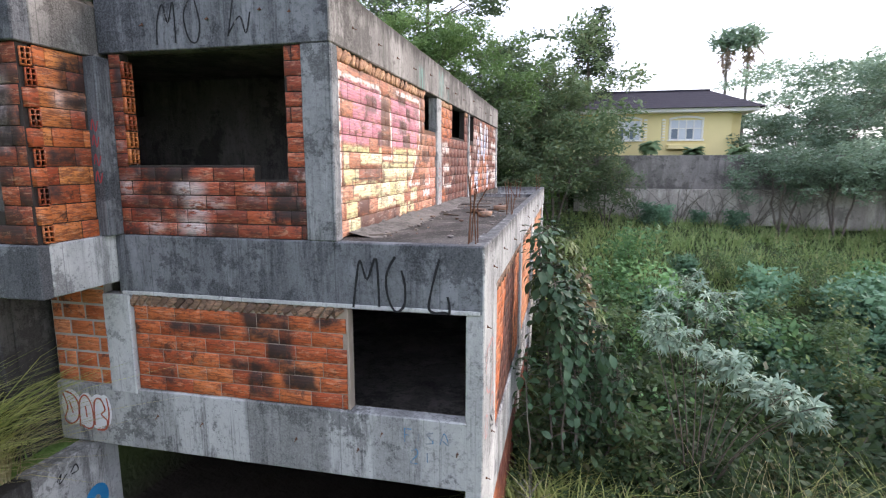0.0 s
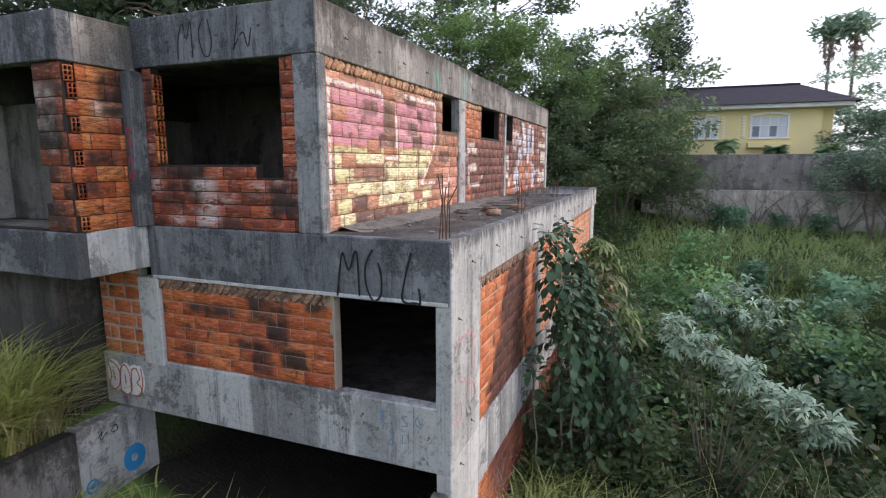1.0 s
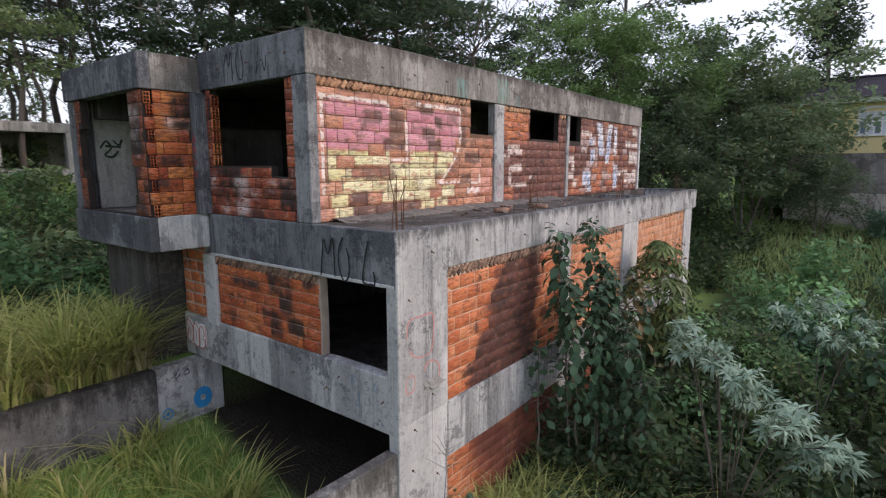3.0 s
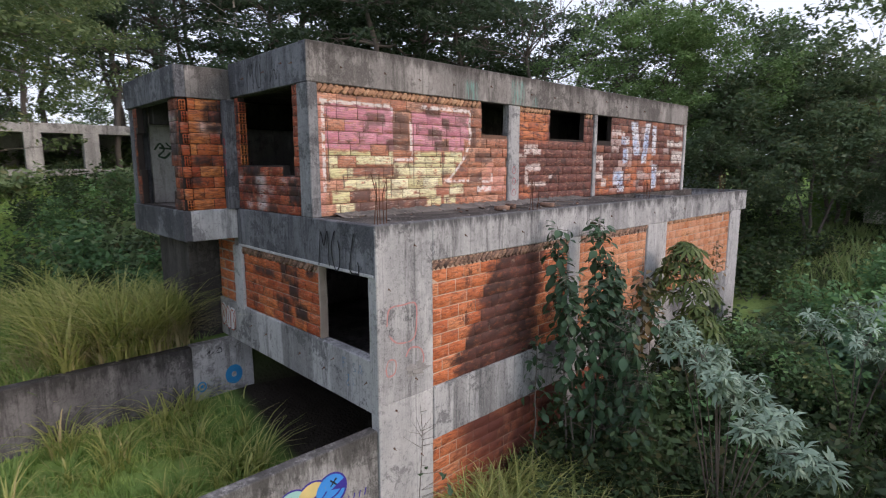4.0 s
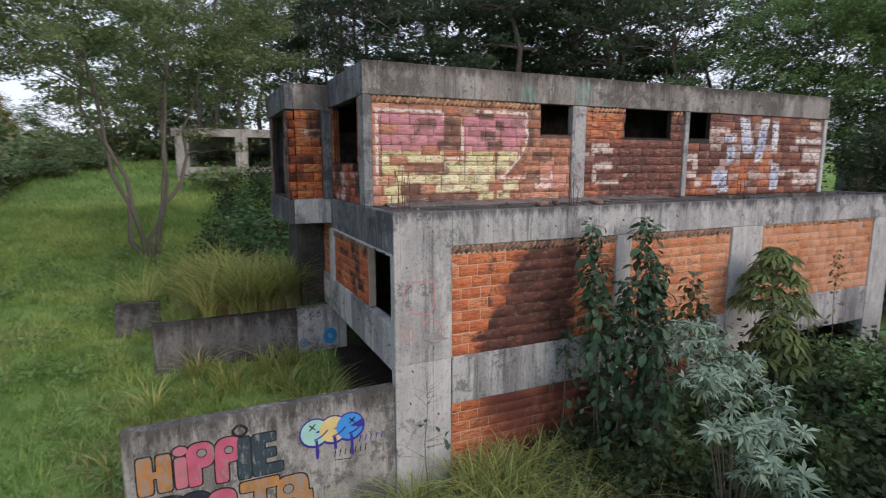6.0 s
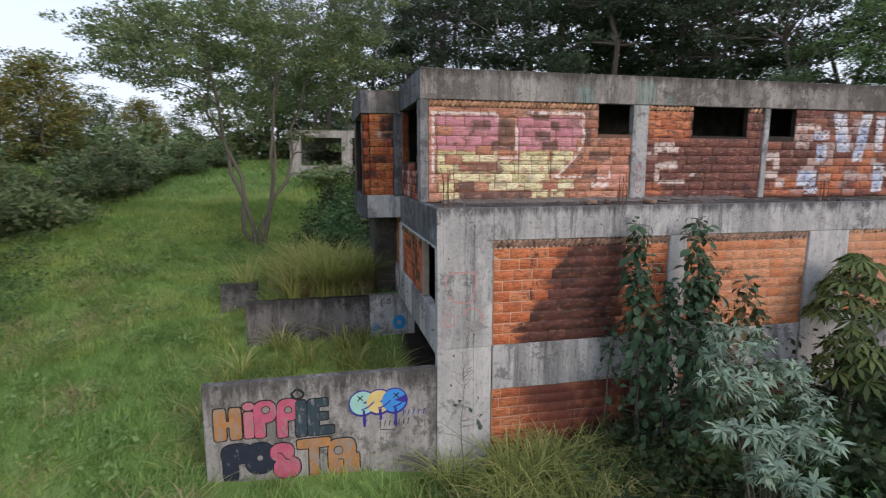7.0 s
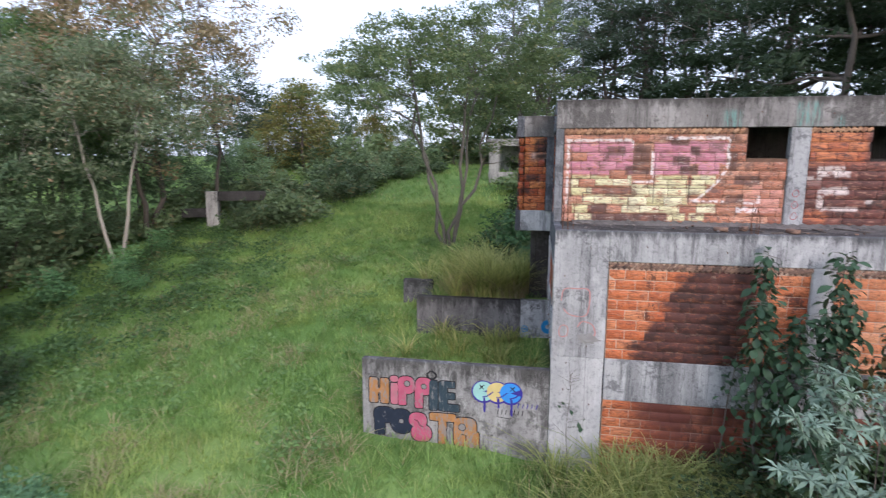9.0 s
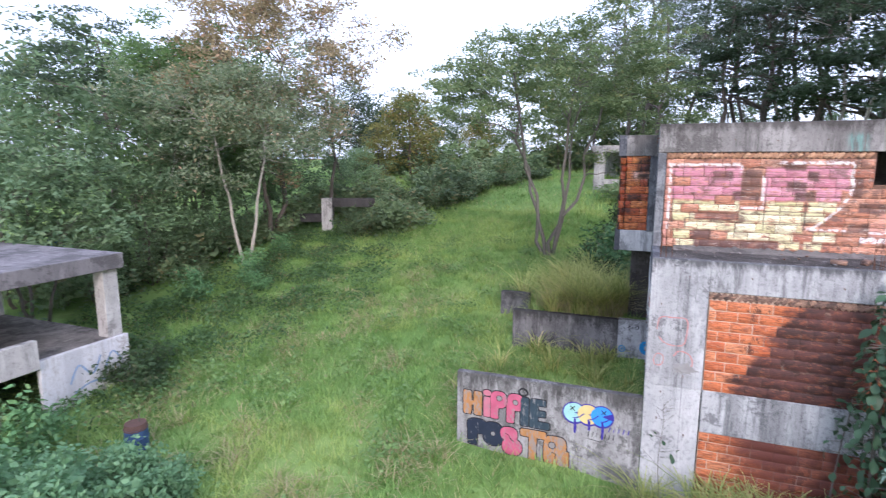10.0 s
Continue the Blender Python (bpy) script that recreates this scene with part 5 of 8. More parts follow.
# ---- trees ----
def tree_parts(seed, height, radius, low, clumps=110, leaves=9000, leaf=0.22, clump=0.9, layers=0.55, stems=1, thick=None, bark=BARK, foliage=LEAF_BROAD, hollow=0.45, spire=0.0, ragged=0.3, fork=0.34, bend=0.018):
    """Meshes of one tree in its own frame: tapered stems fork into limbs and twigs, each twig ends in a clump of small leaves;
    the clumps fill a lumpy crown between low and height."""
    rnd, rng = random.Random(seed), np.random.default_rng(seed)
    thick = thick or height * 0.018
    mid_h, half = (low + height) * 0.5, (height - low) * 0.5
    heads = []
    while len(heads) < clumps:
        d = Vector((rnd.gauss(0, 1), rnd.gauss(0, 1), rnd.gauss(0.15, 1))).normalized()
        if d.z < -0.55 and rnd.random() < 0.7:
            continue
        r = rnd.uniform(hollow, 1.0) ** 0.6 * (1 + ragged * noise.noise(d * 1.9 + Vector((seed, 0, 0))) * 2)
        h = mid_h + half * d.z * r
        taper = 1 - spire * max(0, (h - low) / (height - low))
        heads.append(Vector((d.x * r * radius * taper, d.y * r * radius * taper, h)))
    wood, ends = [], []

    def bough(p, q, r0, r1, n, sag=0.0, wild=0.05):
        path, span = [], (q - p).length
        for i in range(n + 1):
            u = i / n
            s = p.lerp(q, u) + Vector((0, 0, sag * span * math.sin(math.pi * u)))
            if 0 < i < n:
                s += Vector((rnd.gauss(0, wild), rnd.gauss(0, wild), rnd.gauss(0, wild * 0.6))) * span
            path.append((s, r0 + (r1 - r0) * u))
        wood.append(path)
        return path

    for s in range(stems):
        a = 2 * math.pi * s / stems + rnd.uniform(-0.4, 0.4)
        out = radius * (0.06 if stems == 1 else fork)
        base = Vector((math.cos(a), math.sin(a), 0)) * (0.0 if stems == 1 else min(0.22, thick * 1.4) if fork > 0.3 else thick * 0.5) + Vector((0, 0, -0.25))
        top = Vector((math.cos(a) * out, math.sin(a) * out, mid_h + half * (0.55 if stems == 1 else rnd.uniform(-0.25, 0.25))))
        path = bough(base, top, thick * (1 if stems == 1 else 0.62), thick * 0.3, 7, -0.02 if stems == 1 else -0.05, bend)
        ends += [(path[k][0], path[k][1]) for k in range(3 if stems == 1 else 4, 8)]
    joints = []
    for q in rnd.sample(heads, max(6, clumps // 7)):
        e, r = min(ends, key=lambda v: (v[0] - q).length + 1.5 * max(0, v[0].z - q.z))
        m = e.lerp(q, 0.6)
        path = bough(e, m, r * 0.6, max(0.012, r * 0.25), 4, 0.06, 0.06)
        joints += path[2:]
    for q in heads:
        m, r = min(joints, key=lambda v: (v[0] - q).length)
        bough(m, q, max(0.008, r * 0.6), 0.005, 3, 0.04, 0.07)
    pts = np.array([tuple(q) for q in heads])
    weight = rng.uniform(0.3, 1.7, len(pts))
    pick = rng.choice(len(pts), leaves, p=weight / weight.sum())
    g = rng.normal(size=(leaves, 3))
    g = g / np.linalg.norm(g, axis=1, keepdims=True) * (rng.uniform(0, 1, (leaves, 1)) ** 0.5) * clump * np.sqrt(weight)[pick][:, None]
    g[:, 2] *= layers
    return tube_mesh("trunk", wood, bark), leaf_mesh("crown", pts[pick] + g, leaf, foliage, rng)


def make_tree(name, label, x, y, spin=0, scale=1.0, **kw):
    trunk, crown = tree_parts(**kw)
    t = empty(name, pose(x, y, on_ground(x, y), 0, 0, spin))
    t.scale = (scale, scale, scale)
    part("trunk", trunk, None, t)
    part("crown", crown, None, t)
    return tagged(t, label, "tree")


def more_trees(ob, places, group=""):
    rnd = random.Random(len(places) * 7 + 1)
    if group:
        tagged(ob, "", "", group)
    for x, y, s in places:
        c = copy_thing(ob, pose(x, y, on_ground(x, y), 0, 0, rnd.uniform(0, 360)))
        c.scale = (s * rnd.uniform(0.92, 1.08), s * rnd.uniform(0.92, 1.08), s)


# lawn trees
make_tree("spreading_tree", "multi-stemmed tree with a wide feathery olive crown on the lawn", -16.6, 0.75, 20, seed=21, height=11.4, radius=7.3, low=4.7, clumps=430, leaves=50000, leaf=0.175, clump=0.68, layers=0.42, stems=5, thick=0.17, bark=BARK, foliage=LEAF_FEATHER, hollow=0.25)
make_tree("pale_stemmed_tree", "tree with pale forked stems and a thin grey-olive crown", -10.9, -13.7, 129, seed=22, height=10.6, radius=5.2, low=3.8, clumps=240, leaves=23000, leaf=0.19, clump=0.75, layers=0.6, stems=2, thick=0.17, bark=BARK_PALE, foliage=LEAF_GREY_OLIVE, hollow=0.25, fork=0.24, bend=0.006)

# dark tall trees behind the ruin
dark_tree = make_tree("tall_dark_tree", "tall dark tree with bare grey limbs behind the ruin", -20.0, 20.0, 0, seed=23, height=17, radius=6.3, low=2.0, clumps=130, leaves=10000, leaf=0.37, clump=1.2, layers=0.3, bark=BARK_DARK, foliage=LEAF_PINE)
more_trees(dark_tree, [(-22.5, 26.0, 1.1), (-18.6, 25.5, 0.95), (-29.0, 21.0, 1.15), (-27.0, 17.5, 0.9), (-31.0, 30.0, 1.2), (-9.0, 36.0, 1.0), (-26.0, 33.0, 1.1), (-16.5, 31.5, 0.8), (-32.0, 12.4, 0.95)], "dark trees behind the ruin")
airy = make_tree("airy_eucalyptus", "thin tall eucalyptus with an airy grey-green crown", -46.0, 5.0, 0, seed=24, height=20, radius=4.8, low=3.5, clumps=100, leaves=6500, leaf=0.22, clump=0.72, layers=0.5, bark=BARK_DARK, foliage=LEAF_EUC, thick=0.22)
more_trees(airy, [(-44.0, 12.0, 1.0), (-40.0, 17.0, 1.05), (-50.0, -1.0, 0.8), (-48.0, 9.0, 1.1), (-36.0, 11.0, 0.9), (-52.0, 16.0, 1.1), (-31.0, 9.5, 0.8), (-38.0, 24.0, 1.1), (-34.0, 6.0, 0.8), (-33.0, 14.0, 0.95), (-28.0, 14.5, 0.9), (-38.3, 14.0, 1.05), (-43.0, 2.6, 1.05), (-41.0, 4.4, 0.95)], "eucalyptus row")
make_tree("sparse_tree", "open-crowned tree with dark crooked limbs against the sky", -13.0, 26.5, 40, seed=35, height=14.5, radius=6.2, low=5.0, clumps=170, leaves=5200, leaf=0.24, clump=0.8, layers=0.25, stems=3, thick=0.3, bark=BARK_DARK, foliage=LEAF_PINE, hollow=0.35)
make_tree("bare_limbed_tree", "pale nearly bare limbs of a dead tree behind the ruin", -26.0, 15.7, 30, seed=38, height=14.5, radius=5.0, low=7.5, clumps=30, leaves=240, leaf=0.2, clump=0.6, layers=0.5, stems=2, thick=0.2, bark=BARK_PALE, foliage=LEAF_EUC)
# right of the ruin
light_tree = make_tree("light_green_tree", "leafy light green tree beyond the ruin", -6.0, 29.0, 0, seed=25, height=13.0, radius=4.6, low=2.6, clumps=210, leaves=23000, leaf=0.21, clump=0.72, layers=0.6, stems=2, bark=BARK_DARK, foliage=LEAF_LIGHT, scale=0.88)
more_trees(light_tree, [(-8.6, 28.0, 0.85)], "light green trees")
dense = make_tree("dense_dark_tree", "dense dull dark green tree beside the garden wall", -0.4, 32.8, 0, seed=26, height=9.8, radius=3.9, low=0.4, clumps=150, leaves=10000, leaf=0.32, clump=0.9, layers=0.65, stems=3, bark=BARK_DARK, foliage=LEAF_DARK)
more_trees(dense, [(-3.2, 25.5, 0.62), (-0.6, 29.4, 0.66), (-3.4, 33.8, 0.95), (2.2, 31.2, 0.42), (-9.5, 22.0, 0.65), (-4.0, 30.5, 0.85)], "dark bushy trees")
make_tree("dark_conifer", "tall dark ragged conifer top against the sky", 1.3, 41.0, 0, seed=27, height=14.8, radius=2.6, low=2.0, clumps=110, leaves=9000, leaf=0.27, clump=0.75, layers=0.7, bark=BARK_DARK, foliage=LEAF_PINE, spire=0.45)
hill = make_tree("hillside_tree", "rounded blue-green tree on the far slope", 17.8, 39.0, 0, seed=28, height=8.8, radius=5.4, low=0.5, clumps=150, leaves=8200, leaf=0.3, clump=0.95, layers=0.4, stems=3, bark=BARK_DARK, foliage=LEAF_HILL, hollow=0.6, ragged=0.3)
more_trees(hill, [(14.2, 38.6, 0.82), (22.0, 44.0, 1.2), (27.0, 50.0, 1.4), (25.0, 36.0, 0.95), (20.5, 56.0, 1.25), (14.5, 54.0, 0.7), (33.0, 62.0, 1.4), (8.0, 60.0, 0.8)], "hillside trees")
canopy = make_tree("umbrella_tree", "low blue-green tree with a flat spreading crown before the garden wall", 11.4, 32.3, 0, seed=39, height=4.7, radius=2.4, low=1.7, clumps=80, leaves=6500, leaf=0.2, clump=0.6, layers=0.5, ragged=0.5, stems=3, thick=0.12, bark=BARK_DARK, foliage=LEAF_HILL, hollow=0.4)
more_trees(canopy, [(13.9, 32.0, 1.05), (16.6, 31.6, 1.15), (19.4, 31.0, 1.2)], "umbrella trees")
# west and south-west edge of the lawn
edge = make_tree("edge_tree", "bushy mid green tree at the edge of the lawn", -9.0, -19.0, 0, seed=29, height=9.6, radius=4.2, low=0.5, clumps=110, leaves=4700, leaf=0.35, clump=1.0, layers=0.65, stems=3, bark=BARK_DARK, foliage=LEAF_BROAD)
more_trees(edge, [(-12.0, -18.5, 1.0), (-16.5, -17.5, 0.75), (-8.0, -17.0, 0.6), (-3.0, -17.5, 0.75), (-4.5, -21.0, 0.9), (-14.0, -19.0, 0.95), (-6.0, -26.0, 1.1), (-1.0, -24.0, 1.0), (-18.6, -16.8, 0.5), (-21.5, -15.6, 0.45), (-24.8, -14.8, 0.42), (4.0, -25.0, 1.0)], "edge trees")
yellow = make_tree("yellowish_tree", "yellow-green pointed tree far across the lawn", -33.2, -14.6, 0, seed=30, height=7.4, radius=3.2, low=0.5, clumps=110, leaves=7500, leaf=0.28, clump=0.95, layers=0.7, bark=BARK_DARK, foliage=LEAF_YELLOW, spire=0.55)
more_trees(yellow, [(-42.0, -11.0, 0.7), (-31.0, -16.6, 0.68)], "yellowish trees")
make_tree("rusty_tree", "tall tree with rusty brown and green foliage", -15.6, -15.6, 0, seed=31, height=15.0, radius=6.0, low=4.2, clumps=210, leaves=26000, leaf=0.23, clump=0.9, layers=0.6, stems=2, bark=BARK_DARK, foliage=LEAF_AUTUMN)
make_tree("olive_tree", "tall yellow-green leafy tree behind the pale stems", -13.6, -19.4, 0, seed=36, height=12.4, radius=4.4, low=3.0, clumps=170, leaves=18000, leaf=0.24, clump=0.9, layers=0.6, stems=2, bark=BARK_DARK, foliage=LEAF_LIGHT)
more_trees(airy, [(-20.2, -14.4, 0.6)])
far_dark = make_tree("woodland_tree", "dark rounded tree beyond the lawn", -36.5, -22.3, 0, seed=37, height=8.6, radius=3.6, low=0.4, clumps=100, leaves=5000, leaf=0.3, clump=0.95, layers=0.6, stems=2, bark=BARK_DARK, foliage=LEAF_PINE)
more_trees(far_dark, [(-39.5, -20.0, 0.9)], "dark far trees")
make_tree("layered_conifer", "dark layered conifer against the sky", -17.4, -31.0, 0, seed=32, height=14.6, radius=5.0, low=6.0, clumps=70, leaves=8000, leaf=0.3, clump=1.3, layers=0.22, bark=BARK_DARK, foliage=LEAF_PINE)

# closed belt of far woods round the site
far_tree = make_tree("woodland_tree", "tall shaded tree in the surrounding belt of woods", -56.0, -20.0, 0, scale=0.5, seed=33, height=14.0, radius=5.4, low=0.4, clumps=90, leaves=2700, leaf=0.62, clump=1.35, layers=0.6, stems=2, bark=BARK_DARK, foliage=LEAF_DARK)
green_tree = make_tree("woodland_tree", "broad olive tree in the surrounding belt of woods", -55.0, 2.0, 0, scale=0.7, seed=34, height=12.0, radius=5.6, low=0.8, clumps=90, leaves=2700, leaf=0.6, clump=1.35, layers=0.55, stems=2, bark=BARK, foliage=LEAF_FEATHER)
rnd = random.Random(12)
pf, pg = [], []
for k in range(66):
    a = radians(84 + 168 * k / 65 + rnd.uniform(-1.5, 1.5))
    if a < radians(98) or radians(100) < a < radians(185) and k % 2:
        continue
    r = rnd.uniform(52, 66) if k % 2 else rnd.uniform(62, 80)
    (pf if rnd.random() < 0.55 else pg).append((-2 + r * math.cos(a), 4 + r * math.sin(a), rnd.uniform(0.75, 1.15) * (0.5 if radians(194) < a < radians(222) or radians(112) < a < radians(136) else 0.65 if radians(140) < a < radians(186) else 1)))
pg += [(-44.0, -3.0, 0.7), (-48.0, 3.4, 0.75), (-47.0, 7.4, 0.8)]
more_trees(far_tree, pf, "belt of woods")
more_trees(green_tree, pg, "belt of woods")


# ---- shrubs of the valley ----
def shrub_mesh(seed, height, width, leaves, leaf, foliage, stems=5):
    rnd, rng = random.Random(seed), np.random.default_rng(seed)
    wood, tips = [], []
    for s in range(stems):
        a = rnd.uniform(0, 6.28)
        lean = rnd.uniform(0.1, 0.9)
        p, path = Vector((math.cos(a) * 0.1, math.sin(a) * 0.1, -0.15)), []
        d = Vector((math.cos(a) * lean * width / height, math.sin(a) * lean * width / height, 1))
        for i in range(6):
            path.append((p.copy(), 0.025 * (1 - i / 7)))
            p = p + d.normalized() * height / 5.2 * rnd.uniform(0.75, 1.05)
            d = d + Vector((rnd.gauss(0, 0.2), rnd.gauss(0, 0.2), -0.06))
        wood.append(path)
        tips += [path[-1][0], path[-2][0], path[-3][0], path[2][0]]
    pts = np.array([tuple(t) for t in tips])
    pick = rng.integers(0, len(pts), leaves)
    g = rng.normal(size=(leaves, 3))
    g = g / np.linalg.norm(g, axis=1, keepdims=True) * rng.uniform(0, 1, (leaves, 1)) ** 0.5 * width * 0.3 * rng.uniform(0.5, 1.2, (len(pts), 1))[pick]
    c = pts[pick] + g * (1, 1, 0.75)
    c = c[c[:, 2] > 0.02]
    return [tube_mesh("stem", [w_], BARK_DARK, 5) for w_ in wood], leaf_mesh("foliage", c, leaf, foliage, rng, aspect=0.5)


def make_shrub(label, x, y, seed, height, width, leaves, leaf, foliage, name="shrub"):
    st, fo = shrub_mesh(seed, height, width, leaves, leaf, foliage)
    s = empty(name, pose(x, y, on_ground(x, y)))
    for me in st:
        part("stem", me, None, s)
    part("foliage", fo, None, s)
    return tagged(s, label, "shrub")


def scatter(ob, places, group):
    rnd = random.Random(len(places) + 5)
    tagged(ob, "", "", group)
    for x, y, s in places:
        c = copy_thing(ob, pose(x, y, on_ground(x, y), 0, 0, rnd.uniform(0, 360)))
        c.scale = (s, s, s * rnd.uniform(0.85, 1.15))


bush_a = make_shrub("tall green shrub with small leaves in the valley", 6.0, 17.0, 41, 2.6, 2.6, 1150, 0.22, LEAF_BUSH)
bush_b = make_shrub("blue-green leafy shrub in the valley", 3.0, 18.5, 42, 2.2, 2.6, 1150, 0.255, LEAF_BUSH_BLUE)
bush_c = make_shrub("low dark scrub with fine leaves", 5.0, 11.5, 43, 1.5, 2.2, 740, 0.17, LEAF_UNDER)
bush_d = make_shrub("feathery olive shrub standing above the scrub", 7.5, 15.5, 45, 3.0, 2.4, 2000, 0.15, LEAF_OLIVE)
rnd = random.Random(99)
pa, pb, pc, pd = [], [], [], []
for gx_ in range(12):
    for gy_ in range(12):
        x, y = 1.2 + gx_ * 2.05 + rnd.uniform(-0.8, 0.8), 9.5 + gy_ * 2.05 + rnd.uniform(-0.8, 0.8)
        if x < 2.2 and y < 14 or x > 0.6 * y + 8 or (x < 2.4 and y > 21) or y > 25.5 - 0.12 * x:
            continue
        s = rnd.uniform(0.6, 1.05) * (0.75 if y > 24 else 1.0)
        ((pc, pc, pc, pb, pc, pc) if y < 14.5 else (pa, pb, pb, pc, pd, pa))[rnd.randrange(6)].append((x, y, s))
for k in range(26):
    pc.append((rnd.uniform(0.2, 4.5), rnd.uniform(9.0, 21), rnd.uniform(0.55, 0.9)))
pc += [(rnd.uniform(-0.1, 2.6), rnd.uniform(11.0, 20.5), rnd.uniform(0.9, 1.4)) for _ in range(18)]
pc += [(rnd.uniform(-5.0, 0.5), rnd.uniform(21.6, 30.0), rnd.uniform(0.9, 1.5)) for _ in range(18)]
pa += [(rnd.uniform(0.8, 2.6), y_, rnd.uniform(0.7, 0.9)) for y_ in (12.5, 15.0, 16.8, 18.4, 20.0)]
pc += [(6.5, 10.5, 1.4), (8.0, 12.0, 1.6), (9.5, 11.0, 1.5), (5.4, 12.5, 1.5), (7.2, 14.0, 1.6), (3.6, 13.2, 1.3), (4.4, 10.8, 1.2)]
pa += [(2.4, 16.0, 0.8)]
scatter(bush_a, pa, "valley shrubs")
scatter(bush_b, pb, "valley shrubs")
scatter(bush_d, pd + [(9.2, 13.0, 1.0), (10.5, 14.5, 1.0)], "olive shrubs")
scatter(bush_c, pc, "low scrub")
scatter(copy_thing(bush_a, pose(-13.2, 4.2, on_ground(-13.2, 4.2))), [(-16.2, 4.6, 0.62), (-11.8, 6.0, 0.7), (-18.5, 5.6, 0.6), (-21.0, 5.0, 0.6), (-20.4, 8.0, 0.7), (-24.0, 6.4, 0.6), (-26.5, 8.5, 0.7), (-10.6, 4.9, 0.5), (-23.0, 10.5, 0.8), (-17.0, 9.0, 0.8)], "shrubs by the spreading tree")
scatter(copy_thing(bush_c, pose(-14.6, 3.2, on_ground(-14.6, 3.2))), [(-12.4, 3.6, 0.9), (-15.8, 5.6, 1.3), (-18.0, 4.0, 1.2), (-19.6, 6.4, 1.4), (-22.0, 4.4, 1.2), (-21.6, 7.2, 1.4), (-25.0, 5.6, 1.3), (-13.6, 6.6, 1.3), (-11.2, 4.0, 0.8), (-24.4, 8.6, 1.4), (-16.6, 7.4, 1.4), (-27.6, 6.6, 1.3)], "scrub by the spreading tree")
scatter(copy_thing(bush_b, pose(9.0, 20.1, on_ground(9.0, 20.1))), [(4.4, 31.6, 0.7), (5.6, 32.4, 0.6), (7.2, 32.8, 0.5), (9.0, 32.6, 0.6), (10.6, 21.4, 1.3), (11.8, 19.6, 1.2), (13.4, 22.5, 1.4), (10.0, 18.4, 1.0)], "valley shrubs")
# banks and thickets round the lawn
thicket = make_shrub("dense green thicket at the edge of the lawn", -19.0, -9.0, 44, 2.4, 3.4, 700, 0.4, LEAF_THICKET, "thicket")
rnd = random.Random(7)
tp = []
for k in range(34):
    u = k / 33
    tp.append((-4.5 - 32 * u + rnd.uniform(-1.5, 1.5), -17.5 + 11.5 * u + rnd.uniform(-2.2, 2.2) - 3.0 * math.sin(u * 3.1), rnd.uniform(0.6, 1.15)))
for k in range(14):
    tp.append((rnd.uniform(-40, -21), rnd.uniform(3.5, 14), rnd.uniform(0.5, 0.95)))
tp += [(-13.0, 4.9, 0.75), (-15.0, 5.2, 0.9), (-13.5, 6.5, 0.8), (-15.5, 8.5, 1.0), (-12.0, 9.5, 0.9), (-19.0, 7.0, 0.7), (-18.0, 11.0, 1.0)]
for k in range(44):
    u = k / 43
    tp.append((-19.5 - 14.5 * u + rnd.uniform(-1, 1), -12.6 + 8.5 * u + rnd.uniform(-1.9, 1.5), rnd.uniform(0.4, 0.85)))
tp = [p for p in tp if not (-19.6 < p[0] < -12.0 and -15.5 < p[1] < -8.6)]
tp += [(-17.2, -11.2, 0.6), (-17.6, -10.2, 0.8), (-18.2, -9.2, 0.7)]
for k in range(28):
    u = k / 27
    tp.append((-33 - 14 * math.sin(u * 3.1) + rnd.uniform(-2, 2), -20 + 44 * u, rnd.uniform(1.0, 1.6)))
scatter(thicket, tp, "lawn thickets")
fresh = make_shrub("bright green leafy shrub on the lawn", 4.9, -4.9, 46, 2.1, 2.6, 2700, 0.185, LEAF_FRESH)
scatter(fresh, [(5.6, -6.4, 1.15), (5.3, -3.6, 0.9), (4.2, -3.7, 0.72), (5.9, -5.0, 1.0), (3.6, -3.5, 0.62), (3.7, -4.3, 0.72), (4.3, -5.8, 0.95), (3.0, -4.0, 0.5), (3.4, -5.2, 0.6)], "bright shrubs")
scatter(copy_thing(bush_a, pose(4.4, -7.9, on_ground(4.4, -7.9))), [(3.3, -8.6, 0.75), (4.2, -7.4, 0.6), (-9.0, -11.6, 0.55), (-8.2, -10.9, 0.4), (-10.0, -12.6, 0.6), (-12.4, -13.0, 0.6), (-6.8, -13.0, 0.7)], "lawn shrubs")

scatter(copy_thing(bush_c, pose(-0.9, -9.3, on_ground(-0.9, -9.3))), [(-1.2, -9.9, 1.0), (-0.5, -9.0, 0.8)], "dark shrubs by the shelter")
more_trees(edge, [(-6.2, -18.6, 0.4), (-7.8, -17.8, 0.36), (-9.0, -16.9, 0.4), (-10.0, -16.3, 0.34), (-5.0, -16.6, 0.32), (-12.2, -16.2, 0.36)])

# ---- grasses ----
rng = np.random.default_rng(5)


def spread(n, x0, x1, y0, y1, keep=None):
    p = np.stack([rng.uniform(x0, x1, n), rng.uniform(y0, y1, n)], 1)
    if keep is not None:
        p = p[keep(p[:, 0], p[:, 1])]
    return np.concatenate([p, (ground_z(p[:, 0], p[:, 1]) - 0.02)[:, None]], 1)


def off_walls(x, y):
    inside = ((x > -8.8) & (x < -0.6) & (y > 5.4)) | ((x > -6.5) & (x < -6.15) & (y > 1.35)) | ((x > -1.1) & (x < -0.8) & (y > 1.3))
    return ~inside


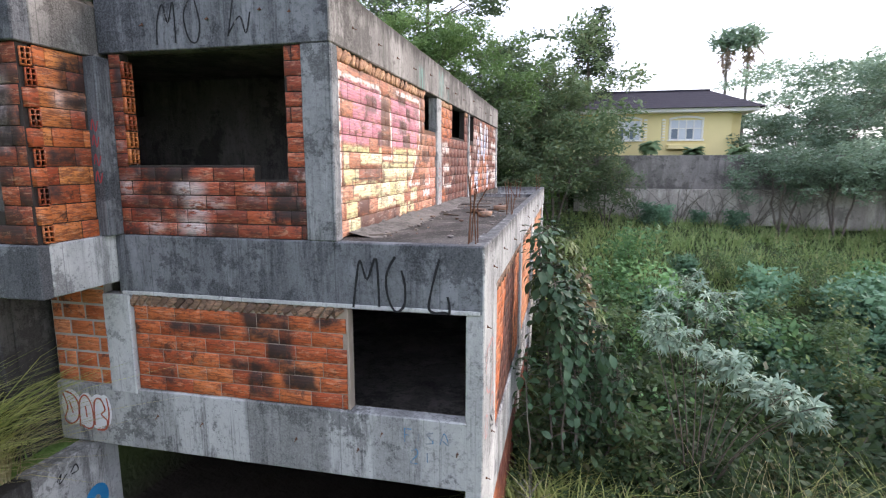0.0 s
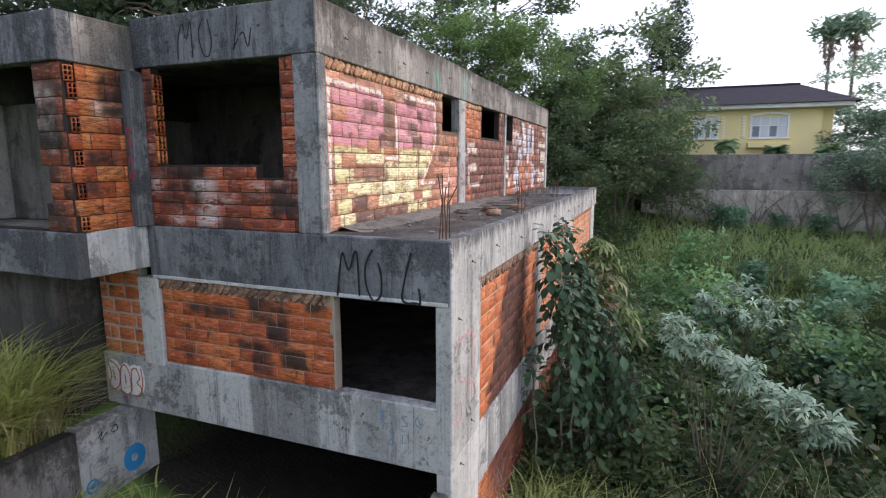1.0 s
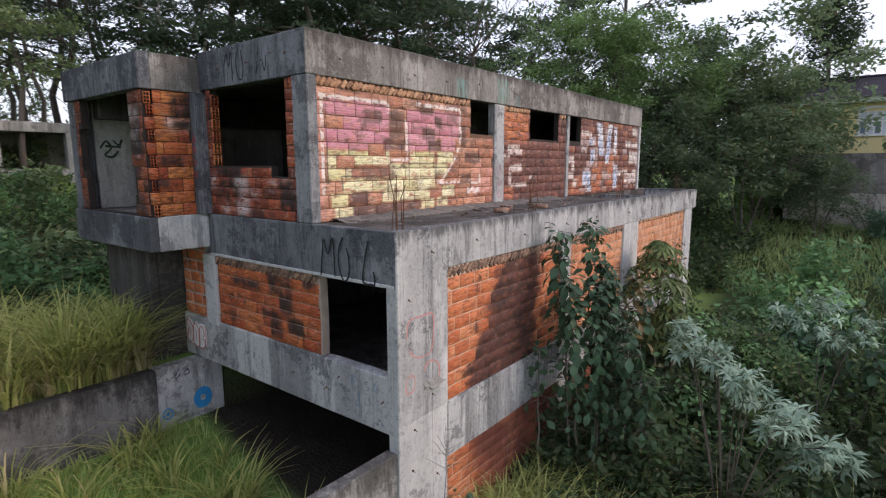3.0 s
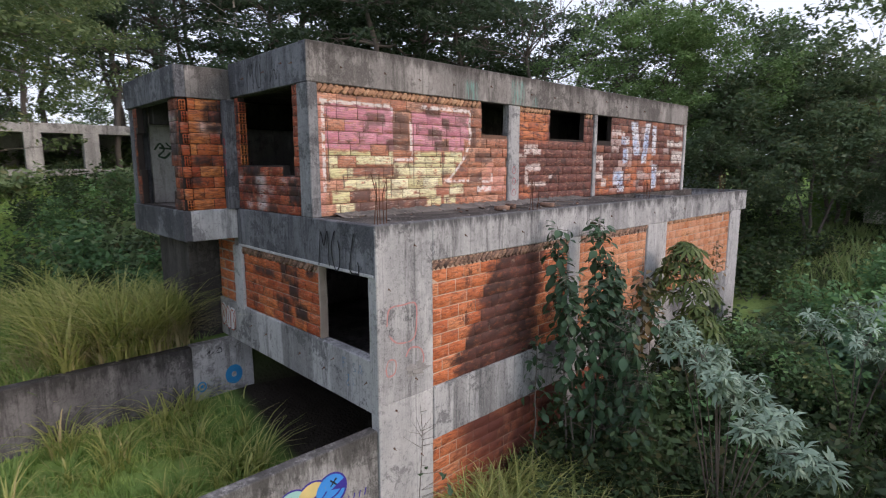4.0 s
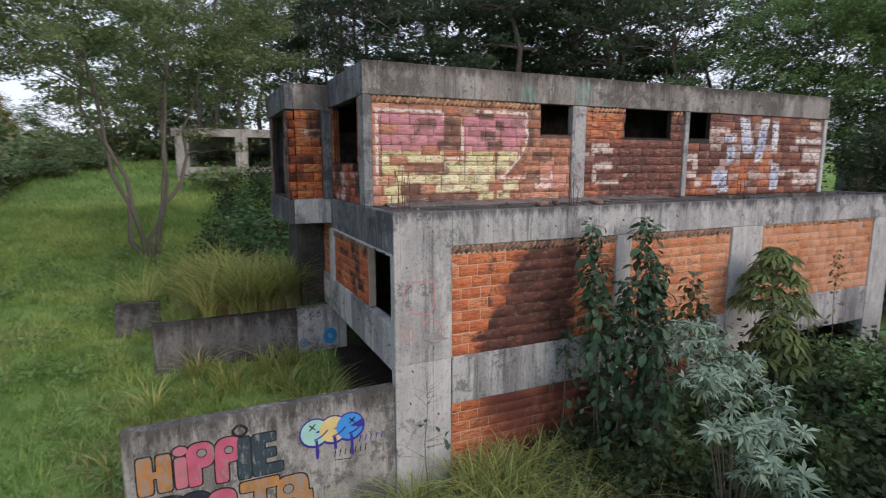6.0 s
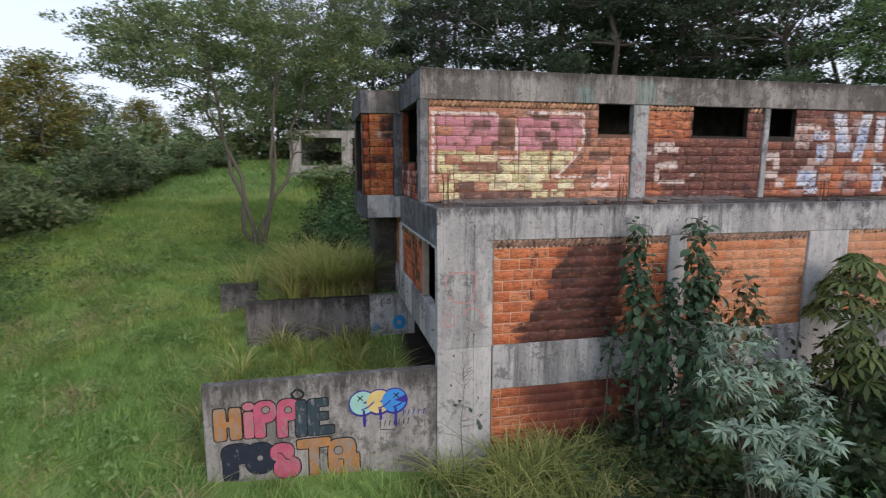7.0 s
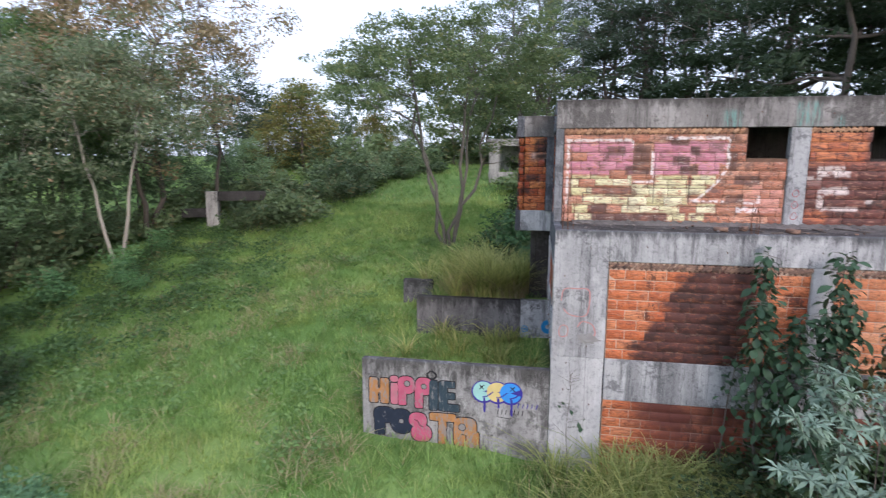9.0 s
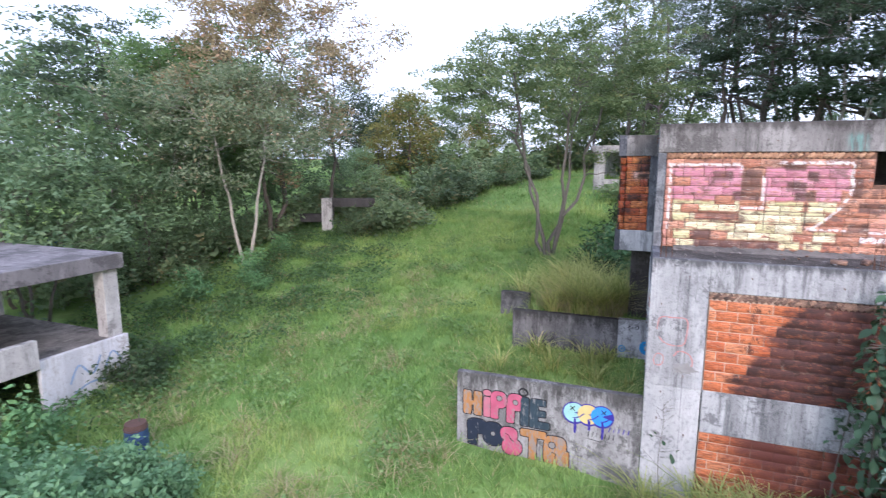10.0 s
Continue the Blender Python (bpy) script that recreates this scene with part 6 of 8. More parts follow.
def meadow(name, label, n, per, box, height, width, mat, radius, lean):
    """Lawn grown in clumps of uneven height, blades leaning out from each clump."""
    c = spread(n, *box, off_walls)
    m = len(c)
    big = rng.uniform(0.45, 1.0, m) + 0.9 * rng.uniform(0, 1, m) ** 6
    k = np.repeat(np.arange(m), per)
    a, r = rng.uniform(0, 2 * np.pi, len(k)), radius * np.sqrt(rng.uniform(0, 1, len(k)))
    px, py = c[k, 0] + r * np.cos(a), c[k, 1] + r * np.sin(a)
    ok = off_walls(px, py)
    px, py, k, a = px[ok], py[ok], k[ok], a[ok]
    roots = np.stack([px, py, ground_z(px, py) - 0.02], 1)
    tagged(new(name, grass_mesh(name, roots, height, width, mat, rng, lean, 1, big[k], a)), label, "grass", "", "stuff")


meadow("lawn_grass", "short bright green lawn grass in uneven clumps", 11500, 11, (-24, 6, -14, 6), 0.3, 0.034, GRASS_LAWN, 0.2, 1.0)
meadow("outer_lawn_grass", "rough lawn grass beyond the mown part", 4000, 8, (4.5, 16, -16, 9), 0.34, 0.05, GRASS_LAWN, 0.35, 1.0)
meadow("field_grass", "rank green grass below the garden wall", 1500, 9, (-1, 19, 23, 33.8), 0.5, 0.06, GRASS_FIELD, 0.4, 0.8)
meadow("meadow_grass", "green meadow grass further up the slope", 5000, 7, (-48, -20, -16, 16), 0.32, 0.075, GRASS_LAWN, 0.4, 0.8)


def tufts(name, label, spots, blades, height, width, mat, radius=0.25, lean=0.7):
    roots, head, tall = [], [], []
    for x, y, s in spots:
        n = int(blades * s)
        a, r = rng.uniform(0, 6.28, n), radius * s * np.sqrt(rng.uniform(0, 1, n))
        px, py = x + r * np.cos(a), y + r * np.sin(a)
        roots.append(np.stack([px, py, ground_z(px, py) - 0.03], 1))
        head.append(a)
        tall.append(np.full(n, 0.5 + 0.5 * s))
    tagged(new(name, grass_mesh(name, np.concatenate(roots), height, width, mat, rng, lean, 4, np.concatenate(tall), np.concatenate(head))), label, "grass", "", "stuff")


def spots(n, x0, x1, y0, y1, lo=0.6, hi=1.3):
    return [(rng.uniform(x0, x1), rng.uniform(y0, y1), rng.uniform(lo, hi)) for _ in range(n)]


# low weeds along one side of the lawn, shade put into their darker leaf colour
wx_ = rng.uniform(-24, 3, 90000)
edge_ = np.interp(wx_, [-24, -17, -9, -4.6, 3], [-9.0, -9.4, -6.4, -7.6, -9.4])
wy_ = edge_ - 8.5 * rng.uniform(0, 1, 90000) ** 0.8 + rng.normal(0, 1.1, 90000) + 0.6
patch_ = np.sin(wx_ * 1.7 + wy_ * 0.6) + np.sin(wy_ * 2.1 - wx_ * 0.8) + np.sin(wx_ * 4.3) * 0.6
ok_ = (patch_ > rng.uniform(-1.6, 1.6, 90000)) & (wy_ > -17)
wx_, wy_, patch_ = wx_[ok_][:32000], wy_[ok_][:32000], patch_[ok_][:32000]
wz_ = ground_z(wx_, wy_) + rng.uniform(0.04, 0.3, len(wx_)) * (1 + 0.5 * np.clip(patch_, 0, 2))
tagged(new("weeds", leaf_mesh("weeds", np.stack([wx_, wy_, wz_], 1), 0.17, LEAF_WEED_SHADED, rng, 0.5)), "low green weeds at the edge of the lawn, darkened in colour for shade", "weeds", "", "stuff")

cx_, cy_ = rng.uniform(-18, 5, 120), rng.uniform(-9, 1.2, 120)
k_ = rng.integers(0, 120, 9000)
px_, py_ = cx_[k_] + rng.normal(0, 0.28, 9000), cy_[k_] + rng.normal(0, 0.22, 9000)
keep_ = off_walls(px_, py_)
px_, py_ = px_[keep_], py_[keep_]
tagged(new("lawn_herbs", leaf_mesh("lawn_herbs", np.stack([px_, py_, ground_z(px_, py_) + rng.uniform(0.1, 0.4, len(px_))], 1), 0.13, LEAF_WEED, rng, 0.5)), "broad-leaved herbs in patches on the lawn", "herbs", "", "stuff")

tufts("bank_grass", "tall arching yellow-green grass on the bank above the retaining wall", spots(15, -9.2, -6.9, 2.4, 4.9, 0.6, 1.3) + spots(10, -7.6, -6.6, 3.5, 4.95, 1.0, 1.5) + spots(14, -13, -8, 0.8, 4.0) + spots(12, -6.9, -6.5, 2.2, 4.7, 0.5, 1.1), 66, 1.5, 0.036, GRASS_BANK, 0.2, 0.7)
tufts("bank_undergrowth", "short rough grass between the tall clumps on the bank", spots(46, -9.6, -6.55, 1.6, 4.9, 0.4, 1.4), 20, 0.6, 0.03, GRASS_TALL, 0.25, 0.9)
tufts("bank_straw", "dry straw drooping over the retaining wall", spots(22, -8.5, -6.6, 2.0, 4.9, 0.4, 1.4) + spots(20, -7.0, -6.5, 2.6, 5.0, 0.4, 1.4), 22, 1.15, 0.024, GRASS_DRY, 0.16, 0.95)
tufts("ramp_grass", "rank grass between the low walls", spots(26, -6.1, -1.3, 0.9, 5.3, 0.35, 1.6), 38, 0.72, 0.032, GRASS_BANK, 0.16, 0.8)
tufts("ramp_weeds", "low green weeds between the low walls", spots(60, -6.1, -1.2, 0.6, 5.4), 14, 0.35, 0.03, GRASS_TALL, 0.25, 0.9)
tufts("wall_foot_grass", "thin tall grass at the foot of the pillar and brick bays", spots(26, -0.75, 1.9, 5.4, 9.6, 0.5, 1.3) + spots(22, -0.6, 1.4, 6.6, 9.2, 0.9, 1.5), 40, 1.2, 0.03, GRASS_TALL, 0.15, 0.8)
tufts("wall_foot_weeds", "low green weeds below the brick bays", spots(110, -0.7, 2.2, 5.0, 10.0), 16, 0.45, 0.026, GRASS_LAWN, 0.2, 0.8)
tufts("wall_foot_straw", "dry brownish thatch at the foot of the wall", spots(20, -0.75, 2.0, 5.2, 9.6), 12, 0.6, 0.018, GRASS_DRY, 0.2, 1.1)
tufts("valley_grass", "rough grass between the valley shrubs", spots(240, -0.6, 9, 5.0, 20), 24, 0.8, 0.018, GRASS_VALLEY, 0.3)
tufts("dry_grass", "dry straw-coloured stalks among the scrub", spots(70, 0.0, 8.5, 5.5, 13), 12, 1.1, 0.010, GRASS_DRY, 0.2, 0.5)
tufts("tall_stalks", "tall thin stalks and reedy grass among the scrub", spots(44, 2.4, 6.5, 7.0, 10.5), 16, 1.7, 0.016, GRASS_TALL, 0.2, 0.6)
tufts("straw_stalks", "tall dry straw-coloured stalks among the scrub", spots(30, 2.0, 6.0, 6.8, 10.5), 9, 1.6, 0.014, GRASS_DRY, 0.2, 0.6)
tufts("straw_tufts", "flattened straw-coloured grass on the lawn", [(cx + rng.normal(0, 0.5), cy + rng.normal(0, 0.35), s) for cx, cy, s in spots(46, -13, 4, -8.5, 1.0) for _ in range(6)], 20, 0.38, 0.024, GRASS_DRY, 0.3, 1.25)
tufts("lawn_tufts", "longer tufts scattered on the lawn", spots(420, -22, 5, -10, 2.0), 16, 0.42, 0.022, GRASS_LAWN, 0.2, 0.9)

# ---- neighbour's house behind its garden wall ----
GARDEN_WALL = concrete("grey_garden_wall", (0.225, 0.21, 0.2), (0.13, 0.122, 0.116), (0.06, 0.056, 0.052), 0.4, 0.5, False)
GARDEN_LEDGE = concrete("pinkish_ledge_render", (0.46, 0.41, 0.37), (0.32, 0.285, 0.26), (0.12, 0.11, 0.10), 0.4, 0.4, False)
cast("garden_wall", [(0.5, 46.0, 34.35, 34.6, 2.0, 6.72)], GARDEN_WALL, "tall grey stained garden wall", "wall", cell=1.5)
cast("garden_wall_ledge", [(0.5, 46.0, 34.0, 34.345, 2.0, 4.75)], GARDEN_LEDGE, "pale pinkish lower ledge of the garden wall", "wall", cell=1.5)
cast("upper_garden_ground", [(-2.0, 60.0, 34.605, 62.0, 3.0, 6.45)], SOIL, "raised garden ground behind the wall", "ground", cell=3.0)


def tile_roof_mat():
    g = Graph("dark_roof_tiles")
    x, y, z = g.axes(g.pos)
    rows = g.math("FRACT", g.math("MULTIPLY", z, 5.5))
    col = g.mix(g.noise(3, 4), (0.035, 0.032, 0.042), (0.07, 0.062, 0.075))
    col = g.mix(g.math("MULTIPLY", g.step(rows, 0.75, 0.95), 0.6), col, (0.025, 0.024, 0.03))
    return g.done(col, 0.9, g.bump(g.math("ADD", rows, g.noise(20, 2)), 0.6, 0.03), spec=0.05)


HOUSE_WALL = plain("cream_yellow_render", (0.78, 0.66, 0.34), 0.85, 0.08, scale=2)
HOUSE_TRIM = plain("white_painted_trim", (0.78, 0.77, 0.73), 0.6, 0.06)
ROOF_TILES = tile_roof_mat()
GLASS = plain("window_glass", (0.16, 0.21, 0.27), 0.08, 0.3)
CURTAIN = plain("pale_curtain", (0.6, 0.64, 0.7), 0.8, 0.15)

house = empty("yellow_house", pose(6.0, 37.5, 6.45))
tagged(house, "cream yellow house with a dark hipped tile roof and white windows", "house")


def box_part(name, parent, x0, x1, y0, y1, z0, z1, mat, label="", bevel=0.02):
    bm = bmesh.new()
    slab_into(bm, x0, x1, y0, y1, z0, z1, cell=4.0, jitter=0.0, chamfer=bevel)
    return part(name, bm, mat, parent, label)


HX0, HX1 = -9.0, 4.65
box_part("wall", house, HX0, HX1 - 0.7, 0.0, 8.0, 0.0, 2.95, HOUSE_WALL)
box_part("wall", house, HX1 - 0.697, HX1, 0.7, 8.0, 0.0, 2.95, HOUSE_WALL)
box_part("cornice", house, HX0 - 0.5, HX1 + 0.6, -0.7, 8.6, 2.952, 3.2, HOUSE_TRIM, "pale moulded cornice")
bm = bmesh.new()
rv = [bm.verts.new(p) for p in ((HX0 - 0.8, -0.95, 3.2), (HX1 + 0.95, -0.95, 3.2), (HX1 + 0.95, 8.9, 3.2), (HX0 - 0.8, 8.9, 3.2), (HX0 + 3, 3.9, 4.75), (HX1 - 1.2, 3.9, 4.75))]
for f in ((0, 1, 5, 4), (1, 2, 5), (2, 3, 4, 5), (3, 0, 4), (3, 2, 1, 0)):
    bm.faces.new([rv[i] for i in f])
part("roof", bm, ROOF_TILES, house, "dark slate-coloured tile roof")
box_part("ridge_cap", house, HX0 + 3, HX1 - 1.2, 3.8, 4.0, 4.73, 4.85, ROOF_TILES)


def house_window(x0, x1, z0, z1, arch=0.14):
    w = box_part("window", house, x0, x1, -0.02, 0.03, z0, z1, CURTAIN)
    n = 10
    bm = bmesh.new()
    top = [(x0 - 0.14 + (x1 - x0 + 0.28) * i / n, z1 + 0.02 + arch * math.sin(math.pi * i / n)) for i in range(n + 1)]
    for i in range(n):
        (xa, za), (xb, zb) = top[i], top[i + 1]
        vs = [bm.verts.new((x, y, z)) for y in (-0.1, 0.0) for x, z in ((xa, za), (xb, zb), (xb, zb + 0.12), (xa, za + 0.12))]
        for f in ((0, 1, 2, 3), (7, 6, 5, 4), (3, 2, 6, 7), (4, 5, 1, 0)):
            bm.faces.new([vs[k] for k in f])
    part("frame_arch", bm, HOUSE_TRIM, w)
    for a, b in ((x0 - 0.12, x0), (x1, x1 + 0.12)):
        box_part("frame_side", w, a, b, -0.08, 0.03, z0, z1 + 0.02, HOUSE_TRIM)
    k = 4
    for i in range(k):
        a = x0 + (x1 - x0) * i / k
        mid = i in (1, 2)
        box_part("pane", w, a + 0.05, a + (x1 - x0) / k - 0.05, -0.035, -0.022, z0 + 0.06, z0 + (z1 - z0) * 0.55, GLASS if mid and i == 2 or i == 0 else CURTAIN)
        box_part("pane", w, a + 0.05, a + (x1 - x0) / k - 0.05, -0.035, -0.022, z0 + (z1 - z0) * 0.6, z1 - 0.04, CURTAIN)
        if i:
            box_part("glazing_bar", w, a - 0.035, a + 0.035, -0.06, -0.02, z0, z1, HOUSE_TRIM)
    box_part("glazing_bar", w, x0, x1, -0.06, -0.02, z0 + (z1 - z0) * 0.55, z0 + (z1 - z0) * 0.6, HOUSE_TRIM)
    box_part("sill", w, x0 - 0.2, x1 + 0.2, -0.14, 0.0, z0 - 0.1, z0 - 0.002, HOUSE_TRIM)


house_window(0.4, 2.2, 1.3, 2.5)
house_window(-2.75, -1.5, 1.3, 2.5)
box_part("planter_box", house, 0.2, 2.4, -0.45, -0.002, 0.7, 1.0, HOUSE_WALL)
for x in (-1.15, -0.05):
    s = box_part("louvre", house, x - 0.1, x + 0.1, -0.05, 0.0, 1.25, 2.6, HOUSE_TRIM)
    for i in range(7):
        box_part("slat", s, x - 0.08, x + 0.08, -0.075, -0.05, 1.3 + i * 0.18, 1.41 + i * 0.18, HOUSE_WALL)


def frond_mesh(n, length, droop, width, mat, seed, up=0.5):
    """A rosette of feathered fronds."""
    rnd = random.Random(seed)
    v, f = [], []
    for i in range(n):
        a = 2 * math.pi * i / n + rnd.uniform(-0.2, 0.2)
        el = up + rnd.uniform(-0.95, 0.6)
        d = Vector((math.cos(a) * math.cos(el), math.sin(a) * math.cos(el), math.sin(el)))
        side = Vector((-math.sin(a), math.cos(a), 0))
        p = Vector((0, 0, 0))
        for k in range(15):
            u = k / 14
            w = width * (0.25 + math.sin(math.pi * (0.1 + 0.88 * u))) * (1.0 if k % 2 else 0.45) * rnd.uniform(0.75, 1.1)
            drop = Vector((0, 0, -0.45 * w)) + d * w * 0.5
            v.extend([tuple(p + side * w + drop), tuple(p), tuple(p - side * w + drop)])
            if k:
                b = len(v) - 6
                f.extend([(b, b + 1, b + 4, b + 3), (b + 1, b + 2, b + 5, b + 4)])
            p = p + d * length / 15
            d = (d + Vector((0, 0, -droop / 15))).normalized()
    return mesh_of("crown", v, f, mat)


def palm(label, x, y, z, trunk_h, r, frond_len, n, droop, seed, name="palm", width=0.35, skirt=False):
    p = empty(name, pose(x, y, z))
    tagged(p, label, "palm")
    path = [(Vector((0.15 * math.sin(i * 0.5), 0.1 * math.sin(i * 0.8), trunk_h * i / 6 - 0.1)), r * (1 - 0.3 * i / 6)) for i in range(7)]
    part("trunk", tube_mesh("trunk", [path], BARK, 8), None, p)
    if skirt:
        prng = np.random.default_rng(seed)
        d = prng.normal(size=(260, 3))
        d = d / np.linalg.norm(d, axis=1, keepdims=True) * prng.uniform(0.3, 1.0, (260, 1)) * (2.0, 2.0, 1.5) + (0, 0, 0.3)
        c = part("crown", leaf_mesh("crown", d, 1.25, LEAF_HILL, prng, 0.22, 0.5), None, p)
        c.location = path[-1][0]
    else:
        c = part("crown", frond_mesh(n, frond_len, droop, width, LEAF_BROAD, seed), None, p)
        c.location = path[-1][0]
    if skirt:
        h = prng.normal(0, 0.42, (130, 3)) * (1, 1, 2.0) - (0, 0, 1.9)
        d = part("dead_fronds", leaf_mesh("dead_fronds", h, 0.9, DEAD_FROND, prng, 0.2, 1.6), None, p, "hanging dry brown fronds")
        d.location = path[-1][0]
    return p


palm("tall slender palm with a shaggy crown", 16.9, 68.0, 5.0, 14.6, 0.21, 2.3, 34, 1.9, 1, skirt=True, width=0.4)
palm("tall slender palm with hanging dead fronds", 19.3, 69.0, 5.0, 15.0, 0.21, 2.3, 34, 1.9, 2, skirt=True, width=0.4)
palm("small garden palm before the yellow house", 4.9, 35.6, 6.45, 1.0, 0.1, 0.85, 34, 1.9, 3, "garden_palm", 0.26)
palm("low cycad under the window", 7.4, 35.6, 6.45, 0.55, 0.14, 0.8, 34, 1.6, 4, "garden_palm", 0.25)
palm("low cycad at the corner of the house", 9.9, 35.6, 6.45, 0.6, 0.14, 0.9, 34, 1.6, 5, "garden_palm", 0.26)

# ---- concrete frame of another ruin up the slope ----
def ruin(name, label, x, y, z, boxes, turn=0):
    """A concrete ruin of cast members, each a part."""
    thing = empty(name, pose(x, y, z))
    tagged(thing, label, "ruin")
    for kind, (a, b, c, d, e, f) in boxes:
        bm = bmesh.new()
        slab_into(bm, a - x, b - x, c - y, d - y, e - z, f - z, cell=1.0)
        # portal beam and parapet get darker concrete in place of the shade on them
        part(kind, bm, CONCRETE_BANK if kind in ("beam", "parapet") else CONCRETE_FAR, thing)
    thing.rotation_euler.z = radians(turn)


ruin("ruined_frame", "weathered concrete frame of another ruin among trees", -30.0, 6.0, 5.0,
     [("roof_beam", (-31.0, -30.0, 1.3, 14.0, 7.95, 8.45)), ("sill_beam", (-30.4, -30.05, 1.45, 14.0, 5.7, 6.05))] +
     [("column", (-30.5, -30.0, y, y + 0.75, 4.0, 7.947)) for y in (1.5, 5.0, 7.6, 11.2)] +
     [("roof_slab", (-36.0, -31.003, 1.3, 14.0, 8.15, 8.4)), ("back_wall", (-36.0, -35.8, 1.3, 14.0, 4.5, 8.147))])
ruin("concrete_portal", "concrete post and beam of a ruin half buried in bushes", -18.35, -13.55, 2.2,
     [("post", (-18.55, -18.05, -13.95, -13.3, 1.8, 5.0)), ("beam", (-18.45, -18.15, -13.297, -10.6, 4.45, 5.0)), ("parapet", (-18.65, -18.25, -15.4, -13.953, 3.5, 4.0))], 24)

# ---- open concrete shelter beside the lawn ----
shelter = empty("concrete_shelter", pose(-1.2, -10.4, 0.0))
tagged(shelter, "open concrete shelter with a flat roof slab and whitewashed base", "shelter")
WHITEWASH = concrete("peeling_whitewash", (0.72, 0.72, 0.74), (0.52, 0.53, 0.56), (0.30, 0.27, 0.24), 0.3, 0.35, False)


SHELTER_ROOF = concrete("shelter_roof_concrete", (0.215, 0.20, 0.205), (0.14, 0.132, 0.135), (0.06, 0.057, 0.057), 0.4, 0.5, False)


def shelter_part(name, box, mat, label=""):
    bm = bmesh.new()
    slab_into(bm, *box, cell=0.6)
    return part(name, bm, mat, shelter, label)


shelter_part("roof_slab", (-0.15, 12.0, -7.0, 0.15, 3.9, 4.38), SHELTER_ROOF, "thick pale concrete roof slab")
shelter_part("post", (0.0, 0.5, -0.45, 0.0, 1.703, 3.897), SHELTER_CONCRETE)
shelter_part("post", (0.0, 0.45, -6.4, -6.0, 1.703, 3.897), SHELTER_CONCRETE)
shelter_part("post", (5.0, 5.5, -0.45, 0.0, 1.703, 3.897), SHELTER_CONCRETE)
shelter_part("post", (5.0, 5.5, -6.4, -6.0, 1.703, 3.897), SHELTER_CONCRETE)
shelter_part("floor_slab", (-0.05, 12.0, -6.8, -0.06, 1.45, 1.7), PLASTER_DARK, "dusty dark floor slab")
shelter_part("base_wall", (-0.1, 2.68, -0.055, 0.1, -0.8, 1.7), WHITEWASH, "peeling whitewashed base wall with spray paint")
shelter_part("side_wall", (-0.1, 0.1, -6.8, -0.058, -0.8, 1.447), WHITEWASH)
shelter_part("parapet", (2.72, 9.0, -0.02, 0.2, 1.5, 2.35), SHELTER_CONCRETE, "pale concrete parapet")
shelter_part("back_wall", (0.2, 12.0, -6.99, -6.82, -0.5, 3.897), PLASTER_DARK)
shelter_part("inner_base_wall", (2.7, 12.0, -3.0, -2.8, -0.8, 1.447), PLASTER_DARK)

# blue-grey scrawl on the whitewash
bw = [o for o in shelter.children if o.name.startswith("base_wall")][0]
for k, pts in enumerate(([(0.2, 0.7), (0.5, 1.2), (0.9, 0.8), (1.2, 1.3)], [(0.3, 0.4), (0.8, 0.55), (1.3, 0.5)], [(1.3, 0.8), (1.6, 1.3), (1.9, 0.9)])):
    ob = stroke(bw, "scrawl", "x", -0.104, pts, 0.07, ink("blue_grey_spray", (0.30, 0.42, 0.62), 0.5), 0.004)
    ob.matrix_local = pose(0, 0, 0, 0, 0, 180) @ pose(-2.1, 0, 0)

# ---- painted drum on the lawn ----
drum = empty("oil_drum", pose(1.9, -6.2, on_ground(1.9, -6.2)))
tagged(drum, "old blue and rust-brown drum standing in the grass", "drum")
bm = bmesh.new()
prof = [(0.26, 0.0), (0.29, 0.02), (0.285, 0.28), (0.3, 0.3), (0.285, 0.32), (0.285, 0.56), (0.3, 0.58), (0.285, 0.6), (0.285, 0.84), (0.295, 0.86), (0.27, 0.86), (0.26, 0.82)]
rings = [[bm.verts.new((r * math.cos(k * math.pi / 12), r * math.sin(k * math.pi / 12), z)) for k in range(24)] for r, z in prof]
for a, b in zip(rings[:-1], rings[1:]):
    for k in range(24):
        bm.faces.new((a[k], a[(k + 1) % 24], b[(k + 1) % 24], b[k]))
bm.faces.new(rings[-1])
drum.scale = (0.95, 0.95, 0.9)
part("barrel", bm, plain("faded_blue_paint", (0.06, 0.12, 0.26), 0.6, 0.6), drum)
stick = part("stick", tube_mesh("stick", [[(Vector((0, 0, 0.1)), 0.02), (Vector((-0.1, 0.05, 1.25)), 0.015)]], BARK_DARK, 5), None, drum)

# blue tarpaulin between the trees
cast("blue_tarpaulin", [(-7.6, -5.8, -22.4, -22.2, 2.2, 3.4)], plain("blue_tarp", (0.03, 0.16, 0.55), 0.4, 0.4), "bright blue sheet glimpsed between the trees", "tarpaulin", cell=0.2, kind="")

# rusty lid of the drum
bm = bmesh.new()
bmesh.ops.create_cone(bm, cap_ends=True, segments=24, radius1=0.3, radius2=0.26, depth=0.16)
lid = part("rusty_top", bm, plain("rust_brown", (0.13, 0.075, 0.06), 0.9, 0.5), drum, "rust-brown top of the drum")
lid.location = (0, 0, 0.9)

# sheet hoarding glimpsed past the end of the ruin
cast("sheet_hoarding", [(-9.6, -6.0, 33.0, 33.08, 2.5, 6.35)], plain("grey_blue_sheet", (0.36, 0.40, 0.46), 0.5, 0.2), "pale grey-blue sheet hoarding beyond the ruin", "hoarding", cell=0.6, kind="")

